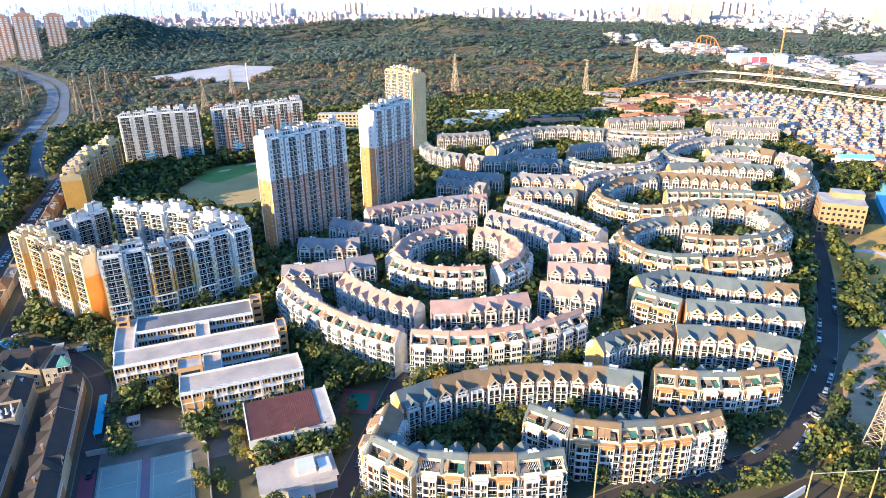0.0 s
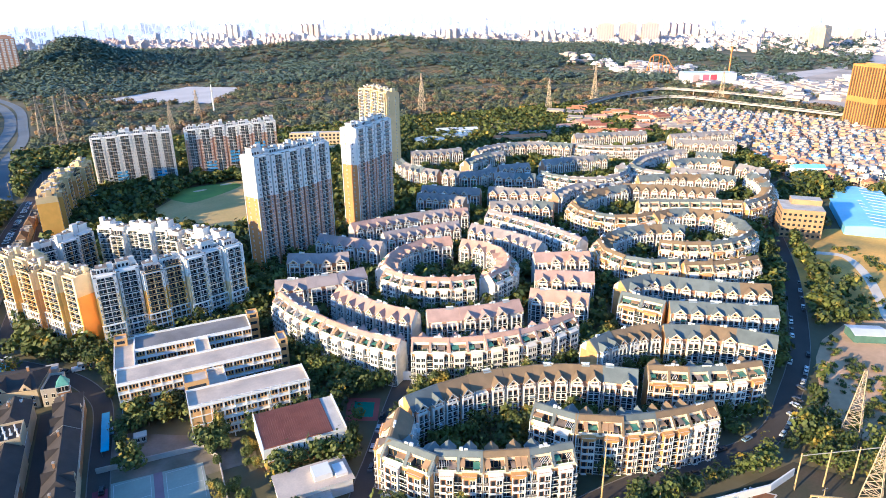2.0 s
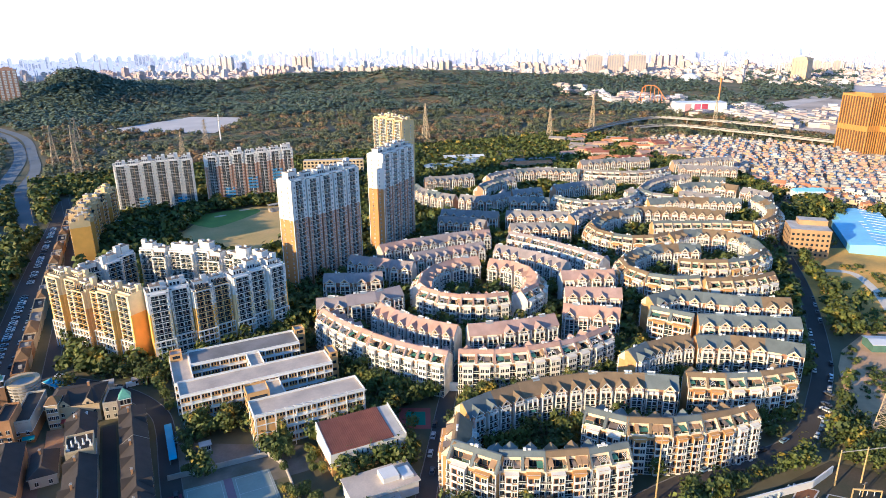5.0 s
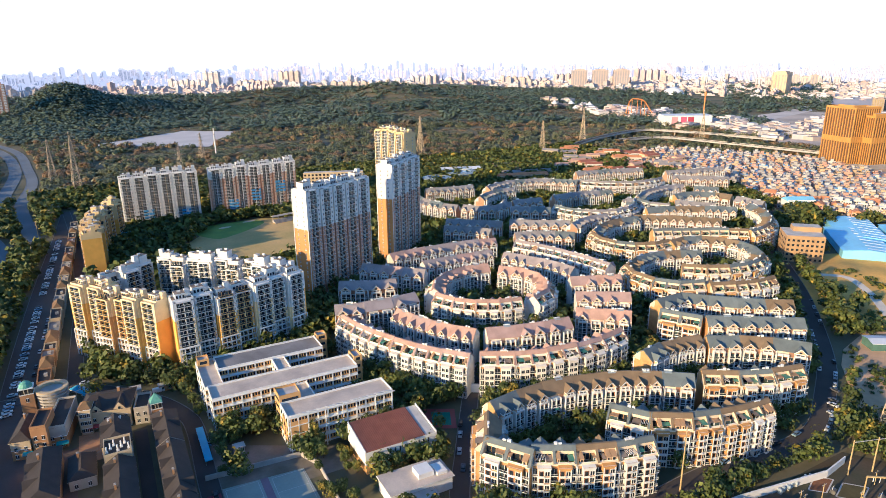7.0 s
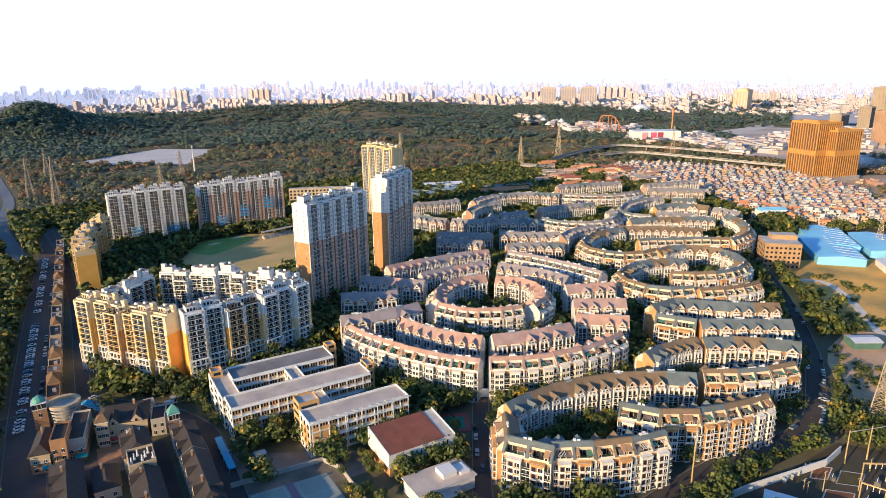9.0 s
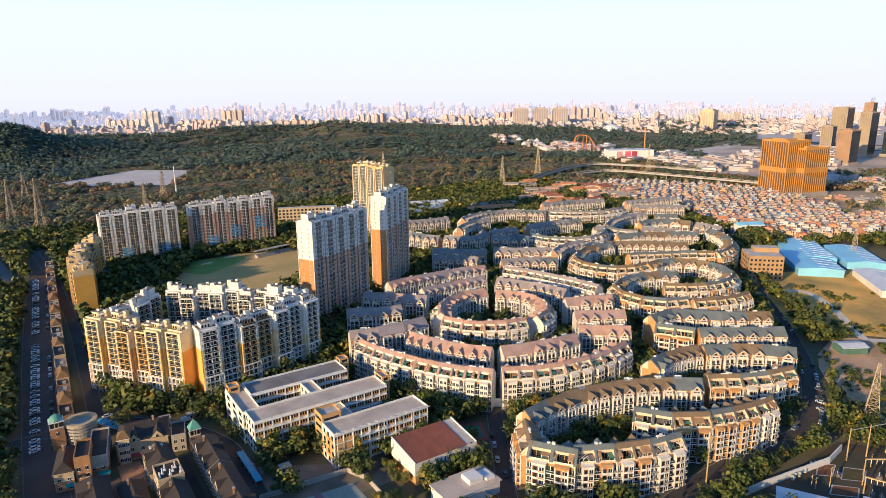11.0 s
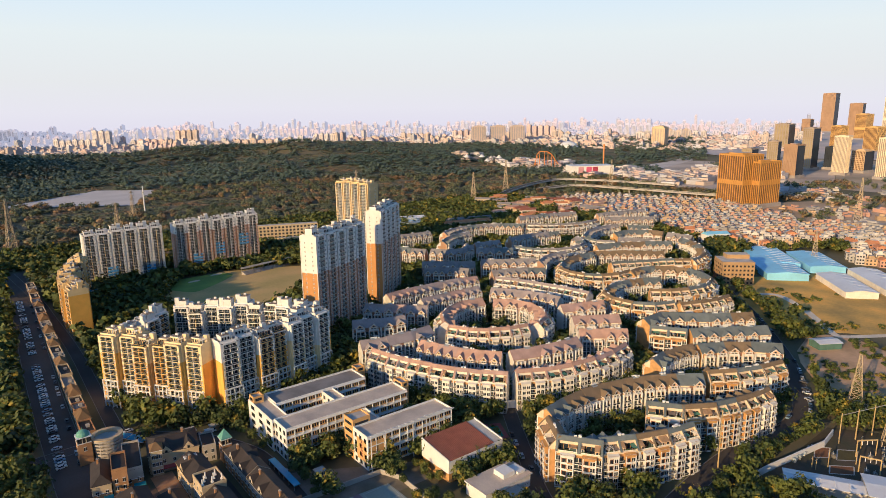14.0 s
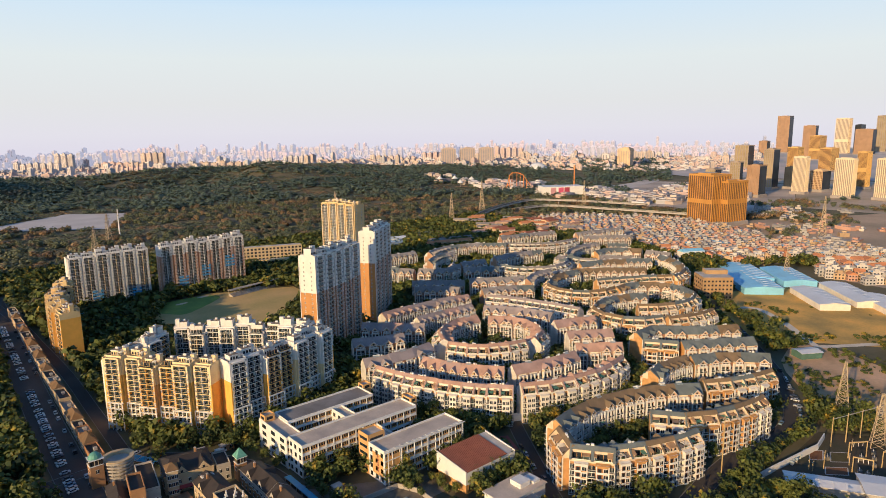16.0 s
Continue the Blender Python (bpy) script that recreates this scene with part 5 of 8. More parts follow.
def clock_turret(x, y, half, wall_top, cap, wall, label, dome=False):
    """A square turret with a belfry storey under a copper spire or dome."""
    ob = thing("turret", at(x, y), label, "turret", "townhouse turrets")
    s = Shape()
    s.box(-half, half, -half, half, 0, wall_top - 3, wall)
    s.box(-half - 0.15, half + 0.15, -half - 0.15, half + 0.15, wall_top - 3, wall_top - 2.7, white)
    put("shaft", s.mesh("shaft"), ob)
    s = Shape()
    # solid black core paints the shade inside the belfry
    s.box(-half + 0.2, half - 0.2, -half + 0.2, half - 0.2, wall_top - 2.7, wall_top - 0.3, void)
    for a in (-half + 0.05, -half * 0.33, half * 0.33 - 0.3, half - 0.35):
        for b in (-half + 0.05, half - 0.35):
            s.box(a, a + 0.3, b, b + 0.3, wall_top - 2.7, wall_top - 0.3, pale_wall)
            s.box(b, b + 0.3, a, a + 0.3, wall_top - 2.7, wall_top - 0.3, pale_wall)
    put("belfry", s.mesh("belfry"), ob, None, "belfry storey with pale posts round a core blackened as shade")
    if dome:
        s = Shape()
        s.box(-half - 0.3, half + 0.3, -half - 0.3, half + 0.3, wall_top - 0.3, wall_top, white)
        rings = [(half * math.cos(q), wall_top + half * 0.95 * math.sin(q)) for q in (0, 0.35, 0.7, 1.05, 1.35, 1.55)]
        for (ra, za), (rb, zb) in zip(rings, rings[1:]):
            s.tube((0, 0, za), (0, 0, zb), ra, rb, 12, copper)
        s.tube((0, 0, wall_top + half * 0.9), (0, 0, cap), 0.15, 0.03, 6, copper)
        put("dome", s.mesh("dome"), ob, None, "green copper dome")
    else:
        put("spire", pyramid(half + 0.35, wall_top, cap, copper, "spire"), ob, None, "green copper spire")
    for k in range(4):
        put("window", SASH, ob, at(*[(0, -half - 0.02), (half + 0.02, 0), (0, half + 0.02), (-half - 0.02, 0)][k], wall_top - 6.4, k * math.pi / 2))
    LINES.append((x - 1, y, x + 1, y, 0, 1, "x"))


clock_turret(-63.4, 266.6, 2.1, 11.2, 15.2, tan_wall, "tan brick turret with green copper spire")
clock_turret(-113, 304, 2.7, 13.2, 17.0, tan_wall, "tan brick turret with pale belfry and green dome", True)
tower = thing("corner_tower", at(-90, 275.4, 0, -0.19), "pale corner tower with brown hipped roof", "tower")
s = Shape()
s.box(-2.2, 2.2, -3.2, 3.2, 0, 11.6, pale_wall)
put("shaft", s.mesh("shaft"), tower)
put("roof", hip_roof(4.4, 6.4, 11.7, 14.0, 2.2, 2.2, 0.5, gold_roof, white), tower)
for k in range(3):
    for f in range(3):
        put("window", SASH, tower, at(-1.4 + k * 1.4, -3.22, 1.2 + f * 3.4))
        put("window", SASH, tower, at(-2.22, -2 + k * 2, 1.2 + f * 3.4, -math.pi / 2))
for i in range(7):
    flue = thing("roof_flue", at(-83 + i * 1.25, 235.6 + (i % 3) * 2.2, 10.46), "white rooftop flue pipe", "flue", "rooftop flues")
    s = Shape()
    s.box(-0.5, 0.5, -0.5, 0.5, 0, 0.5, white)
    s.tube((0, 0, 0.5), (0, 0, 2.6), 0.28, 0.28, 8, white)
    put("pipe", s.mesh("pipe"), flue)
unit = thing("rooftop_unit", at(-79.8, 262, 8.2), "white rooftop cooling unit with fans", "cooling unit")
s = Shape()
s.box(-2.6, 2.6, -1.2, 1.2, 0.3, 1.9, white)
for x in (-2.3, 2.1):
    s.box(x, x + 0.2, -1.1, 1.1, 0, 0.3, steel)
put("casing", s.mesh("casing"), unit)
for x in (-1.7, 0, 1.7):
    s = Shape()
    s.tube((0, 0, 0), (0, 0, 0.25), 0.65, 0.65, 12, steel)
    put("fan", s.mesh("fan"), unit, at(x, 0, 1.9))
for x0, x1, y, m, label in ((-90, -78, 272.6, red_awning, "dull red fabric shop awning"), (-113, -109.5, 264.1, teal_awning, "faded teal fabric shop awning"), (-101.5, -97, 266.1, teal_awning, "faded teal fabric shop awning"), (-107.4, -104, 263.6, teal_awning, "faded teal fabric shop awning")):
    ob = thing("awning", at((x0 + x1) / 2, y, 2.6, -0.17), label, "awning", "shop awnings")
    s = Shape()
    h = (x1 - x0) / 2
    s.prism([(0, 0.7), (0, 0.78), (-1.6, 0.08), (-1.6, -0.2), (-1.55, -0.2), (-1.55, 0.05)], -h, h, m)
    put("canopy", s.mesh("canopy"), ob)
for x, y, w, l, h, m, label in ((-70.5, 295, 4.4, 4.4, 5.0, grey_wall, "small white block hut with flat roof"), (-57.5, 297, 6.5, 2.6, 3.0, tan_wall, "small tan brick kiosk"), (-37, 229, 4, 3, 2.8, grey_wall, "small grey block kiosk hut")):
    ob = thing("kiosk", at(x, y), label, "kiosk", "kiosks")
    s = Shape()
    s.box(-w / 2, w / 2, -l / 2, l / 2, 0, h, m)
    put("wall", s.mesh("wall"), ob)
    s = Shape()
    s.box(-w / 2 - 0.3, w / 2 + 0.3, -l / 2 - 0.3, l / 2 + 0.3, h, h + 0.3, flat_roof)
    put("roof", s.mesh("roof"), ob)
    put("window", SASH, ob, at(-w / 4, -l / 2 - 0.02, 0.9))
    put("window", SASH, ob, at(w / 4, -l / 2 - 0.02, 0.9))
for k, (x, y) in enumerate(((-95, 314), (-92, 309.5), (-89.5, 305))):
    ob = thing("blue_canopy", at(x, y, 0, -0.9), "bright blue tarpaulin canopy on posts", "canopy", "blue canopies")
    put("cover", pyramid(2.4, 2.6, 3.8, blue_paint, "cover"), ob)
    for a in (-2.2, 2.2):
        for b in (-2.2, 2.2):
            s = Shape()
            s.tube((a, b, 0), (a, b, 2.5), 0.05, 0.05, 6, steel)
            put("post", s.mesh("post"), ob)
plaza_tile = mat("orange_plaza_tile", (0.42, 0.24, 0.13), 0.85, 0.25, 0.3, 2.0)
patch("plaza", [(-94, 250), (-85.2, 250), (-85.2, 272.5), (-94, 272.5)], plaza_tile, 0.06, "orange tiled plaza with pale diagonal bands", "plaza")
for k in range(6):
    patch("plaza_band", [(-94, 251 + k * 4), (-93.6, 251 + k * 4), (-85.4, 257 + k * 3), (-85.8, 257 + k * 3)], paving, 0.075, "pale diagonal paving band", "plaza")
patch("townhouse_yard", [(-116, 212), (-94.1, 212), (-94.1, 263.5), (-116, 263.5)], mat("brown_block_paving", (0.17, 0.12, 0.09), 0.9, 0.3, 0.1, 1.5), 0.045, "brown block paving round the townhouses", "ground")

# narrow shop row along the car park
rnd = random.Random(77)
y, k = 322.0, 0
while y < 640:
    l = rnd.choice((9, 12, 15, 18))
    c = -111.0 + (y - 330) * 0.028
    kind = k % 3
    wall = (pale_wall, tan_wall, grey_wall)[rnd.randrange(3)]
    ob = thing("shop_unit", at(c + 2.9, y + l / 2, 0, math.pi / 2), ("low shop unit with flat parapet roof", "low shop unit with brown hipped roof", "low shop unit with pale flat roof")[kind], "shop", "narrow shop row")
    s = Shape()
    h = 5.6 if kind == 1 else rnd.choice((5.0, 6.2))
    s.box(-l / 2 + 0.05, l / 2 - 0.05, -2.9, 2.9, 0, h, wall)
    if kind != 1:
        for a in ((-l / 2 + 0.05, l / 2 - 0.05, -2.9, -2.6), (-l / 2 + 0.05, l / 2 - 0.05, 2.6, 2.9), (-l / 2 + 0.05, -l / 2 + 0.35, -2.6, 2.6), (l / 2 - 0.35, l / 2 - 0.05, -2.6, 2.6)):
            s.box(*a, h, h + 0.9, wall)
    put("wall", s.mesh("wall"), ob)
    if kind == 1:
        put("roof", hip_roof(l - 0.4, 5.8, h + 0.1, h + 3.4, min(4, l / 2 - 0.5), min(4, l / 2 - 0.5), 0.4, gold_roof, wall), ob)
    else:
        s = Shape()
        s.box(-l / 2 + 0.4, l / 2 - 0.4, -2.55, 2.55, h, h + 0.08, paving if kind else roof_dark)
        s.box(-1, 1, -1.4, 0.2, h + 0.08, h + 1.3, grey_wall)
        put("roof", s.mesh("roof"), ob)
    for q in range(2):
        put("window", SASH, ob, at(-l / 4 + q * l / 2, 2.92, 1.0, math.pi))
    LINES.append((c + 2.9, y, c + 2.9, y + l, 0, 1, "x"))
    y += l
    k += 1

rotunda = thing("rotunda", at(-103.7, 305, 0, 0, 0.9, 0.9, 0.92), "round open-topped concrete rotunda with stacked rings", "rotunda")
s = Shape()
for k in range(6):
    r = 6.2 + k * 0.22
    for i in range(28):
        a, b = 2 * math.pi * i / 28, 2 * math.pi * (i + 1) / 28
        ri, ro = r - 0.7, r + 0.2
        z0, z1 = k * 1.8 + 0.6, k * 1.8 + 1.5
        P4 = [(math.cos(a), math.sin(a)), (math.cos(b), math.sin(b))]
        (ca, sa), (cb, sb) = P4
        s.poly([(ro * ca, ro * sa, z0), (ro * cb, ro * sb, z0), (ro * cb, ro * sb, z1), (ro * ca, ro * sa, z1)], concrete)
        s.poly([(ri * cb, ri * sb, z0), (ri * ca, ri * sa, z0), (ri * ca, ri * sa, z1), (ri * cb, ri * sb, z1)], concrete)
        s.poly([(ri * ca, ri * sa, z1), (ro * ca, ro * sa, z1), (ro * cb, ro * sb, z1), (ri * cb, ri * sb, z1)], concrete)
        s.poly([(ri * cb, ri * sb, z0), (ro * cb, ro * sb, z0), (ro * ca, ro * sa, z0), (ri * ca, ri * sa, z0)], concrete)
put("ring_wall", s.mesh("ring_wall"), rotunda)
s = Shape()
for i in range(32):
    a, b = 2 * math.pi * i / 32, 2 * math.pi * (i + 1) / 32
    for r0, r1, z0, z1 in ((5.4, 7.5, 11.2, 11.2), (7.5, 7.5, 10.6, 11.2), (5.4, 5.4, 11.2, 9.6), (7.5, 5.4, 10.6, 10.6)):
        s.poly([(r0 * math.cos(a), r0 * math.sin(a), z0), (r1 * math.cos(a), r1 * math.sin(a), z1), (r1 * math.cos(b), r1 * math.sin(b), z1), (r0 * math.cos(b), r0 * math.sin(b), z0)], pale_wall)
put("rim", s.mesh("rim"), rotunda, None, "broad pale concrete rim")
s = Shape()
s.tube((0, 0, 0), (0, 0, 9.5), 5.6, 5.6, 24, flat_roof)
put("drum", s.mesh("drum"), rotunda)
for i in range(14):
    a = 2 * math.pi * i / 14
    s = Shape()
    s.box(-0.2, 0.2, -0.25, 0.25, 0, 10.4, concrete)
    put("pier", s.mesh("pier"), rotunda, at(6.6 * math.cos(a), 6.6 * math.sin(a), 0, a))
LINES.append((-108, 305, -98, 305, 0, 1, "x"))


def shed(x, y, w, l, h, turn, roof, label, wall=None, rise=1.8, ribs=0):
    """A sheet-roofed hall with a shallow double pitch."""
    ob = thing("shed", at(x, y, 0, turn), label, "shed", "sheet-roofed halls")
    s = Shape()
    s.box(-l / 2, l / 2, -w / 2, w / 2, 0, h, wall or concrete)
    put("wall", s.mesh("wall"), ob)
    s = Shape()
    s.prism([(-w / 2 - 0.6, h), (w / 2 + 0.6, h), (w / 2 + 0.6, h + 0.2), (0, h + rise), (-w / 2 - 0.6, h + 0.2)], -l / 2 - 0.6, l / 2 + 0.6, roof, wall or concrete)
    for i in range(ribs):
        q = -l / 2 + l * (i + 0.5) / ribs
        s.prism([(-w / 2 - 0.6, h + 0.2), (0, h + rise), (0, h + rise + 0.2), (-w / 2 - 0.6, h + 0.4)], q, q + 0.5, white_sheet)
    put("roof", s.mesh("roof"), ob)
    LINES.append((x - l / 2 * math.cos(turn), y - l / 2 * math.sin(turn), x + l / 2 * math.cos(turn), y + l / 2 * math.sin(turn), 0, 1, "x"))
    return ob


BLUE = "large hall with pale blue sheet roof"
shed(449.4, 272.5, 34, 70, 6, 0.75, blue_sheet, BLUE, blue_sheet, ribs=8)
shed(483.1, 294.6, 34, 70, 6, 0.75, blue_sheet, BLUE, blue_sheet, ribs=8)
shed(497.5, 258.1, 30, 62, 6, 0.75, blue_sheet, BLUE, blue_sheet, ribs=6)
shed(434.9, 207.1, 24, 60, 5, 0.75, white_sheet, "long hall with white sheet roof", cream, 1.8, 5)
shed(468.6, 192.6, 24, 70, 5, 0.75, white_sheet, "long hall with white sheet roof", cream, 1.8, 5)
shed(449.4, 158.9, 22, 60, 5, 0.75, white_sheet, "long hall with white sheet roof", cream, 1.8, 5)
shed(282, 160, 10, 15, 4, -0.55, white_sheet, "small hall with pale green-white sheet roof", mat("dull_teal_hall_wall", (0.10, 0.20, 0.17), 0.8, 0.25, 0.3, 2.0), 1.2)
shed(116.3, 91.5, 9, 30, 4, -1.05, white_sheet, "open store with white corrugated roof", None, 1.0, 6)
shed(131.8, 67.5, 16, 30, 5, -1.05, white_sheet, "low workshop with white sheet roof", None, 1.0)

worker = thing("ochre_block", at(386, 278, 0, -0.76), "ochre five-storey block with flat roof", "building")
s = Shape()
brown_ochre = mat("weathered_brown_ochre", (0.46, 0.30, 0.15), 0.85, 0.2, 0.2, 2.0)
s.box(-13, 13, -12, 12, 0, 20, brown_ochre, flat_roof)
s.box(-6, 13, 2, 12, 20, 23.5, brown_ochre, flat_roof)
put("wall", s.mesh("wall"), worker)
for f in range(5):
    for i in range(8):
        s = Shape()
        x = -11.2 + i * 3.2
        s.box(x - 0.8, x + 0.8, -12.08, -12, f * 3.6 + 1.2, f * 3.6 + 2.8, glass)
        put("window", s.mesh("window"), worker)
        if i < 5:
            s = Shape()
            y = -9.5 + i * 4.7
            s.box(-13.08, -13, y - 0.8, y + 0.8, f * 3.6 + 1.2, f * 3.6 + 2.8, glass)
            put("window", s.mesh("window"), worker)
LINES.append((376, 268, 396, 288, 0, 1, "x"))


# ---- dense village, far towers and city ----
rnd = random.Random(5)
village_walls = [mat("village_wall_" + n, c, 0.9, 0.2, 0.1, 1.0, rand=0.3, island=0.25) for n, c in (
    ("white", (0.58, 0.54, 0.50)), ("pink", (0.56, 0.34, 0.26)), ("buff", (0.54, 0.39, 0.24)), ("grey", (0.40, 0.39, 0.39)))]


village_roof = mat("weathered_village_roof", (0.50, 0.44, 0.41), 0.9, 0.3, 0.1, 1.0, island=0.5)


def village_house(w, d, storeys, wall, roof):
    s = Shape()
    h = storeys * 3.2
    s.box(-w / 2, w / 2, -d / 2, d / 2, 0, h, wall, roof)
    s.box(-w / 2, w / 2, -d / 2, -d / 2 + 0.2, h, h + 1, wall)
    s.box(-w / 2, -w / 2 + 0.2, -d / 2 + 0.2, d / 2, h, h + 1, wall)
    for f in range(storeys):
        for k in (-1, 1):
            for q in (-0.3, 0.0, 0.3):
                x = q * w
                s.box(x - 0.7, x + 0.7, min(k * d / 2, k * (d / 2 + 0.06)), max(k * d / 2, k * (d / 2 + 0.06)), f * 3.2 + 1, f * 3.2 + 2.4, glass)
                y = q * d
                s.box(min(k * w / 2, k * (w / 2 + 0.06)), max(k * w / 2, k * (w / 2 + 0.06)), y - 0.7, y + 0.7, f * 3.2 + 1, f * 3.2 + 2.4, glass)
    return s.mesh("house_wall")


def hut(w, d, wall, roof):
    s = Shape()
    s.box(-w * 0.3, w * 0.15, -d * 0.25, d * 0.25, 0, 2.8, wall, roof)
    return s.mesh("stair_hut")


def gabled_roof(w, d, roof):
    s = Shape()
    s.prism([(-d / 2 - 0.4, 0), (d / 2 + 0.4, 0), (0, 2.6)], -w / 2 - 0.4, w / 2 + 0.4, roof)
    return s.mesh("roof")


KIT = []
for i in range(14):
    w, d, n = rnd.uniform(7.5, 10.5), rnd.uniform(7.5, 10), rnd.choice((2, 2, 2, 2, 3, 3))
    wall = village_walls[i % 4]
    tiled = i % 4 == 1
    KIT.append((village_house(w, d, n, wall, (village_roof, white_sheet, roof_red, village_roof, village_roof, blue_sheet, village_roof)[i % 7]), gabled_roof(w, d, roof_orange) if tiled else hut(w, d, wall, flat_roof), n * 3.2, tiled))


def inside(poly, x, y):
    c = False
    for (xa, ya), (xb, yb) in zip(poly, poly[1:] + poly[:1]):
        if (ya > y) != (yb > y) and x < (xb - xa) * (y - ya) / (yb - ya) + xa:
            c = not c
    return c


VILLAGE = [(521.6, 404.4), (574.5, 519.9), (545.6, 616.1), (613, 712.4), (709.2, 712.4), (805.5, 539.1), (728.5, 385.1), (613, 279.2), (516.8, 317.7)]
VILLAGE_EAST = [(536, 240.7), (613, 279.2), (728.5, 365.9), (728.5, 240.7), (613, 154.1), (521.6, 144.5)]
village_ground = mat("pale_village_paving", (0.40, 0.35, 0.31), 0.95, 0.3, 0.02, 0.3)
patch("village_ground_west", VILLAGE, village_ground, 0.05, "pale paved lanes between village houses")
patch("village_ground_east", VILLAGE_EAST, village_ground, 0.08, "pale paved lanes between village houses")
spots = []
for poly in (VILLAGE, VILLAGE_EAST):
    for i in range(80):
        for j in range(85):
            u, v = -160 + i * 9.8 + rnd.uniform(-2.5, 2.5) + 3 * (j % 2), -360 + j * 9.4 + rnd.uniform(-2.5, 2.5)
            x, y = 555 + u * 0.8 - v * 0.6, 405 + u * 0.6 + v * 0.8
            if inside(poly, x, y) and rnd.random() < 0.86:
                spots.append((x, y))
spots.sort(key=lambda p: p[0] * 0.8 + p[1] * 0.6)
for i, (x, y) in enumerate(spots[:220]):
    wall, top, h, tiled = rnd.choice(KIT)
    ob = put("village_house", wall, None, at(x, y, 0, 0.64 + 0.5 * noise.noise((x * 0.012, y * 0.012, 3.0)) + rnd.choice((0, math.pi / 2)) + rnd.uniform(-0.1, 0.1)))
    tagged(ob, "small rendered village house with " + ("orange tiled roof" if tiled else "flat roof and stair hut"), "house", "dense village houses")
    put("roof" if tiled else "stair_hut", top, ob, at(0, 0, h))


def joined_boxes(name, rows, mats, label, category, bands=True, roofs=()):
    """Many far buildings as one piece of distance: bodies with recessed window bands and roof huts."""
    s = Shape()
    roofs = roofs or (village_roof,)
    for x, y, w, d, h, a, m in rows:
        ca, sa = math.cos(a), math.sin(a)
        b = len(s.v)
        s.box(-w / 2, w / 2, -d / 2, d / 2, 0, h, mats[m], roofs[int(x * 7 + y * 3) % len(roofs)] if h < 40 else mats[m], False)
        s.box(-w * 0.2, w * 0.2, -d * 0.25, d * 0.25, h, h + (2.4 if h < 12 else 4), mats[m], None, False)
        if bands and h > 14:
            n = 4 if h > 40 else 2
            for i in range(n):
                u = -w / 2 + w * (i + 0.3) / n
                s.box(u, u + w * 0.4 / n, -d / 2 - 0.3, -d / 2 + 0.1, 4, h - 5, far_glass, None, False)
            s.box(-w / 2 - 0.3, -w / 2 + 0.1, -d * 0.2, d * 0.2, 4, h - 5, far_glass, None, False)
        z0 = float(height(x, y)) - 1
        for i in range(b, len(s.v)):
            px, py, pz = s.v[i]
            s.v[i] = (x + px * ca - py * sa, y + px * sa + py * ca, pz + z0)
    return tagged(new(name, s.mesh(name)), label, category, kind="stuff")


# distant walls and window bands carry haze in their pale base colours
far_glass = mat("far_window_bands_hazed", (0.36, 0.35, 0.39), 0.6, 0.2, 0.02, 0.1)
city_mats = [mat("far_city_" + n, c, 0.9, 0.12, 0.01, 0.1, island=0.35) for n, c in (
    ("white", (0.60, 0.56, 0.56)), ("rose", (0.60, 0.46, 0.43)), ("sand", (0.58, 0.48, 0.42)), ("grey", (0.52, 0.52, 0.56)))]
rows = [(x, y, rnd.uniform(7.5, 10.5), rnd.uniform(7.5, 10), rnd.uniform(5.5, 9.5), 0.64 + rnd.choice((0, 1.57)), rnd.randrange(4)) for x, y in spots[220:]]
if rows:
    joined_boxes("village_rest", rows, village_walls, "dense low village houses further off", "houses", True, (village_roof, white_sheet, roof_orange, village_roof, blue_sheet, roof_rose, village_roof, flat_roof))


def sector(r0, r1, a0, a1):
    r = math.sqrt(rnd.uniform(r0 * r0, r1 * r1))
    a = radians(rnd.uniform(a0, a1))
    return -60 + r * math.sin(a), 60 + r * math.cos(a)


rows = []
for i in range(13000):
    x, y = sector(2200, 4680, -22, 68)
    if y < 2200 and x < 1400:
        continue
    tall = rnd.random()
    far_up = 1 + max(0, math.hypot(x, y) - 3000) / 1700 * 0.35
    h = far_up * rnd.uniform(4, 12) if tall < 0.90 else far_up * rnd.uniform(14, 32) if tall < 0.985 else far_up * rnd.uniform(36, 60)
    h *= 0.62 if math.hypot(x, y) < 3300 else 1
    w = rnd.uniform(10, 34) if h < 30 else rnd.uniform(14, 26)
    rows.append((x, y, w, rnd.uniform(12, 24), h, -1.1 + rnd.uniform(-0.25, 0.25), rnd.randrange(4)))
for i in range(60):   # clusters of slabs
    cx, cy = sector(2500, 4400, -16, 60)
    h, a, m = rnd.uniform(34, 66), -1.1 + rnd.uniform(-0.3, 0.3), rnd.randrange(3)
    h *= 0.6 if math.hypot(cx, cy) < 3300 else 1
    for k in range(rnd.randrange(3, 8)):
        rows.append((cx + k * 34 * math.cos(a), cy + k * 34 * math.sin(a), 24, 16, h + rnd.uniform(-4, 4), a, m))
joined_boxes("far_city", [r for r in rows if math.hypot(r[0], r[1]) < 3300], city_mats, "city of low blocks and towers on the plain, walls paled for haze", "city")
# walls beyond 3300 m emit a pale pink glow in place of haze
haze_glow_mats = []
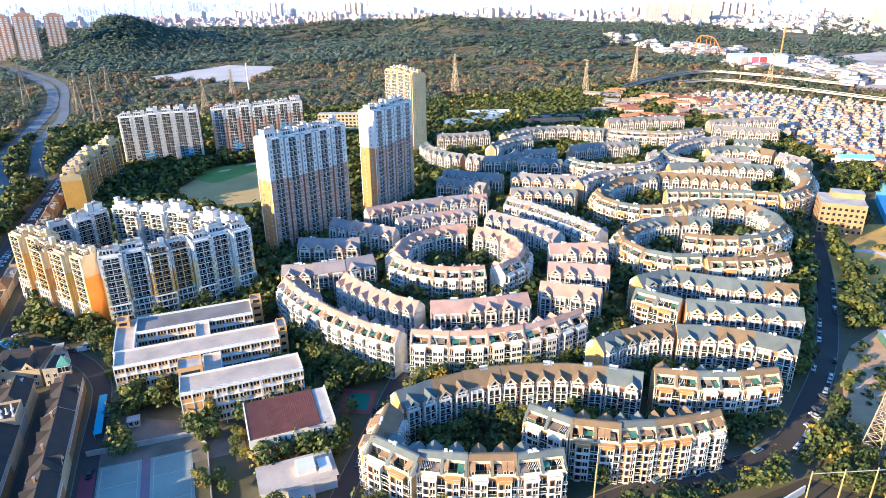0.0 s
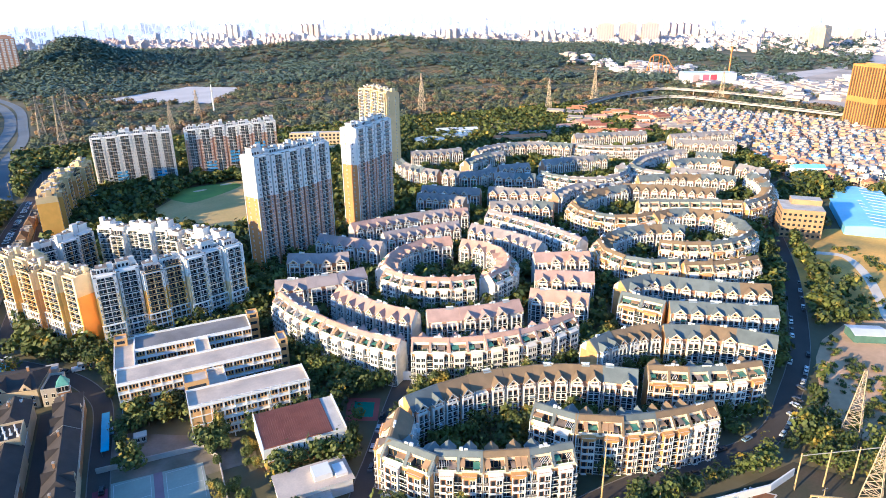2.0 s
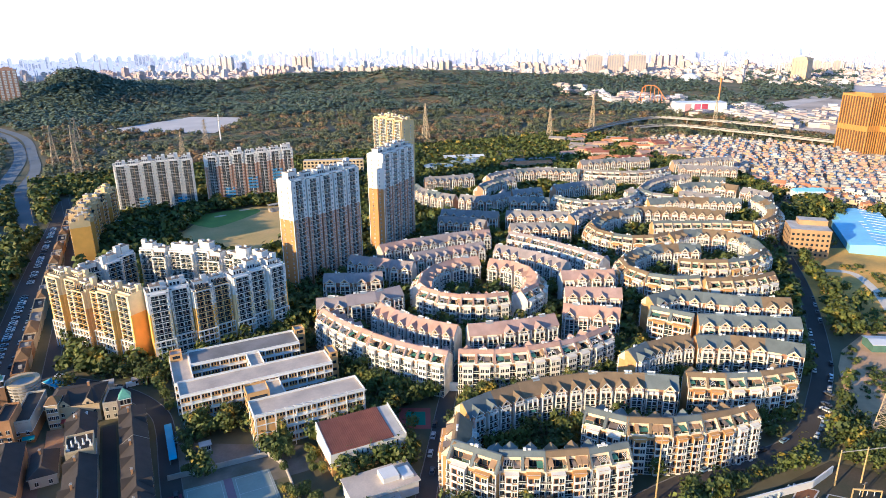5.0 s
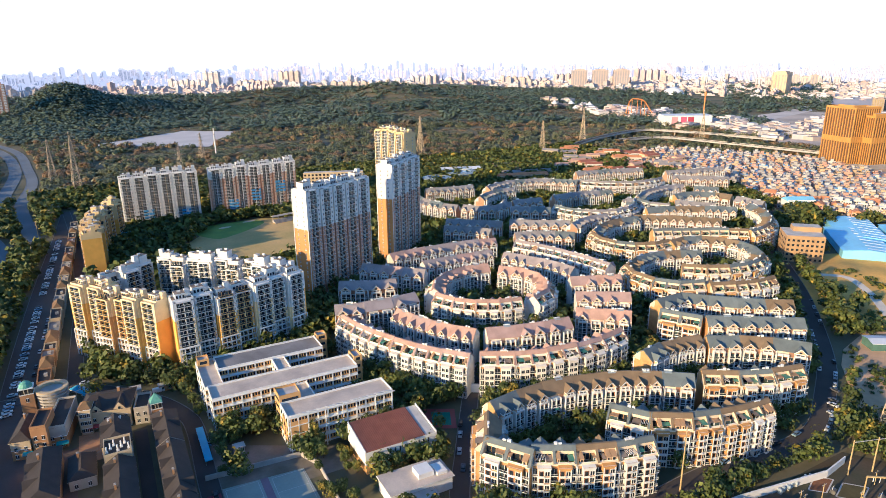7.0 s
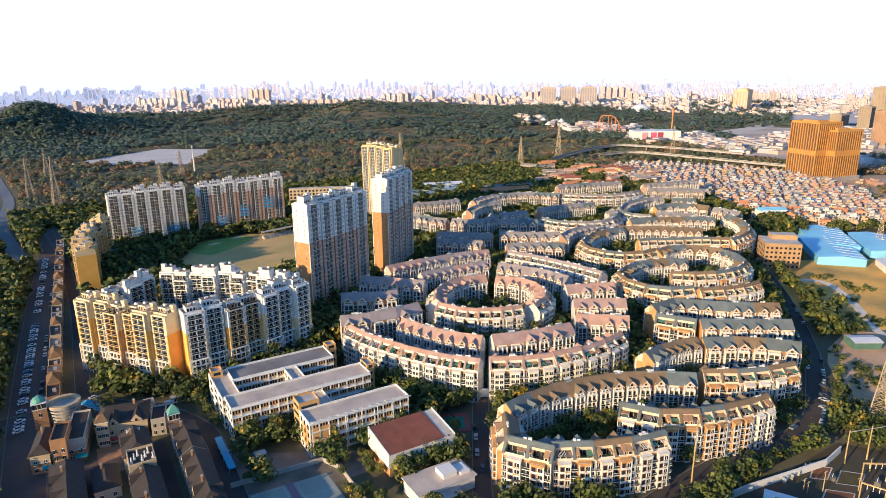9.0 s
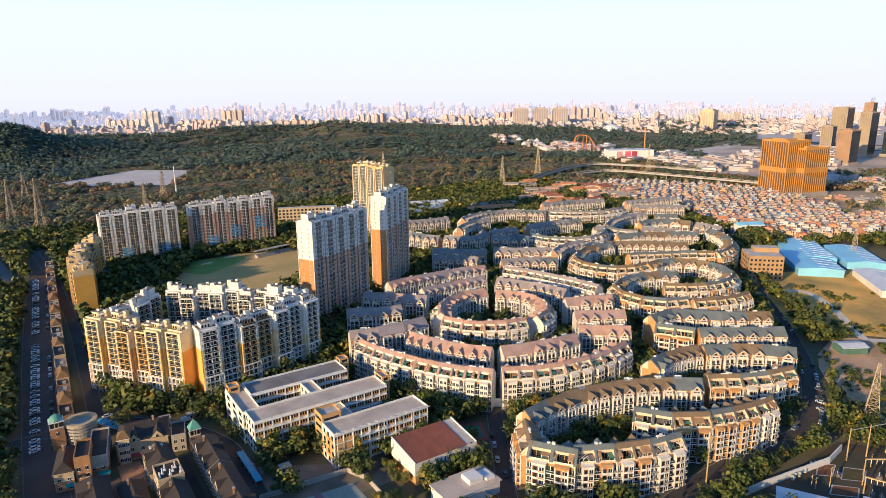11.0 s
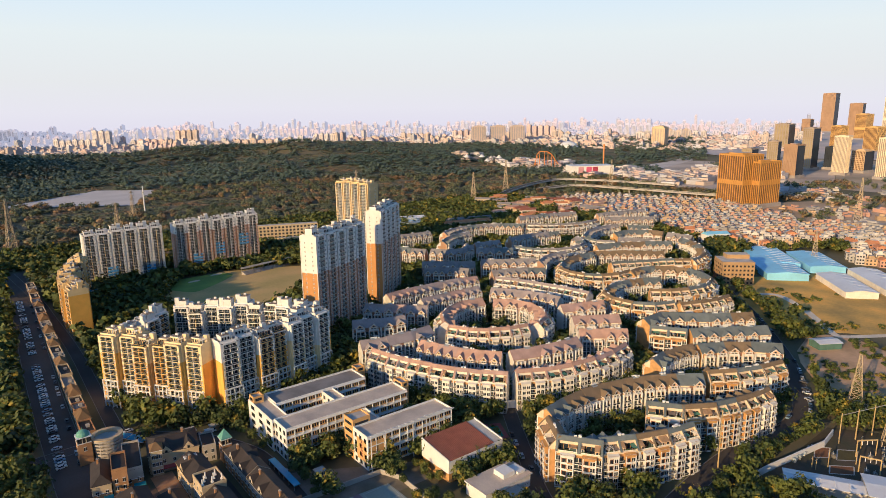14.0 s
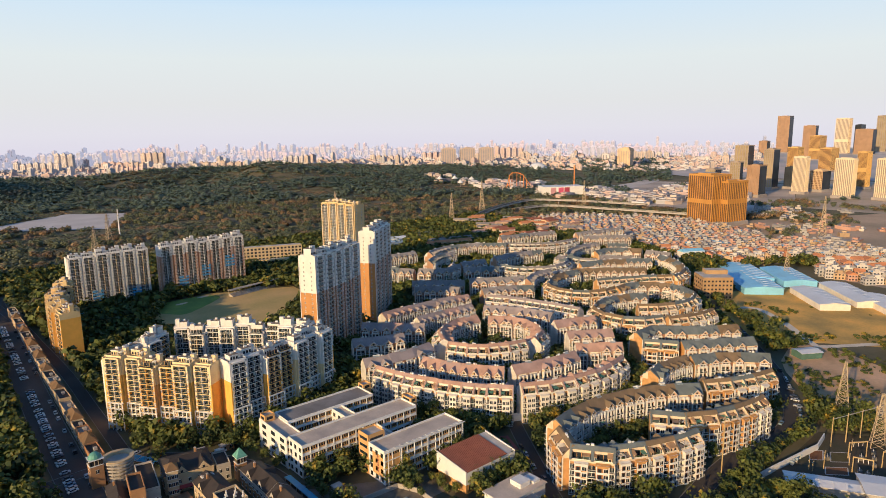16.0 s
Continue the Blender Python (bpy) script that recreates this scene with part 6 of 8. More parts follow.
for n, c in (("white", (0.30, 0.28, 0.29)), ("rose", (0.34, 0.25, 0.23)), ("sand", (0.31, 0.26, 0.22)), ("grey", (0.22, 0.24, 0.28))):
    m = mat("horizon_city_glow_" + n, c, 0.9, 0.12, 0.01, 0.1, island=0.3)
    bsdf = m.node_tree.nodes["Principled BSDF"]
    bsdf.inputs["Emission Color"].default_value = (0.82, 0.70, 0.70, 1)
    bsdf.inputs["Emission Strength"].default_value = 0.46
    haze_glow_mats.append(m)
joined_boxes("backdrop_city", [r for r in rows if math.hypot(r[0], r[1]) >= 3300], haze_glow_mats, "city skyline on the horizon, glowing faintly as haze", "city")
rows = []
for i in range(520):
    x, y = sector(950, 1750, 38, 66)
    if not (x > 960 and y > 420) or (x > 1130 and y > 830):
        continue
    rows.append((x, y, rnd.uniform(20, 60), rnd.uniform(14, 30), rnd.uniform(6, 13), rnd.uniform(0, 1.5), rnd.randrange(4)))
joined_boxes("far_depot_sheds", rows, city_mats, "low pale depot sheds and roofs", "sheds")

rows = []
for i in range(150):   # yards beyond the village
    x, y = rnd.uniform(720, 1120), rnd.uniform(190, 520)
    if noise.noise((x * 0.01, y * 0.01, 7.0)) > -0.05:
        rows.append((x, y, rnd.uniform(8, 30), rnd.uniform(6, 14), rnd.uniform(3, 7), rnd.uniform(0, 1.5), rnd.randrange(4)))
joined_boxes("yard_sheds", rows, village_walls, "low sheds and huts on sandy yards", "sheds")


def far_tower(x, y, w, d, h, turn, wall, band, label, ribs=6, crown=6):
    """A distant high-rise: ribbed facades, stepped crown."""
    ob = thing("high_rise", at(x, y, 0, turn), label, "high-rise", "far high-rise towers")
    s = Shape()
    s.box(-w / 2, w / 2, -d / 2, d / 2, 0, h, wall, flat_roof)
    put("body", s.mesh("body"), ob)
    for i in range(ribs):
        s = Shape()
        u = -w / 2 + w * (i + 0.22) / ribs
        for f in range(int(h / 3.6) - 1):
            s.box(u, u + w * 0.56 / ribs, -d / 2 - 0.25, -d / 2, 3 + f * 3.6, 5.5 + f * 3.6, band)
        put("window_strip", s.mesh("window_strip"), ob)["kind"] = "stuff"
        s = Shape()
        v = -d / 2 + d * (i + 0.22) / ribs
        for f in range(int(h / 3.6) - 1):
            s.box(-w / 2 - 0.25, -w / 2, v, v + d * 0.56 / ribs, 3 + f * 3.6, 5.5 + f * 3.6, band)
        put("window_strip", s.mesh("window_strip"), ob)["kind"] = "stuff"
    s = Shape()
    s.box(-w * 0.35, w * 0.35, -d * 0.35, d * 0.35, h, h + crown, wall, flat_roof)
    s.box(-w * 0.15, w * 0.2, -d * 0.2, d * 0.2, h + crown, h + crown * 1.6, wall)
    put("crown", s.mesh("crown"), ob)
    return ob


gold = mat("golden_tower_tiles", (0.55, 0.285, 0.06), 0.6, 0.15, 0.05, 0.5)
gold_band = mat("brown_glass_band", (0.17, 0.09, 0.045), 0.3, 0.3, 0.05, 0.5)
pale_band = mat("pale_glass_band", (0.40, 0.36, 0.34), 0.3, 0.3, 0.05, 0.5)
dark_tower = mat("dark_tower_glass", (0.05, 0.06, 0.08), 0.2, 0.3, 0.05, 0.5)
grey_tower = mat("grey_brown_tower_tiles", (0.36, 0.30, 0.25), 0.7, 0.15, 0.05, 0.5)
sand_tower = mat("sand_tower_tiles", (0.70, 0.52, 0.32), 0.7, 0.15, 0.05, 0.5)


def office_tower(x, y, w, d, h, turn, style, label):
    """A far office tower: a glazed or tiled body with fins, floor bands or a lattice, a parapet and a plant room."""
    front, side, fin, ribs, bands, across = OFFICE[style]
    ob = thing("office_tower", at(x, y, 0, turn), label, "office tower", "far high-rise towers")
    s = Shape()
    s.box(-w / 2, w / 2, -d / 2, d / 2, 0, h, side, flat_roof)
    s.box(-w / 2 + 0.3, w / 2 - 0.3, -d / 2 - 0.3, -d / 2, 0, h - 0.5, front)
    put("body", s.mesh("body"), ob)
    s = Shape()
    for i in range(ribs + 1):
        u, t = -w / 2 + w * i / ribs, w * 0.17 / ribs
        s.box(u - t, u + t, -d / 2 - 0.9, -d / 2 - 0.3, 2, h - 1, fin)
        v, t = -d / 2 + d * i / ribs, d * 0.15 / ribs
        if across:
            s.box(w / 2, w / 2 + 0.6, v - t, v + t, 2, h - 1, fin)
            s.box(-w / 2 - 0.6, -w / 2, v - t, v + t, 2, h - 1, fin)
    put("fin_screen", s.mesh("fin_screen"), ob)["kind"] = "stuff"
    s = Shape()
    for f in range(1, int(h / bands)):
        s.box(-w / 2, w / 2, -d / 2 - 0.6, -d / 2 - 0.3, f * bands, f * bands + bands * 0.22, fin)
        if across:
            s.box(w / 2, w / 2 + 0.3, -d / 2, d / 2, f * bands, f * bands + bands * 0.2, fin)
            s.box(-w / 2 - 0.3, -w / 2, -d / 2, d / 2, f * bands, f * bands + bands * 0.2, fin)
    put("banding", s.mesh("banding"), ob)["kind"] = "stuff"
    s = Shape()
    for a, b, c, e in ((-w / 2 - 0.6, w / 2 + 0.6, -d / 2 - 0.9, -d / 2 + 0.4), (-w / 2 - 0.6, w / 2 + 0.6, d / 2 - 0.4, d / 2 + 0.6), (-w / 2 - 0.6, -w / 2 + 0.4, -d / 2 + 0.4, d / 2 - 0.4), (w / 2 - 0.4, w / 2 + 0.6, -d / 2 + 0.4, d / 2 - 0.4)):
        s.box(a, b, c, e, h - 1, h + 1.6, fin)
    put("parapet", s.mesh("parapet"), ob)
    s = Shape()
    s.box(-w * 0.28, w * 0.2, -d * 0.25, d * 0.3, h, h + 3.2, fin, flat_roof)
    put("plant_room", s.mesh("plant_room"), ob)
    s = Shape()
    s.box(-w / 2 - 3, w / 2 + 3, -d / 2 - 4, d / 2 + 3, 0, 5.5, pale_band, flat_roof)
    put("podium", s.mesh("podium"), ob)
    return ob


brown_tower = mat("brown_stone_tower_cladding", (0.40, 0.26, 0.16), 0.7, 0.2, 0.05, 0.5)
white_tower = mat("ivory_tower_cladding", (0.82, 0.70, 0.50), 0.7, 0.12, 0.05, 0.5)
gold_fin = mat("gold_fin_cladding", (0.70, 0.45, 0.15), 0.6, 0.15, 0.05, 0.5)
# bronze tone stands for the sun's reflection in the glass
curtain = mat("sun_bronzed_curtain_wall", (0.42, 0.34, 0.19), 0.25, 0.35, 0.04, 0.5)
shade_side = mat("blue_black_shade_side", (0.035, 0.05, 0.075), 0.25, 0.3, 0.05, 0.5)
# side materials are darker than fronts, painting in the shaded faces
OFFICE = {"brown": (brown_tower, shade_side, brown_tower, 9, 4.0, False), "white": (grey_tower, brown_tower, white_tower, 10, 60.0, True), "rib": (gold_band, shade_side, gold_fin, 11, 40.0, True),
          "glass": (curtain, shade_side, grey_tower, 5, 4.0, False), "dark": (dark_tower, shade_side, dark_tower, 6, 4.0, False), "lattice": (gold_band, dark_tower, sand_tower, 9, 4.0, False),
          "gold": (gold_band, gold_band, gold, 11, 33.0, True)}
LOOK = {"brown": "brown stone-clad office tower, sides darkened as shade", "white": "ivory office tower with close vertical fins", "rib": "office tower with gold fins over dark glass", "glass": "glass office tower, front bronzed as sun reflection, sides darkened as shade",
        "dark": "dark blue-black glass office block", "lattice": "low office block with a pale lattice facade"}
office_tower(805, 500, 40, 44, 76, -0.2, "gold", "broad golden-brown office tower with ribbed facade")
office_tower(822, 478, 44, 34, 66, -0.2, "gold", "golden-brown office wing with ribbed facade")
for x, y, w, d, h, turn, style in ((1240, 618, 32, 36, 66, -1.65, "brown"), (1355, 573, 33, 17, 80, -1.71, "white"), (1322, 475, 43, 17, 80, -1.78, "white"), (1333, 402, 45, 24, 81, -1.82, "white"), (1440, 563, 33, 43, 47, -1.73, "lattice"),
                                   (1496, 781, 31, 20, 57, -1.63, "glass"), (1570, 879, 32, 42, 31, -1.6, "glass"), (1427, 667, 27, 35, 93, -1.67, "glass"), (1475, 632, 30, 50, 50, -1.67, "dark"), (1565, 515, 26, 23, 85, -1.79, "rib")):
    office_tower(x, y, w * 0.84, d * 0.8, h, turn, style, LOOK[style])
for x, y, w, d, h, turn, style in ((2070, 1025, 54, 49, 81, -1.64, "glass"), (2110, 776, 43, 55, 74, -1.74, "rib"), (2221, 918, 40, 49, 72, -1.70, "rib"), (2815, 1061, 49, 63, 100, -1.73, "rib"), (3463, 1455, 74, 49, 191, -1.69, "brown"),
                                   (3062, 1182, 65, 29, 141, -1.72, "brown"), (3446, 1172, 76, 34, 173, -1.77, "white"), (3545, 1130, 34, 50, 142, -1.77, "dark"), (3397, 1059, 94, 42, 121, -1.79, "brown"), (3783, 1088, 63, 73, 186, -1.81, "glass"), (3089, 1395, 46, 38, 71, -1.67, "brown")):
    office_tower(x, y, w * 0.84, d * 0.8, h, turn, style, LOOK[style])
SAND = "sand-coloured far high-rise with vertical window strips"
far_tower(1980, 1430, 47, 38, 64, 0.3, sand_tower, pale_band, SAND, 4, 5)
far_tower(2033, 1472, 62, 40, 66, 0.2, sand_tower, pale_band, "cream far high-rise above the wood", 6, 3)
for x, y, h in ((-353, 1713, 91), (-297, 1662, 94), (-262, 1808, 87)):
    far_tower(x, y, 40, 26, h, 0.1, tower_tan, tower_pale, "tan and white far apartment tower", 4, 4)
for i in range(3):
    far_tower(1690 + i * 75, 2130 - i * 40, 60, 30, 66, -0.5, city_mats[2], far_glass, SAND, 6, 3)

# glowing band: haze over the far plain, then low sky, open towards the sun
def backdrop():
    n, r = 96, 4700
    levels = [-60, 40, 110, 190, 300, 450, 700, 900, 1020, 1200]
    span = [radians(-35 + 195 * i / (n - 1)) for i in range(n)]
    v = [(-83 + r * math.cos(a), r * math.sin(a), z) for z in levels for a in span]
    f = [(k * n + i, (k + 1) * n + i, (k + 1) * n + i + 1, k * n + i + 1) for k in range(len(levels) - 1) for i in range(n - 1)]
    me = bpy.data.meshes.new("backdrop")
    me.from_pydata(v, [], f)
    m = bpy.data.materials.new("low_evening_sky")
    m.use_nodes = True
    N, L = m.node_tree.nodes, m.node_tree.links
    N.remove(N["Principled BSDF"])
    geo, sep = N.new("ShaderNodeNewGeometry"), N.new("ShaderNodeSeparateXYZ")
    L.new(geo.outputs["Position"], sep.inputs[0])
    rng = N.new("ShaderNodeMapRange")
    rng.inputs["From Max"].default_value = 1200
    L.new(sep.outputs["Z"], rng.inputs["Value"])
    ramp = N.new("ShaderNodeValToRGB")
    stops = ((0.0, (0.95, 0.78, 0.72)), (0.12, (1.0, 0.84, 0.73)), (0.28, (1.0, 0.87, 0.70)), (0.52, (1.0, 0.92, 0.74)), (0.80, (0.86, 0.89, 0.82)), (1.0, (0.62, 0.80, 0.89)))
    for p, c in stops[1:-1]:
        ramp.color_ramp.elements.new(p)
    for e, (p, c) in zip(ramp.color_ramp.elements, stops):
        e.position, e.color = p, (*c, 1)
    L.new(rng.outputs["Result"], ramp.inputs["Fac"])
    em = N.new("ShaderNodeEmission")
    L.new(ramp.outputs["Color"], em.inputs["Color"])
    em.inputs["Strength"].default_value = 0.79
    fade = N.new("ShaderNodeMapRange")
    fade.inputs["From Min"].default_value, fade.inputs["From Max"].default_value = 1030, 1195
    L.new(sep.outputs["Z"], fade.inputs["Value"])
    mix, clear = N.new("ShaderNodeMixShader"), N.new("ShaderNodeBsdfTransparent")
    L.new(fade.outputs["Result"], mix.inputs["Fac"])
    L.new(em.outputs[0], mix.inputs[1])
    L.new(clear.outputs[0], mix.inputs[2])
    L.new(mix.outputs[0], N["Material Output"].inputs["Surface"])
    me.materials.append(m)
    tagged(new("backdrop", me), "pale hazy evening sky low over the horizon", "sky", kind="structure")


backdrop()


# ---- trees ----
def crown_cards(n, rx, rz, z0, size, seed, lobes=6, up=0.3):
    """Leaf clumps as small tilted blades spread over several uneven lobes; returns vertices and faces."""
    r = np.random.RandomState(seed)
    lob = np.c_[r.uniform(-0.5, 0.5, (lobes, 2)) * rx, r.uniform(-0.45, 0.5, lobes) * rz]
    rad = r.uniform(0.45, 0.75, lobes)
    V = []
    for i in range(n):
        k = r.randint(lobes)
        d = r.normal(size=3)
        d /= np.linalg.norm(d)
        c = lob[k] + d * (rx * rad[k], rx * rad[k], rz * rad[k]) * r.uniform(0.75, 1.05)
        c[2] += z0
        nrm = d + r.normal(size=3) * 0.4 + (0, 0, up)
        nrm /= np.linalg.norm(nrm)
        u = np.cross(nrm, r.normal(size=3))
        u /= np.linalg.norm(u)
        w = np.cross(nrm, u)
        s = size * r.uniform(0.6, 1.3)
        V += [c + u * s, c + w * s * 0.8 + nrm * s * 0.2, c - u * s, c - w * s * 0.8 + nrm * s * 0.15]
    F = [(4 * i, 4 * i + 1, 4 * i + 2, 4 * i + 3) for i in range(n)]
    return np.array(V), F


def crown_mesh(seed, tall):
    v, f = crown_cards(620, 3.5, 2.9 * tall, 2.0 + 2.9 * tall, 0.5, seed, 9)
    me = bpy.data.meshes.new("crown")
    me.from_pydata(v.tolist(), [], f)
    me.materials.append(leaf_near)
    return me


def trunk_mesh(seed, tall):
    r = random.Random(seed)
    s = Shape()
    top = 2.6 * tall + 0.6
    s.tube((0, 0, -0.2), (0.1, 0.05, top), 0.24, 0.15, 7, bark)
    for k in range(5):
        a = k * 1.256 + r.uniform(-0.3, 0.3)
        s.tube((0.08, 0.04, top - 0.5), (1.6 * math.cos(a), 1.6 * math.sin(a), top + 1.7 * tall), 0.1, 0.035, 5, bark)
    return s.mesh("trunk")


TREES = [(trunk_mesh(k, t), crown_mesh(k + 3, t)) for k, t in ((1, 0.85), (2, 1.0), (3, 1.2), (4, 0.95), (5, 1.45))]

# where buildings and roads stand
block_pts = []
for x0, y0, x1, y1, sag, side, tone in LINES:
    place, length, _ = arc_line(x0, y0, x1, y1, sag)
    for i in range(int(length / 3) + 2):
        (px, py), _a = place(min(1, i / (int(length / 3) + 1)))
        block_pts.append((px, py, 8.6 if tone == "x" else 6.4))
block_pts = np.array(block_pts)
road_pts = np.array([(x, y, h + 2.8) for line, h in ROADS for k in range(len(line) - 1) for x, y in
                     (np.array(line[k][:2]) + (np.array(line[k + 1][:2]) - np.array(line[k][:2])) * t for t in np.linspace(0, 1, 9))])
OPEN = [[(-55, 144.5), (2.8, 144.5), (2.8, 210.9), (-55, 210.9)], [(-12.6, 481.4), (30.7, 452.5), (74, 486.2), (122.1, 539.1), (126.9, 577.6), (54.8, 606.5), (16.2, 601.7), (-22.2, 539.1)],
        [(382, 235.9), (410.9, 274.4), (459, 252.3), (536, 144.5), (439.8, 106), (343.5, 125.2), (309.8, 165.7)], [(214.5, 113.7), (249.2, 134.9), (271.3, 123.3), (256.9, 91.5), (220.3, 84.8)],
        [(206, 112), (204, 124), (228, 145), (244, 158), (262, 168), (296, 176), (330, 170), (330, 120), (260, 80), (206, 80)], [(292, 176), (312, 200), (334, 222), (346, 248), (400, 275), (430, 100), (345, 120)], [(104.8, 111.8), (168.3, 115.6), (194.3, 81.9), (170.2, 38.6), (102.9, 48.2)], VILLAGE, VILLAGE_EAST,
        [(-89.6, 1261), (85.6, 1405.4), (179.9, 1333.2), (93.2, 1140.7)], [(815.1, 500.6), (1103.9, 346.6), (1075, 192.6), (747.8, 240.7), (709.2, 337)],
        [(921, 770.1), (1440.8, 1010.7), (1585.1, 673.9), (1103.9, 481.4), (921, 539.1)], [(-110.8, 144.5), (-55, 144.5), (-55, 281.2), (-110.8, 317.7)], [(36.0, 207.5), (47.5, 201.5), (54.0, 215.5), (42.0, 222.0)],
        [(776.6, 452.5), (911.4, 452.5), (911.4, 558.4), (776.6, 558.4)], [(382, 173.4), (536, 125.2), (574.5, 288.9), (449.4, 327.4), (382, 240.7)]]


OPEN.append([(112, 123), (152, 119), (180, 119), (214, 137), (208, 146), (178, 132), (151, 130), (112, 133)])


def free(x, y, extra=0.0):
    for pts in (block_pts, road_pts):
        if ((pts[:, 0] - x) ** 2 + (pts[:, 1] - y) ** 2 < (pts[:, 2] + extra) ** 2).any():
            return False
    return not any(inside(p, x, y) for p in OPEN)


EAST_WOOD = [(1250, 1060), (1644, 1377), (2286, 1883), (2548, 1598), (1509, 969)]
rnd = random.Random(11)
wood_spots, tree_spots = [], []
step = 5.8
for i in range(int(800 / step)):
    for j in range(int(760 / step)):
        x, y = -190 + (i + rnd.uniform(-0.4, 0.4)) * step, 60 + (j + rnd.uniform(-0.4, 0.4)) * step
        if y < 60 + abs(x) * 0.1 or (x > 300 and y < x * 0.42 - 30):
            continue
        if free(x, y):
            (tree_spots if y < 250 and -60 < x < 240 else wood_spots).append((x, y))
rnd.shuffle(tree_spots)
garden = [(-13.7, 208.6), (-12.5, 201.7), (-8.7, 208.6), (-1.6, 207.7), (-2.0, 201.3), (0.2, 204.4), (-2.6, 196.6), (-0.4, 193.9), (-15, 188.4), (-13.5, 183.7), (-9.2, 184.8), (-6.8, 179.2), (-41.2, 239.3), (-43.6, 229.3),
          (-42.5, 220.9), (-39.9, 216.5), (-45.5, 217), (-48.3, 275.1), (-47.1, 265.2), (-26, 244.5), (-34.2, 243.3), (-22.7, 241.2), (23.8, 187), (34.7, 189.5), (36, 196), (46.4, 222.4), (-30, 240), (-38, 243)]
near, rest = garden + tree_spots[:180], tree_spots[180:]
for k, (x, y) in enumerate(near):
    trunk, crown = TREES[k % 5]
    sc = rnd.uniform(0.8, 1.25) * (0.7 if k < len(garden) else 1.05)
    ob = thing("tree", at(x, y, 0, rnd.uniform(0, 6.28), sc, sc, sc), "leafy green tree with some yellowed leaves", "tree", "trees round the blocks")
    put("trunk", trunk, ob)
    put("crown", crown, ob)


def woods(name, spots, template, material, label, lo, hi):
    """Many trees as one piece of stuff, each turned and scaled."""
    v, f = template
    f = np.array(f)
    n, k = len(spots), len(v)
    r = np.random.RandomState(n)
    a, s = r.uniform(0, 6.28, n), r.uniform(lo, hi, n)
    P = np.array(spots)
    Z = height(P[:, 0], P[:, 1])
    ca, sa = np.cos(a)[:, None], np.sin(a)[:, None]
    X = (v[:, 0] * ca - v[:, 1] * sa) * s[:, None] + P[:, :1]
    Y = (v[:, 0] * sa + v[:, 1] * ca) * s[:, None] + P[:, 1:2]
    W = v[:, 2][None] * (s * r.uniform(0.8, 1.2, n))[:, None] + Z[:, None]
    V = np.stack([X, Y, W], -1).reshape(-1, 3).astype(np.float32)
    Fc = (f[None] + (np.arange(n) * k)[:, None, None]).reshape(-1)
    me = bpy.data.meshes.new(name)
    me.vertices.add(len(V))
    me.vertices.foreach_set("co", V.ravel())
    me.loops.add(len(Fc))
    me.loops.foreach_set("vertex_index", Fc.astype(np.int32))
    m = len(Fc) // 4
    me.polygons.add(m)
    me.polygons.foreach_set("loop_start", np.arange(0, 4 * m, 4, dtype=np.int32))
    me.materials.append(material)
    me.update()
    me.validate()
    return tagged(new(name, me), label, "trees", kind="stuff")


mid_spots = rest + [p for p in wood_spots if p[1] < 430]
for poly, n in (([(-90, 440), (-84, 420), (-89, 383), (-86, 350), (-82, 334), (-91, 337), (-91, 363)], 20), ([(-80, 330), (-68, 318), (-69, 308), (-80, 316)], 7), ([(-60, 314), (-47, 310), (-48, 297), (-60, 300)], 6), ([(-141, 445), (-130, 444), (-130, 316), (-138, 316)], 24), ([(352, 226), (340, 206), (318, 181), (297, 166), (280, 174), (294, 190), (318, 212)], 12)):
    xs, ys = [q[0] for q in poly], [q[1] for q in poly]   # verges round the ring of towers
    for k in range(n * 3):
        x, y = rnd.uniform(min(xs), max(xs)), rnd.uniform(min(ys), max(ys))
        if inside(poly, x, y) and ((road_pts[:, 0] - x) ** 2 + (road_pts[:, 1] - y) ** 2 > (road_pts[:, 2] + 0.5) ** 2).all():
            mid_spots.append((x, y))
back_spots = [p for p in wood_spots if p[1] >= 430]
close_spots = [p for p in mid_spots if math.hypot(p[0] + 60, p[1] + 20) < 330]
mid_spots = [p for p in mid_spots if math.hypot(p[0] + 60, p[1] + 20) >= 330]
for k in range(2):
    woods("estate_trees", close_spots[k::2], crown_cards(170, 3.5 + 0.3 * k, 3.2 + 0.5 * k, 4.2 + 0.5 * k, 0.62, 31 + k, 8), leaf_near, "dark green trees filling the courts and verges", 0.85, 1.45)
    woods("estate_trees", mid_spots[k::2], crown_cards(66, 3.5 + 0.3 * k, 3.2 + 0.5 * k, 4.2 + 0.5 * k, 1.05, 21 + k, 7), leaf_near, "dark green trees filling the courts and verges", 0.85, 1.45)
woods("estate_trees", back_spots, crown_cards(46, 3.6, 3.4, 4.4, 1.55, 24, 6), leaf_near, "dark green trees filling the courts and verges", 0.85, 1.45)
far_spots, scrub_spots = [], []
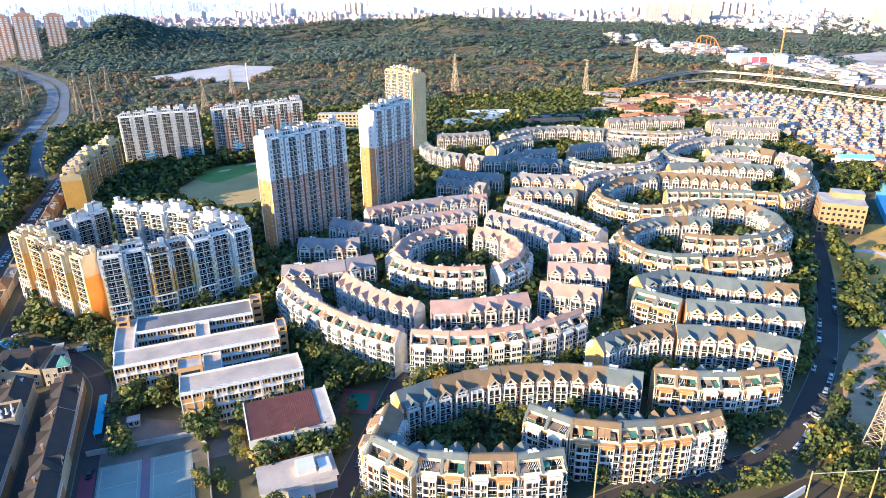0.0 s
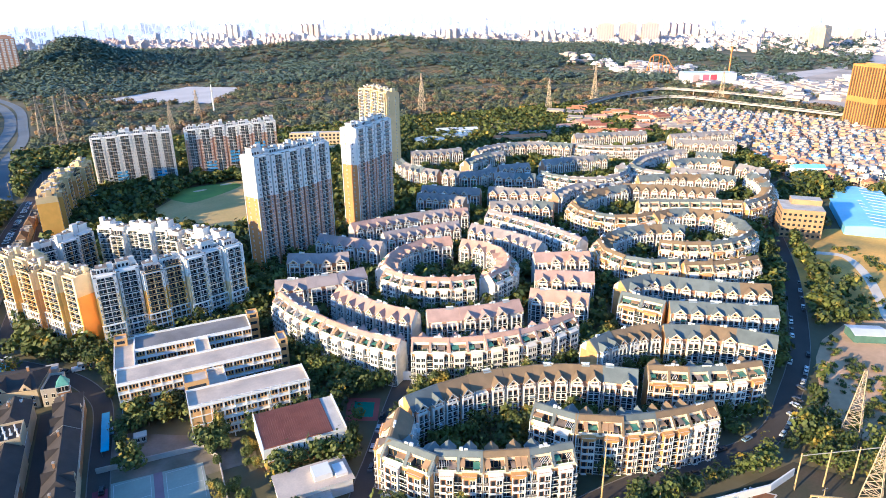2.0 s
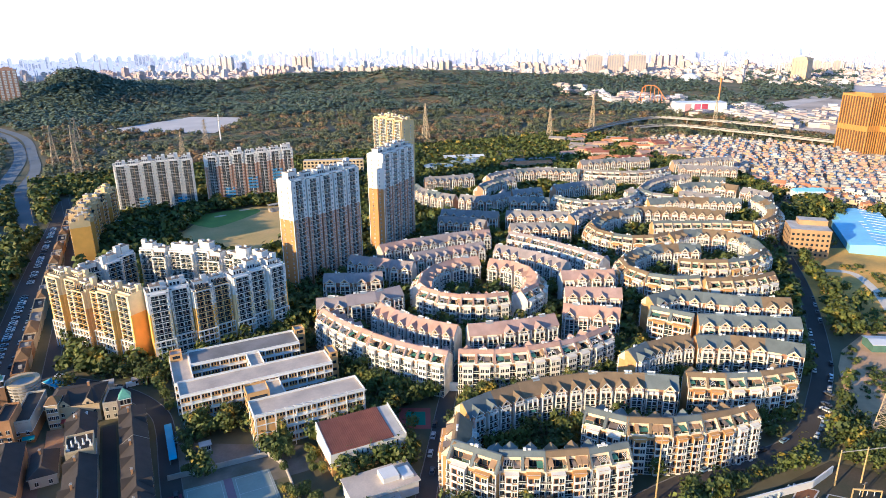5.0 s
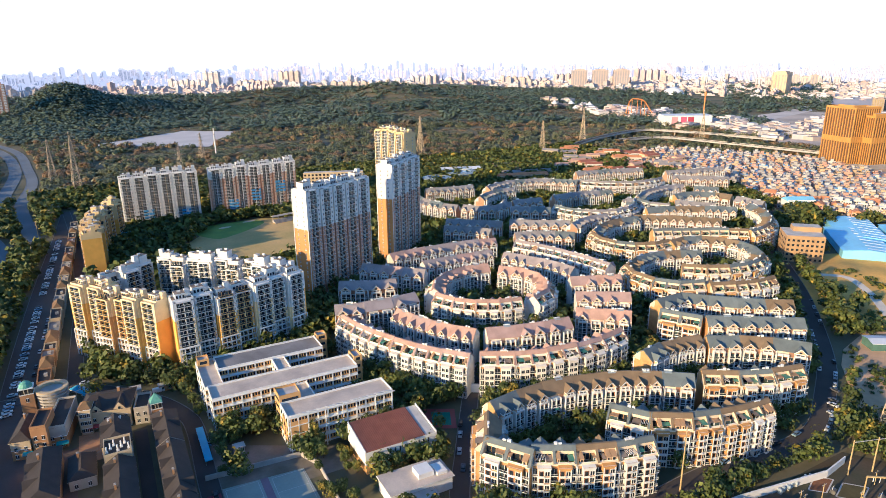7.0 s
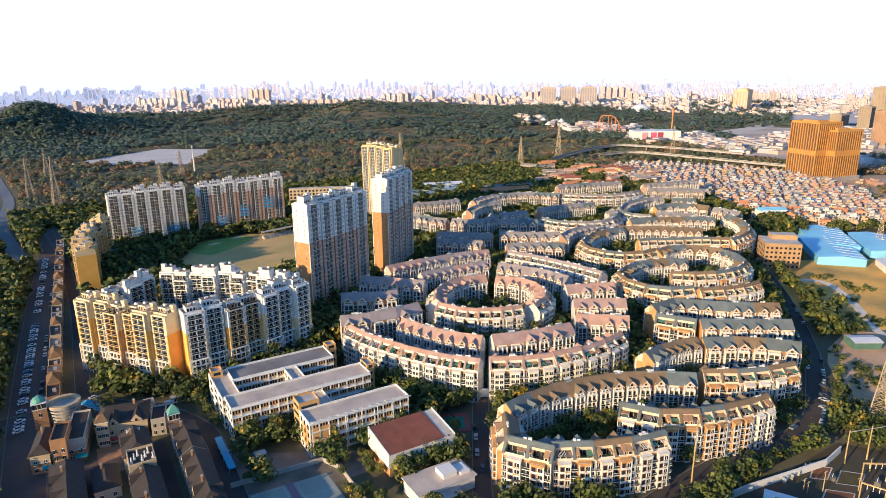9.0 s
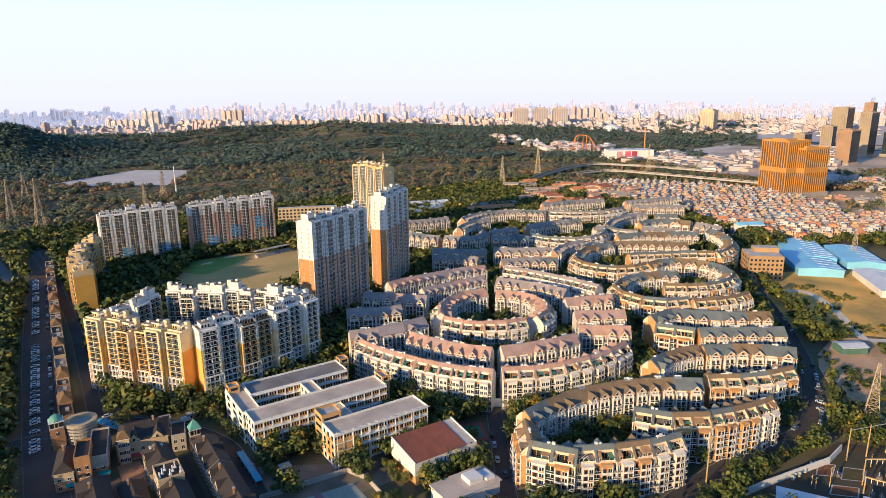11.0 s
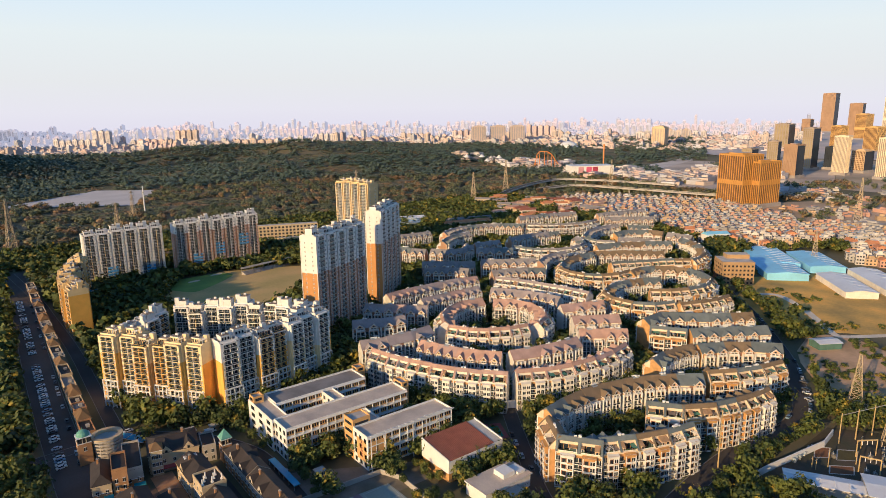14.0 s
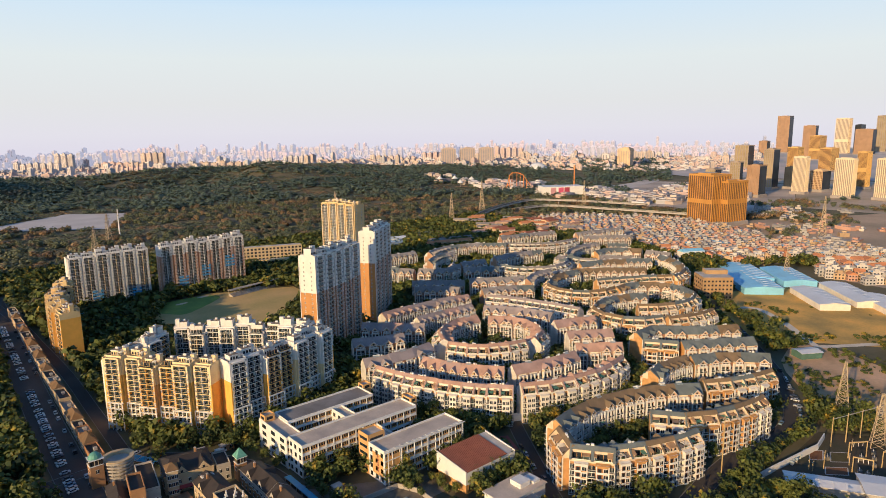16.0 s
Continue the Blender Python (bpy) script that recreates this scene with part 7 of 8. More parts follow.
for i in range(30000):
    r = 560 + 1760 * (rnd.random() ** 1.25)
    a = radians(rnd.uniform(-24, 62))
    x, y = -60 + r * math.sin(a), 60 + r * math.cos(a)
    if y < 820 and -195 < x < 610 and not (y > 650 and x < 560 and free(x, y)):
        continue
    if x > 300 and y < 640 and x < 700:
        continue
    if x > 1150 and y < 1500 and (x - 1150) * 0.9 + 500 > y * 0.6:
        continue
    if any(inside(p, x, y) for p in OPEN) or ((road_pts[:, 0] - x) ** 2 + (road_pts[:, 1] - y) ** 2 < (road_pts[:, 2] + 3) ** 2).any():
        continue
    clear = noise.noise((x * 0.006, y * 0.006, 0.0))
    (scrub_spots if clear < -0.28 and r < 1800 else far_spots).append((x, y))
rnd.shuffle(far_spots)
far_spots = far_spots[:12000]
for i in range(2600):   # clumps between the yards
    x, y = rnd.uniform(600, 1400), rnd.uniform(60, 900)
    if not inside(VILLAGE, x, y) and not inside(VILLAGE_EAST, x, y) and noise.noise((x * 0.009, y * 0.009, 1.0)) > (0.22 if inside(OPEN[10], x, y) or x > 1180 else 0.0):
        far_spots.append((x, y))
for i in range(3400):   # the wood between depot and city
    x, y = rnd.uniform(1150, 2560), rnd.uniform(950, 1900)
    if inside(EAST_WOOD, x, y):
        far_spots.append((x, y))
for i in range(1500):   # the slopes of the near hill
    x, y = rnd.gauss(-110, 105), rnd.gauss(1730, 110)
    if not any(inside(p, x, y) for p in OPEN) and ((road_pts[:, 0] - x) ** 2 + (road_pts[:, 1] - y) ** 2 > (road_pts[:, 2] + 3) ** 2).all():
        far_spots.append((x, y))
near_woods = [p for p in far_spots if math.hypot(*p) < 1350]
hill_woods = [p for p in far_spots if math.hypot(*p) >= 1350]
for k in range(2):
    woods("woodland", near_woods[k::2], crown_cards(58, 5.2, 3.6, 3.6, 1.6, 40 + k, 5, 1.7), leaf_far_hazed, "dense woodland with some autumn-brown crowns", 0.7, 1.35)
woods("scrub", scrub_spots, crown_cards(30, 5.5, 1.2, 1.0, 1.3, 48, 6, 2.5), leaf_far_hazed, "low olive and brown scrub in the clearings", 0.6, 1.4)
woods("woodland", hill_woods, crown_cards(34, 7.0, 4.2, 4.0, 2.8, 44, 5, 3.0), leaf_hill_hazed, "woodland on the far hills, leaves paled blue-green for haze", 0.7, 1.35)

# low bushes on the open ground east of the road
bush_spots = []
while len(bush_spots) < 420:
    x, y = rnd.uniform(200, 440), rnd.uniform(84, 270)
    if (inside(OPEN[4], x, y) or inside(OPEN[5], x, y)) and noise.noise((x * 0.035, y * 0.035, 2.0)) > (0.2 if x + y * 0.9 > 490 else 0.02) and math.hypot(x - 282, y - 158) > 16 and ((road_pts[:, 0] - x) ** 2 + (road_pts[:, 1] - y) ** 2 > (road_pts[:, 2] + 2) ** 2).all():
        bush_spots.append((x, y))
woods("bushes", bush_spots, crown_cards(60, 1.7, 0.9, 0.7, 0.45, 61, 5), leaf_near, "low green and yellow bushes on open ground", 0.5, 1.5)


# ---- landmarks beyond the estate ----
def lattice(ob, h, base, arms, material, name="lattice"):
    """A tapering lattice mast of angle bars with cross-arms."""
    s = Shape()
    n = 9
    corner = lambda k, t: ((1, 1), (-1, 1), (-1, -1), (1, -1))[k % 4]
    ring = []
    for i in range(n + 1):
        t = i / n
        r = base / 2 * (1 - t) ** 1.15 + 0.5
        ring.append([(c[0] * r, c[1] * r, h * t) for c in ((1, 1), (-1, 1), (-1, -1), (1, -1))])
    bar = max(0.10, h * 0.0035)
    for i in range(n):
        for k in range(4):
            s.tube(ring[i][k], ring[i + 1][k], bar * 1.5, bar * 1.5, 4, material)
            s.tube(ring[i][k], ring[i + 1][(k + 1) % 4], bar, bar, 4, material)
            s.tube(ring[i][(k + 1) % 4], ring[i + 1][k], bar, bar, 4, material)
            s.tube(ring[i + 1][k], ring[i + 1][(k + 1) % 4], bar, bar, 4, material)
    put(name, s.mesh(name), ob)
    for t, w in arms:
        s = Shape()
        z = h * t
        for k in (-1, 1):
            s.tube((0, 0, z + 1.2), (k * w, 0, z), bar * 1.3, bar, 4, material)
            s.tube((0, 0, z - 0.4), (k * w, 0, z), bar * 1.3, bar, 4, material)
            s.tube((k * w, 0, z), (k * w, 0, z - 2.2), bar, bar, 4, concrete)
        put("cross_arm", s.mesh("cross_arm"), ob)


pylon_paint = mat("weathered_pylon_steel", (0.50, 0.40, 0.26), 0.6, 0.2, 0.2, 1.0)
for x, y, h, b, a in ((201, 113, 30, 6, 0.4), (176, 89, 27, 5.5, 0.4), (-98, 826, 62, 9, 0.3), (-107, 1088, 44, 8, 0.3), (-125, 905, 55, 8, 0.3), (19, 885, 40, 7, 0.5), (364, 884, 57, 9, 0.6), (520, 785, 50, 8, 0.6),
                      (652, 851, 58, 9, 0.6), (827, 755, 53, 8, 0.6), (788, 328, 56, 8, 0.2), (62, 1000, 40, 7, 0.5), (505, 262, 34, 5, 0.4), (-200, 1010, 60, 9, 0.3)):
    ob = thing("power_pylon", at(x, y, 0, a), "steel lattice power pylon with three pairs of arms", "pylon", "power pylons")
    lattice(ob, h, b, ((0.72, h * 0.11), (0.83, h * 0.13), (0.94, h * 0.1)), pylon_paint)
ob = thing("mast", at(90, 1054, 0), "slender pale mast beside the concrete lot", "mast")
s = Shape()
s.tube((0, 0, 0), (0, 0, 40), 1.2, 0.7, 8, white)
put("pole", s.mesh("pole"), ob)
s = Shape()
s.box(-1.6, 1.6, -1.6, 1.6, 30, 31, steel)
put("platform", s.mesh("platform"), ob)


def viaduct(pts, z, label):
    line = curve(pts, 6)
    ob = thing("viaduct", at(*line[0][:2]), label, "viaduct", "viaducts")
    x0, y0 = line[0][:2]
    s = Shape()
    for (xa, ya), (xb, yb) in zip(line, line[1:]):
        d = Vector((xb - xa, yb - ya)).normalized()
        n = Vector((-d.y, d.x))
        for a, b, lo, hi, m in ((-5.5, 5.5, z - 1.6, z, asphalt), (-5.9, -5.5, z - 1.6, z + 1.0, concrete), (5.5, 5.9, z - 1.6, z + 1.0, concrete)):
            q = [(xa + n.x * a - x0, ya + n.y * a - y0), (xb + n.x * a - x0, yb + n.y * a - y0), (xb + n.x * b - x0, yb + n.y * b - y0), (xa + n.x * b - x0, ya + n.y * b - y0)]
            for f in (((0, 1, 2, 3), hi), ((3, 2, 1, 0), lo)):
                s.poly([(*q[k], f[1]) for k in f[0]], m)
            for i, j in ((0, 1), (2, 3)):
                s.poly([(*q[i], lo), (*q[j], lo), (*q[j], hi), (*q[i], hi)], concrete)
    put("deck", s.mesh("deck"), ob, None, "grey road deck with ochre-lit concrete parapets")
    for i in range(2, len(line) - 1, 2):
        s = Shape()
        x, y = line[i][0] - x0, line[i][1] - y0
        s.tube((x, y, 0), (x, y, z - 2.2), 1.0, 1.0, 8, concrete)
        s.box(x - 2.8, x + 2.8, y - 2.8, y + 2.8, z - 2.4, z - 1.65, concrete)
        put("pier", s.mesh("pier"), ob)


viaduct([(560, 770), (628, 813), (728, 857), (815, 874), (845, 830), (868, 774), (895, 664)], 9, "curving concrete road viaduct on round piers")
viaduct([(690, 800), (770, 790), (800, 694), (819, 610), (838, 520)], 8, "concrete road viaduct on round piers")

coaster_paint = mat("orange_coaster_steel", (0.70, 0.27, 0.06), 0.5, 0.15, 0.1, 1.0)
ob = thing("roller_coaster", at(1020, 1095, 0, -0.75), "orange steel roller coaster with a steep drop", "roller coaster")
track = [(-34, 4), (-30, 18), (-26, 36), (-20, 42), (-8, 42), (0, 41), (8, 36), (16, 24), (26, 10), (34, 3)]
for (xa, za), (xb, zb) in zip(track, track[1:]):
    s = Shape()
    s.tube((xa, -1, za), (xb, -1, zb), 1.0, 1.0, 5, coaster_paint)
    s.tube((xa, 2, za), (xb, 2, zb), 1.0, 1.0, 5, coaster_paint)
    put("track", s.mesh("track"), ob)
for x, z in track[1:-1]:
    s = Shape()
    s.tube((x, -4, 0), (x, 0, z), 0.7, 0.6, 5, coaster_paint)
    s.tube((x, 5, 0), (x, 1, z), 0.7, 0.6, 5, coaster_paint)
    s.tube((x, -3, z * 0.35), (x, 4, z * 0.55), 0.4, 0.4, 4, coaster_paint)
    put("support", s.mesh("support"), ob)
ob = thing("drop_tower", at(1130, 1015), "orange-topped drop tower at the fun park", "tower")
s = Shape()
s.tube((0, 0, 0), (0, 0, 52), 1.6, 1.4, 8, coaster_paint)
put("shaft", s.mesh("shaft"), ob)
s = Shape()
s.tube((0, 0, 50), (0, 0, 58), 3.0, 2.0, 8, coaster_paint)
put("head", s.mesh("head"), ob)
ob = thing("fun_park_hall", at(1000, 950, 0, -0.55), "large white hall with a pink front panel", "hall")
s = Shape()
s.box(-48, 48, -22, 22, 0, 20, white, white_sheet)
put("wall", s.mesh("wall"), ob)
for x, c in ((-8, mat("pink_panel", (0.62, 0.12, 0.22), 0.6, 0.2, 0.1, 1.0)), (6, mat("deep_red_panel", (0.40, 0.06, 0.10), 0.6, 0.2, 0.1, 1.0)), (-26, mat("rose_panel", (0.62, 0.34, 0.38), 0.6, 0.2, 0.1, 1.0))):
    s = Shape()
    s.box(x - 6, x + 6, -22.4, -22, 2, 18, c)
    put("front_panel", s.mesh("front_panel"), ob)
for x, y, r in ((988, 1302, 9), (1018, 1268, 9), (944, 1312, 8), (938, 1224, 8)):
    ob = thing("tent_canopy", at(x, y, float(height(x, y))), "white peaked tent canopy on a pole", "canopy", "white tent canopies")
    s = Shape()
    for k in range(8):
        a, b = k * math.pi / 4, (k + 1) * math.pi / 4
        s.poly([(r * math.cos(a), r * math.sin(a), 12), (r * math.cos(b), r * math.sin(b), 12), (0, 0, 20)], white)
        s.poly([(r * math.cos(b), r * math.sin(b), 11.9), (r * math.cos(a), r * math.sin(a), 11.9), (0, 0, 19.8)], white)
    put("canopy", s.mesh("canopy"), ob)
    s = Shape()
    s.tube((0, 0, 0), (0, 0, 20), 0.5, 0.3, 6, steel)
    put("pole", s.mesh("pole"), ob)

for x, y, r, h in ((276, 660, 17, 9), (318, 678, 20, 9)):
    ob = thing("round_hall", at(x, y), "low round glazed hall with a pale ring roof", "hall", "round halls")
    s = Shape()
    s.tube((0, 0, 0), (0, 0, h), r * 0.94, r * 0.94, 32, glass_blue)
    put("drum", s.mesh("drum"), ob)
    s = Shape()
    for i in range(40):
        a, b = 2 * math.pi * i / 40, 2 * math.pi * (i + 1) / 40
        for ra, rb, za, zb in ((r * 0.62, r, h + 1.2, h + 0.4), (r, r, h + 0.4, h - 0.8), (r, r * 0.62, h - 0.8, h - 0.2), (r * 0.62, r * 0.62, h - 0.2, h + 1.2)):
            s.poly([(ra * math.cos(a), ra * math.sin(a), za), (rb * math.cos(a), rb * math.sin(a), zb), (rb * math.cos(b), rb * math.sin(b), zb), (ra * math.cos(b), ra * math.sin(b), za)], grey_sheet)
    put("ring_roof", s.mesh("ring_roof"), ob)
    for i in range(16):
        a = 2 * math.pi * i / 16
        s = Shape()
        s.box(-0.3, 0.3, -0.3, 0.3, 0, h, white)
        put("post", s.mesh("post"), ob, at(r * 0.97 * math.cos(a), r * 0.97 * math.sin(a), 0, a))


def plain_block(name, x, y, w, d, h, turn, wall, label, storeys, bays, roof=None):
    """A flat or tile-roofed block with a window in every bay."""
    ob = thing(name, at(x, y, 0, turn), label, "building", "blocks beyond the estate")
    s = Shape()
    s.box(-w / 2, w / 2, -d / 2, d / 2, 0, h, wall, flat_roof)
    s.box(-w / 2, w / 2, -d / 2, -d / 2 + 0.3, h, h + 1, wall)
    put("wall", s.mesh("wall"), ob)
    if roof:
        s = Shape()
        s.prism([(-d / 2 - 0.5, h), (d / 2 + 0.5, h), (0, h + 3.2)], -w / 2 - 0.5, w / 2 + 0.5, roof)
        put("roof", s.mesh("roof"), ob)
    for f in range(storeys):
        s = Shape()
        for i in range(bays):
            u = -w / 2 + w * (i + 0.5) / bays
            s.box(u - w * 0.28 / bays, u + w * 0.28 / bays, -d / 2 - 0.08, -d / 2, f * h / storeys + 0.9, (f + 1) * h / storeys - 0.7, glass)
        band = put("ribbon_window", s.mesh("ribbon_window"), ob)
        band["kind"] = "stuff"
    return ob


plain_block("hotel", 160, 690, 66, 14, 22, -0.36, pale_wall, "pale cream arcaded block behind the towers", 6, 16)
plain_block("hotel_wing", 150, 674, 50, 10, 10, -0.36, tower_cream, "low cream arcade wing", 2, 12)
plain_block("school_block", 372, 622, 60, 12, 9, -0.25, pale_wall, "low block with orange tiled roof", 3, 12, roof_orange)
plain_block("school_block", 395, 640, 70, 12, 8, -0.25, pale_wall, "low block with grey tiled roof", 3, 12, roof_grey)
plain_block("white_lodge", 524, 374, 26, 14, 10, -0.5, white, "white lodge with pale blue roof", 3, 6, blue_sheet)
plain_block("sports_hall", 330, 700, 50, 22, 8, -0.3, concrete, "low hall with pale sheet roof", 2, 8, white_sheet)
rnd = random.Random(21)
villas = [(475, 600), (505, 592), (540, 700), (520, 740), (560, 690), (590, 655), (610, 620), (505, 690), (560, 640), (500, 640), (535, 610), (580, 720), (545, 760), (600, 700), (470, 660), (565, 590)]
for i, (x, y) in enumerate(villas * 3):
    x, y = x + rnd.uniform(-17, 17), y + rnd.uniform(-17, 17)
    plain_block("villa", x, y, rnd.uniform(13, 24), 11, rnd.choice((8, 9.5, 11)), -0.45 + rnd.uniform(-0.5, 0.5), (pale_wall, cream, dormer_wall)[i % 3], "pale villa with tiled pitched roof", 3, 5, (roof_orange, roof_red, roof_mauve, roof_grey)[i % 4])

ob = thing("dome_hall", at(1578, 1524), "low white domed hall beyond the fun park", "hall")
s = Shape()
for (ra, za), (rb, zb) in zip(((34, 0), (34, 8), (29, 18), (20, 25), (9, 29)), ((34, 8), (29, 18), (20, 25), (9, 29), (0.5, 30))):
    s.tube((0, 0, za), (0, 0, zb), ra, rb, 20, white_sheet)
put("dome", s.mesh("dome"), ob)
patch("pale_strip", [(1145, 941), (1229, 915), (1474, 986), (1633, 1095), (1389, 1008), (1197, 984)], mat("pale_sand_strip", (0.60, 0.54, 0.50), 0.95, 0.2, 0.02, 0.2), 0.3, "pale bare strip of sand beside the wood")

# blue safety netting on the slab blocks, and the grandstand by the field
net = mat("blue_safety_net", (0.13, 0.38, 0.70), 0.7, 0.2, 0.3, 2.0)
for x, y, z, w, h in ((-38, 621.5, 6, 9, 9), (-6, 621.5, 6, 8, 8), (38, 626.2, 6, 9, 9), (60, 626.2, 14, 9, 10), (84, 626.3, 20, 10, 9)):
    ob = thing("safety_net", at(x, y, z), "sheet of blue safety netting on balconies", "netting", "blue safety nets")
    s = Shape()
    for i in range(4):
        for j in range(int(h / 3) + 1 - (i % 3 == 2)):
            s.box(-w / 2 + i * w / 4, -w / 2 + (i + 0.9) * w / 4, -0.08 - 0.1 * (i % 2), 0, j * 3, j * 3 + 1.9, net)
    put("sheet", s.mesh("sheet"), ob)["kind"] = "stuff"
ob = thing("grandstand", at(92, 585, 0, 0.25), "long low grandstand with pale roof by the field", "grandstand")
s = Shape()
for k in range(4):
    s.box(-28, 28, k * 1.2, 6, k * 0.7, k * 0.7 + 0.7, concrete)
put("terrace", s.mesh("terrace"), ob)
s = Shape()
s.box(-29, 29, 1, 6.5, 6.2, 6.5, concrete)
put("roof", s.mesh("roof"), ob)
for i in range(10):
    s = Shape()
    s.box(-28.2 + i * 6.2, -27.9 + i * 6.2, 5.8, 6.1, 0, 6.2, concrete)
    put("post", s.mesh("post"), ob)


# ---- cars ----
def car_kit(paint):
    body, cabin, wheel = Shape(), Shape(), Shape()
    body.prism([(-0.88, 0.28), (0.88, 0.28), (0.90, 0.75), (0.80, 0.92), (-0.80, 0.92), (-0.90, 0.75)], -2.2, 2.2, paint)
    cabin.prism([(-0.78, 0.90), (0.78, 0.90), (0.62, 1.42), (-0.62, 1.42)], -1.35, 0.95, glass)
    cabin.box(-1.15, 0.75, -0.6, 0.6, 1.42, 1.48, paint)
    wheel.tube((0, -0.12, 0), (0, 0.12, 0), 0.32, 0.32, 10, void)
    return body.mesh("body"), cabin.mesh("cabin"), wheel.mesh("wheel")


CARS = [(n, car_kit(mat(n + "_car_paint", c, 0.3, 0.05, 0.5, 2.0))) for n, c in (
    ("white", (0.75, 0.75, 0.76)), ("silver", (0.45, 0.47, 0.50)), ("black", (0.03, 0.03, 0.035)), ("grey-blue", (0.20, 0.30, 0.42)), ("white", (0.72, 0.72, 0.70)), ("dark grey", (0.10, 0.10, 0.11)))]


def car(x, y, turn, i):
    name, (body, cabin, wheel) = CARS[i % len(CARS)]
    ob = thing("car", at(x, y, 0.1, turn), name + " parked car with dark windows", "car", "parked cars")
    put("body", body, ob)
    put("cabin", cabin, ob)
    for a, b in ((-1.35, -0.8), (1.35, -0.8), (-1.35, 0.8), (1.35, 0.8)):
        put("wheel", wheel, ob, at(a, b, 0.32))


rnd = random.Random(8)
for i in range(104):   # along the car park
    y = 302 + i * 3.2 + rnd.uniform(-0.3, 0.3)
    x = -123 + (y - 300) * 0.036
    if rnd.random() < (0.8 if i % 13 < 7 else 0.3):
        car(x + 0.3, y, 0.15 + rnd.uniform(-0.08, 0.08), rnd.choice((0, 0, 1, 1, 2, 3, 3, 4, 4, 5)))
    if i % 3 == 0 and rnd.random() < 0.3:
        car(x + 7.5, y + 3, 1.5, rnd.randrange(6))
east = curve([(54.8, 123.3), (93.3, 128.1), (122.1, 129.1), (151, 126.2), (177.9, 128.1), (204.9, 141.6), (247.3, 168.5), (311.7, 223.4)])
for i in range(20, len(east) - 1):
    (xa, ya), (xb, yb) = east[i][:2], east[i + 1][:2]
    d = Vector((xb - xa, yb - ya)).normalized()
    for k in range(int(math.hypot(xb - xa, yb - ya) / 3.1)):
        if rnd.random() < (0.75 if 32 < i < 46 else 0.3):
            side = -1 if 32 < i < 44 or rnd.random() < 0.5 else 1
            q = k * 3.1
            car(xa + d.x * q - d.y * 3.4 * side, ya + d.y * q + d.x * 3.4 * side, math.atan2(d.y, d.x) + (1.1 if 36 < i < 43 else 0), rnd.randrange(6))
for x, y, a in ((126, 131, 0.1), (40, 186, 1.0), (36, 176, 1.0), (50, 203, 1.0), (46, 196, 1.0), (-66, 297, -0.6), (-92, 322, 0.2), (-47, 240, 1.5), (-50, 205, 1.5), (300, 226, 0.7), (318, 240, 0.7), (335, 258, 0.8)):
    car(x, y, a, rnd.randrange(6))
ob = thing("van", at(-61, 296, 0.1, 0.05), "white delivery van on the road", "van")
s = Shape()
s.prism([(-0.95, 0.35), (0.95, 0.35), (0.95, 1.7), (0.85, 2.2), (-0.85, 2.2), (-0.95, 1.7)], -2.6, 1.6, white)
s.prism([(-0.95, 0.35), (0.95, 0.35), (0.95, 1.2), (-0.95, 1.2)], 1.6, 2.7, white)
put("body", s.mesh("body"), ob)
s = Shape()
s.prism([(-0.9, 1.2), (0.9, 1.2), (0.8, 1.95), (-0.8, 1.95)], 1.6, 2.2, glass)
put("windscreen", s.mesh("windscreen"), ob)
for a, b in ((-1.6, -0.85), (1.7, -0.85), (-1.6, 0.85), (1.7, 0.85)):
    put("wheel", CARS[0][1][2], ob, at(a, b, 0.35))


# ---- yard walls, substation, poles ----
def wall_line(name, pts, h, thick, material, label):
    s = Shape()
    for (xa, ya), (xb, yb) in zip(pts, pts[1:]):
        d = Vector((xb - xa, yb - ya)).normalized()
        n = Vector((-d.y, d.x)) * thick / 2
        q = [(xa - n.x, ya - n.y), (xb - n.x, yb - n.y), (xb + n.x, yb + n.y), (xa + n.x, ya + n.y)]
        for i in range(4):
            a, b = q[i], q[(i + 1) % 4]
            s.poly([(*a, -0.1), (*b, -0.1), (*b, h), (*a, h)], material)
        s.poly([(*p, h) for p in q], material)
    return tagged(new(name, s.mesh(name)), label, "wall", kind="structure")


wall_line("yard_wall", [(100, 114), (112, 113), (152, 107), (166, 109)], 3, 0.5, white, "white rendered boundary wall of the substation")
wall_line("school_wall", [(-52, 216), (-16, 214), (-12, 205), (-12, 160)], 2.2, 0.4, concrete, "low pale wall round the sports court")
wall_line("gate_wall", [(104, 153), (112, 149), (122, 141), (128, 139)], 2.4, 0.5, white, "white gate wall of the estate")
wall_line("estate_gate", [(65.7, 226.5), (75.4, 220.3)], 4, 1.2, white, "white arched estate gate beam")
yellow = mat("yellow_hatching_paint", (0.55, 0.36, 0.04), 0.8, 0.2, 0.5, 2.0)
for i in range(7):
    strip("hatching", [(112 + i * 1.5, 139 - i * 0.4), (115 + i * 1.5, 144 - i * 0.4)], 0.7, yellow, 0.12, "yellow hatched road marking", None, "marking")
frame_paint = mat("ochre_gantry_steel", (0.55, 0.40, 0.18), 0.6, 0.2, 0.5, 2.0)
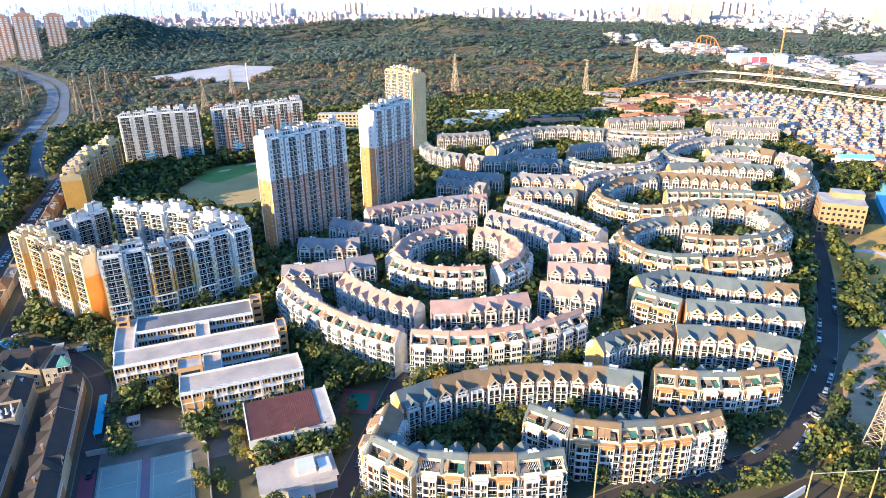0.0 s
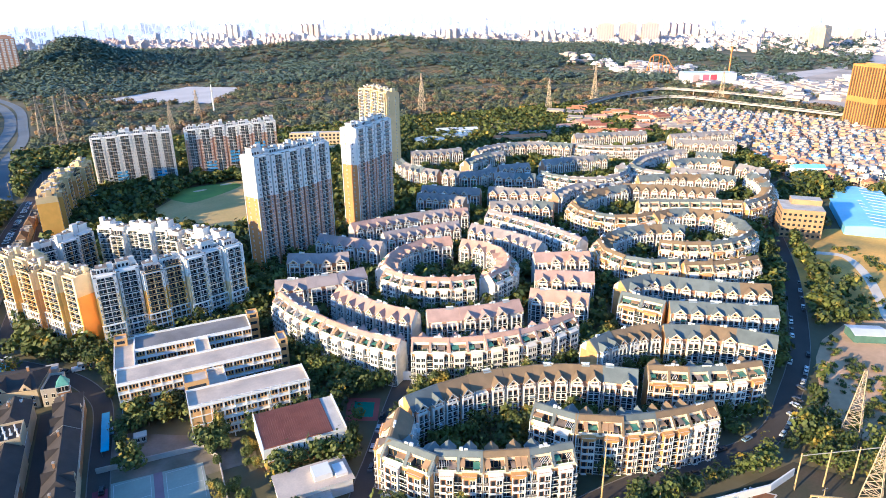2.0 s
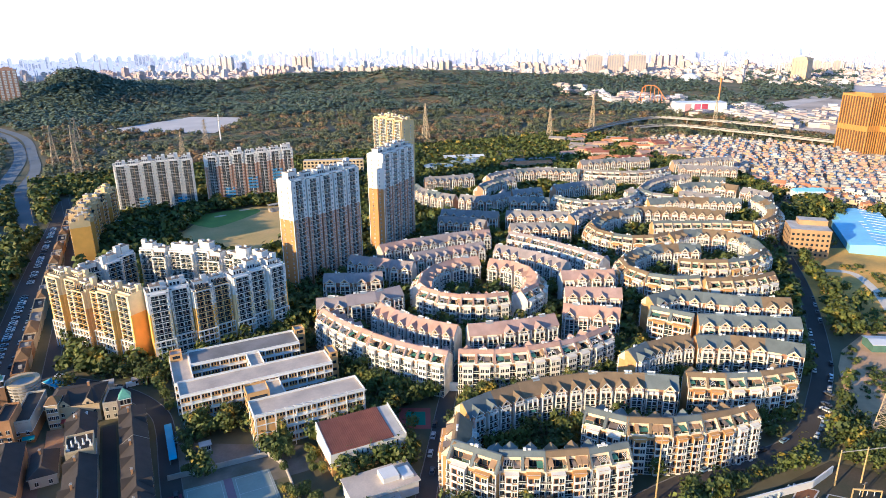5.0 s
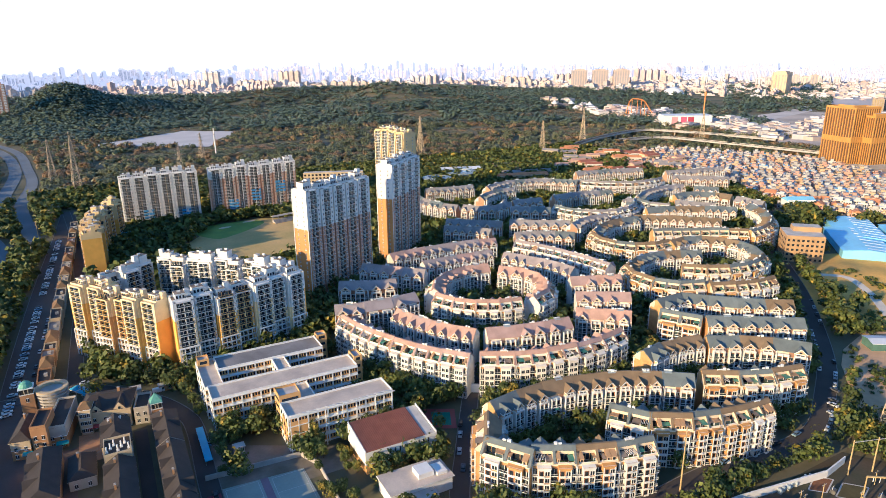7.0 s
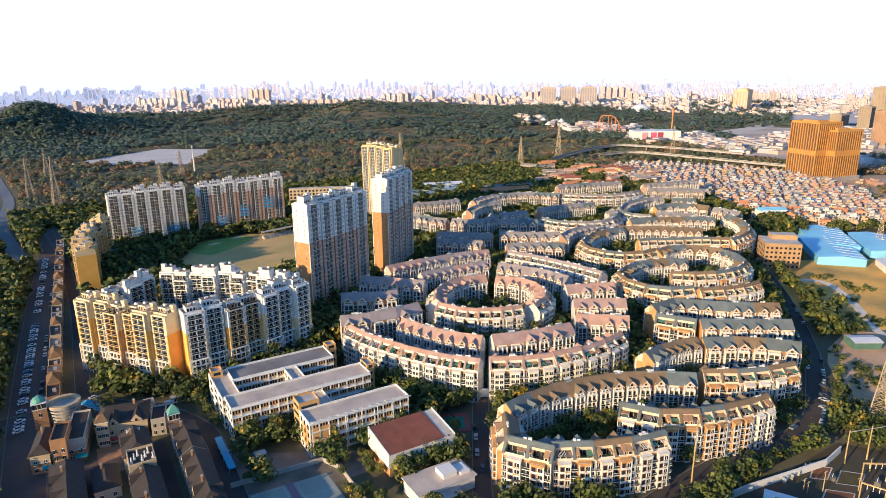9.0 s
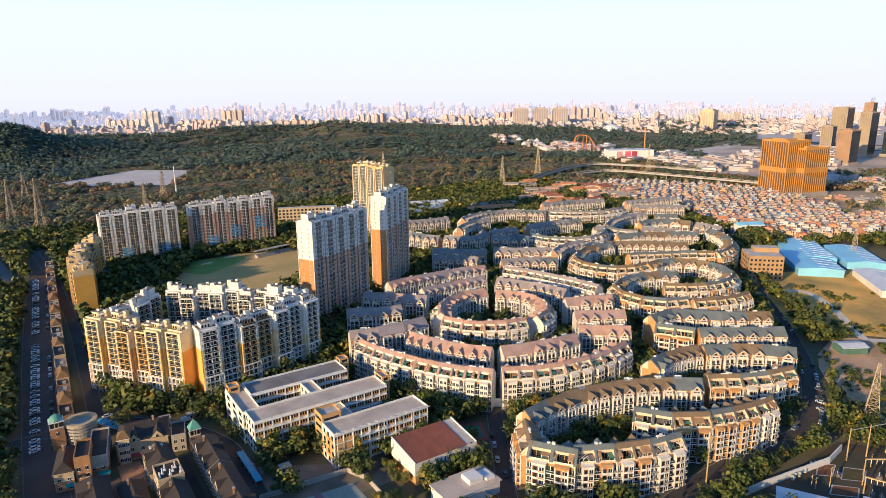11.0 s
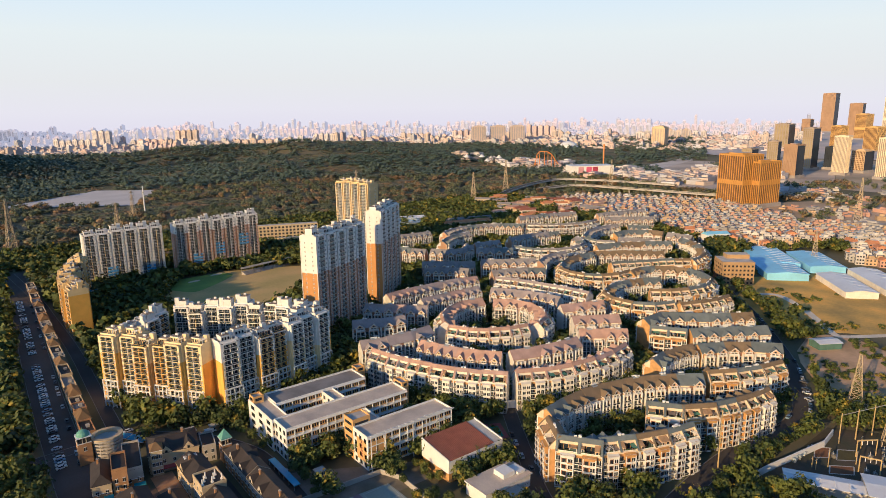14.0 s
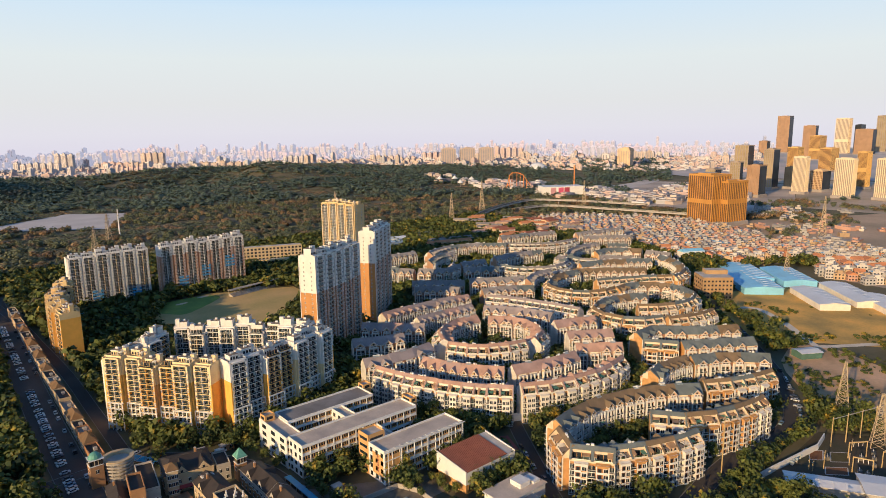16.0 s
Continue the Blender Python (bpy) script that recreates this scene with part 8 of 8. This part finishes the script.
for x, y, w, h, a in ((157.4, 92, 9, 8, -0.6), (143, 85.6, 7.5, 7.5, -1.2), (159, 79, 9, 8, -0.6), (151, 74.5, 7.5, 7.5, -1.2)):
    ob = thing("gantry", at(x, y, 0, a), "ochre steel substation gantry", "gantry", "substation gantries")
    for k in (-1, 1):
        s = Shape()
        s.tube((k * w / 2, 0, 0), (k * w / 2, 0, h), 0.28, 0.22, 6, frame_paint)
        put("leg", s.mesh("leg"), ob)
    s = Shape()
    s.box(-w / 2, w / 2, -0.25, 0.25, h - 0.5, h, frame_paint)
    put("beam", s.mesh("beam"), ob)
    for k in range(3):
        s = Shape()
        s.tube((-w / 4 + k * w / 4, 0, h - 0.5), (-w / 4 + k * w / 4, 0, h - 2.4), 0.12, 0.12, 6, white)
        put("insulator", s.mesh("insulator"), ob)
ob = thing("pole_line", at(160, 104), "row of tall ochre poles joined by a beam", "poles")
for i in range(5):
    s = Shape()
    s.tube((i * 10, -i * 3.2, 0), (i * 10, -i * 3.2, 15), 0.3, 0.2, 6, frame_paint)
    put("pole", s.mesh("pole"), ob)
    if i:
        s = Shape()
        s.tube(((i - 1) * 10, -(i - 1) * 3.2, 14), (i * 10, -i * 3.2, 14), 0.16, 0.16, 5, steel)
        put("beam", s.mesh("beam"), ob)
transformer_grey = mat("dull_grey_enamel", (0.17, 0.16, 0.145), 0.6, 0.25, 0.4, 3.0)
for x, y, q in ((141.6, 86.3, 0.8), (142.5, 83.4, 0.7), (145.2, 100.5, 0.7), (156, 90, 0.8), (153, 84, 0.7), (160, 86, 0.7), (166, 88, 0.7)):
    ob = thing("transformer", at(x, y, 0, 0.3, q, q, q), "grey substation transformer with fins", "transformer", "substation transformers")
    s = Shape()
    s.box(-1.5, 1.5, -1, 1, 0.2, 2.6, transformer_grey)
    put("tank", s.mesh("tank"), ob)
    for k in range(6):
        s = Shape()
        s.box(-1.4 + k * 0.5, -1.25 + k * 0.5, -1.6, -1.0, 0.5, 2.2, transformer_grey)
        put("fin", s.mesh("fin"), ob)
    for k in (-0.9, 0, 0.9):
        s = Shape()
        s.tube((k, 0, 2.6), (k, 0, 4.0), 0.16, 0.08, 6, white)
        put("bushing", s.mesh("bushing"), ob)
red_gravel = mat("red_brown_gravel_bed", (0.22, 0.10, 0.045), 0.95, 0.35, 0.2, 2.0)
moss_bed = mat("olive_grass_bed", (0.10, 0.085, 0.03), 0.95, 0.35, 0.2, 2.0)
for pts, m, label in (([(148.3, 109.3), (152.8, 104.8), (143.5, 101.5), (139.3, 105.6)], red_gravel, "red-brown gravel bed with concrete edging"), ([(153.9, 102), (159.4, 95.9), (150, 92.8), (144.3, 98.6)], moss_bed, "olive grass bed with concrete edging"),
                      ([(137.5, 98.5), (144, 91.6), (137.4, 89), (130.7, 96)], red_gravel, "red-brown gravel bed with concrete edging")):
    patch("gravel_bed", pts, m, 0.06, label, "bed")
    for (xa, ya), (xb, yb) in zip(pts, pts[1:] + pts[:1]):
        strip("kerb", [(xa, ya), (xb, yb)], 0.5, flat_roof, 0.09, "pale concrete edging of a substation bed", None, "kerb")
for i in range(9):
    x = 128.5 + i * 2.2
    ob = thing("capacitor", at(x, 109.2 + 0.4 * (i % 2), 0, 0.2 * (i % 3)), "pale grey capacitor drum on a low stand", "capacitor", "capacitors along the wall")
    s = Shape()
    s.tube((0, -0.8, 1.3), (0, 0.8, 1.3), 0.75, 0.75, 10, grey_sheet)
    put("drum", s.mesh("drum"), ob)
    s = Shape()
    s.box(-0.5, 0.5, -0.6, 0.6, 0, 0.7, flat_roof)
    put("stand", s.mesh("stand"), ob)
for x, y, h in ((135.1, 98.4, 9), (130.2, 102.8, 5), (129.6, 101, 5), (147, 92, 6), (163, 96, 6)):
    ob = thing("isolator_mast", at(x, y), "slim steel mast with a cross-arm", "mast", "substation masts")
    s = Shape()
    s.tube((0, 0, 0), (0, 0, h), 0.2, 0.14, 6, frame_paint)
    put("mast", s.mesh("mast"), ob)
    s = Shape()
    s.tube((-1.2, 0, h - 0.5), (1.2, 0, h - 0.5), 0.12, 0.12, 5, steel)
    put("cross_arm", s.mesh("cross_arm"), ob)
for x, y, h in ((98, 127, 27), (-128, 640, 14), (-127, 560, 12), (-104, 470, 12), (112, 116, 8)):
    ob = thing("utility_pole", at(x, y, 0, 0.8), "tall ochre utility pole with cross-arms", "pole", "utility poles")
    s = Shape()
    s.tube((0, 0, 0), (0, 0, h), 0.32, 0.2, 7, frame_paint)
    put("pole", s.mesh("pole"), ob)
    for k in range(3):
        s = Shape()
        s.tube((-1.6 + k * 0.2, 0, h - 1 - k * 2.6), (1.6 - k * 0.2, 0, h - 1 - k * 2.6), 0.12, 0.12, 5, steel)
        put("cross_arm", s.mesh("cross_arm"), ob)
ob = thing("pool", at(-49, 238), "narrow strip of bright blue roofing beside the school lane", "roof")
s = Shape()
s.box(-1.4, 1.4, -13, 13, 2.2, 2.5, blue_paint)
put("roof", s.mesh("roof"), ob)
for k in range(6):
    s = Shape()
    s.box(-1.3, -1.1, -12.5 + k * 5, -12.3 + k * 5, 0, 2.2, steel)
    put("post", s.mesh("post"), ob)
ob = thing("blue_dome", at(-58, 588), "low blue and white domed pavilion among trees", "pavilion")
s = Shape()
for i in range(20):
    a, b = 2 * math.pi * i / 20, 2 * math.pi * (i + 1) / 20
    for j in range(5):
        t, u = j * 0.3, (j + 1) * 0.3
        s.poly([(11 * math.cos(a) * math.cos(t), 11 * math.sin(a) * math.cos(t), 3 + 5 * math.sin(t)), (11 * math.cos(b) * math.cos(t), 11 * math.sin(b) * math.cos(t), 3 + 5 * math.sin(t)),
                (11 * math.cos(b) * math.cos(u), 11 * math.sin(b) * math.cos(u), 3 + 5 * math.sin(u)), (11 * math.cos(a) * math.cos(u), 11 * math.sin(a) * math.cos(u), 3 + 5 * math.sin(u))], blue_paint if i % 3 else white)
put("dome", s.mesh("dome"), ob)
s = Shape()
s.tube((0, 0, 0), (0, 0, 3), 10.8, 10.8, 20, white)
put("drum", s.mesh("drum"), ob)
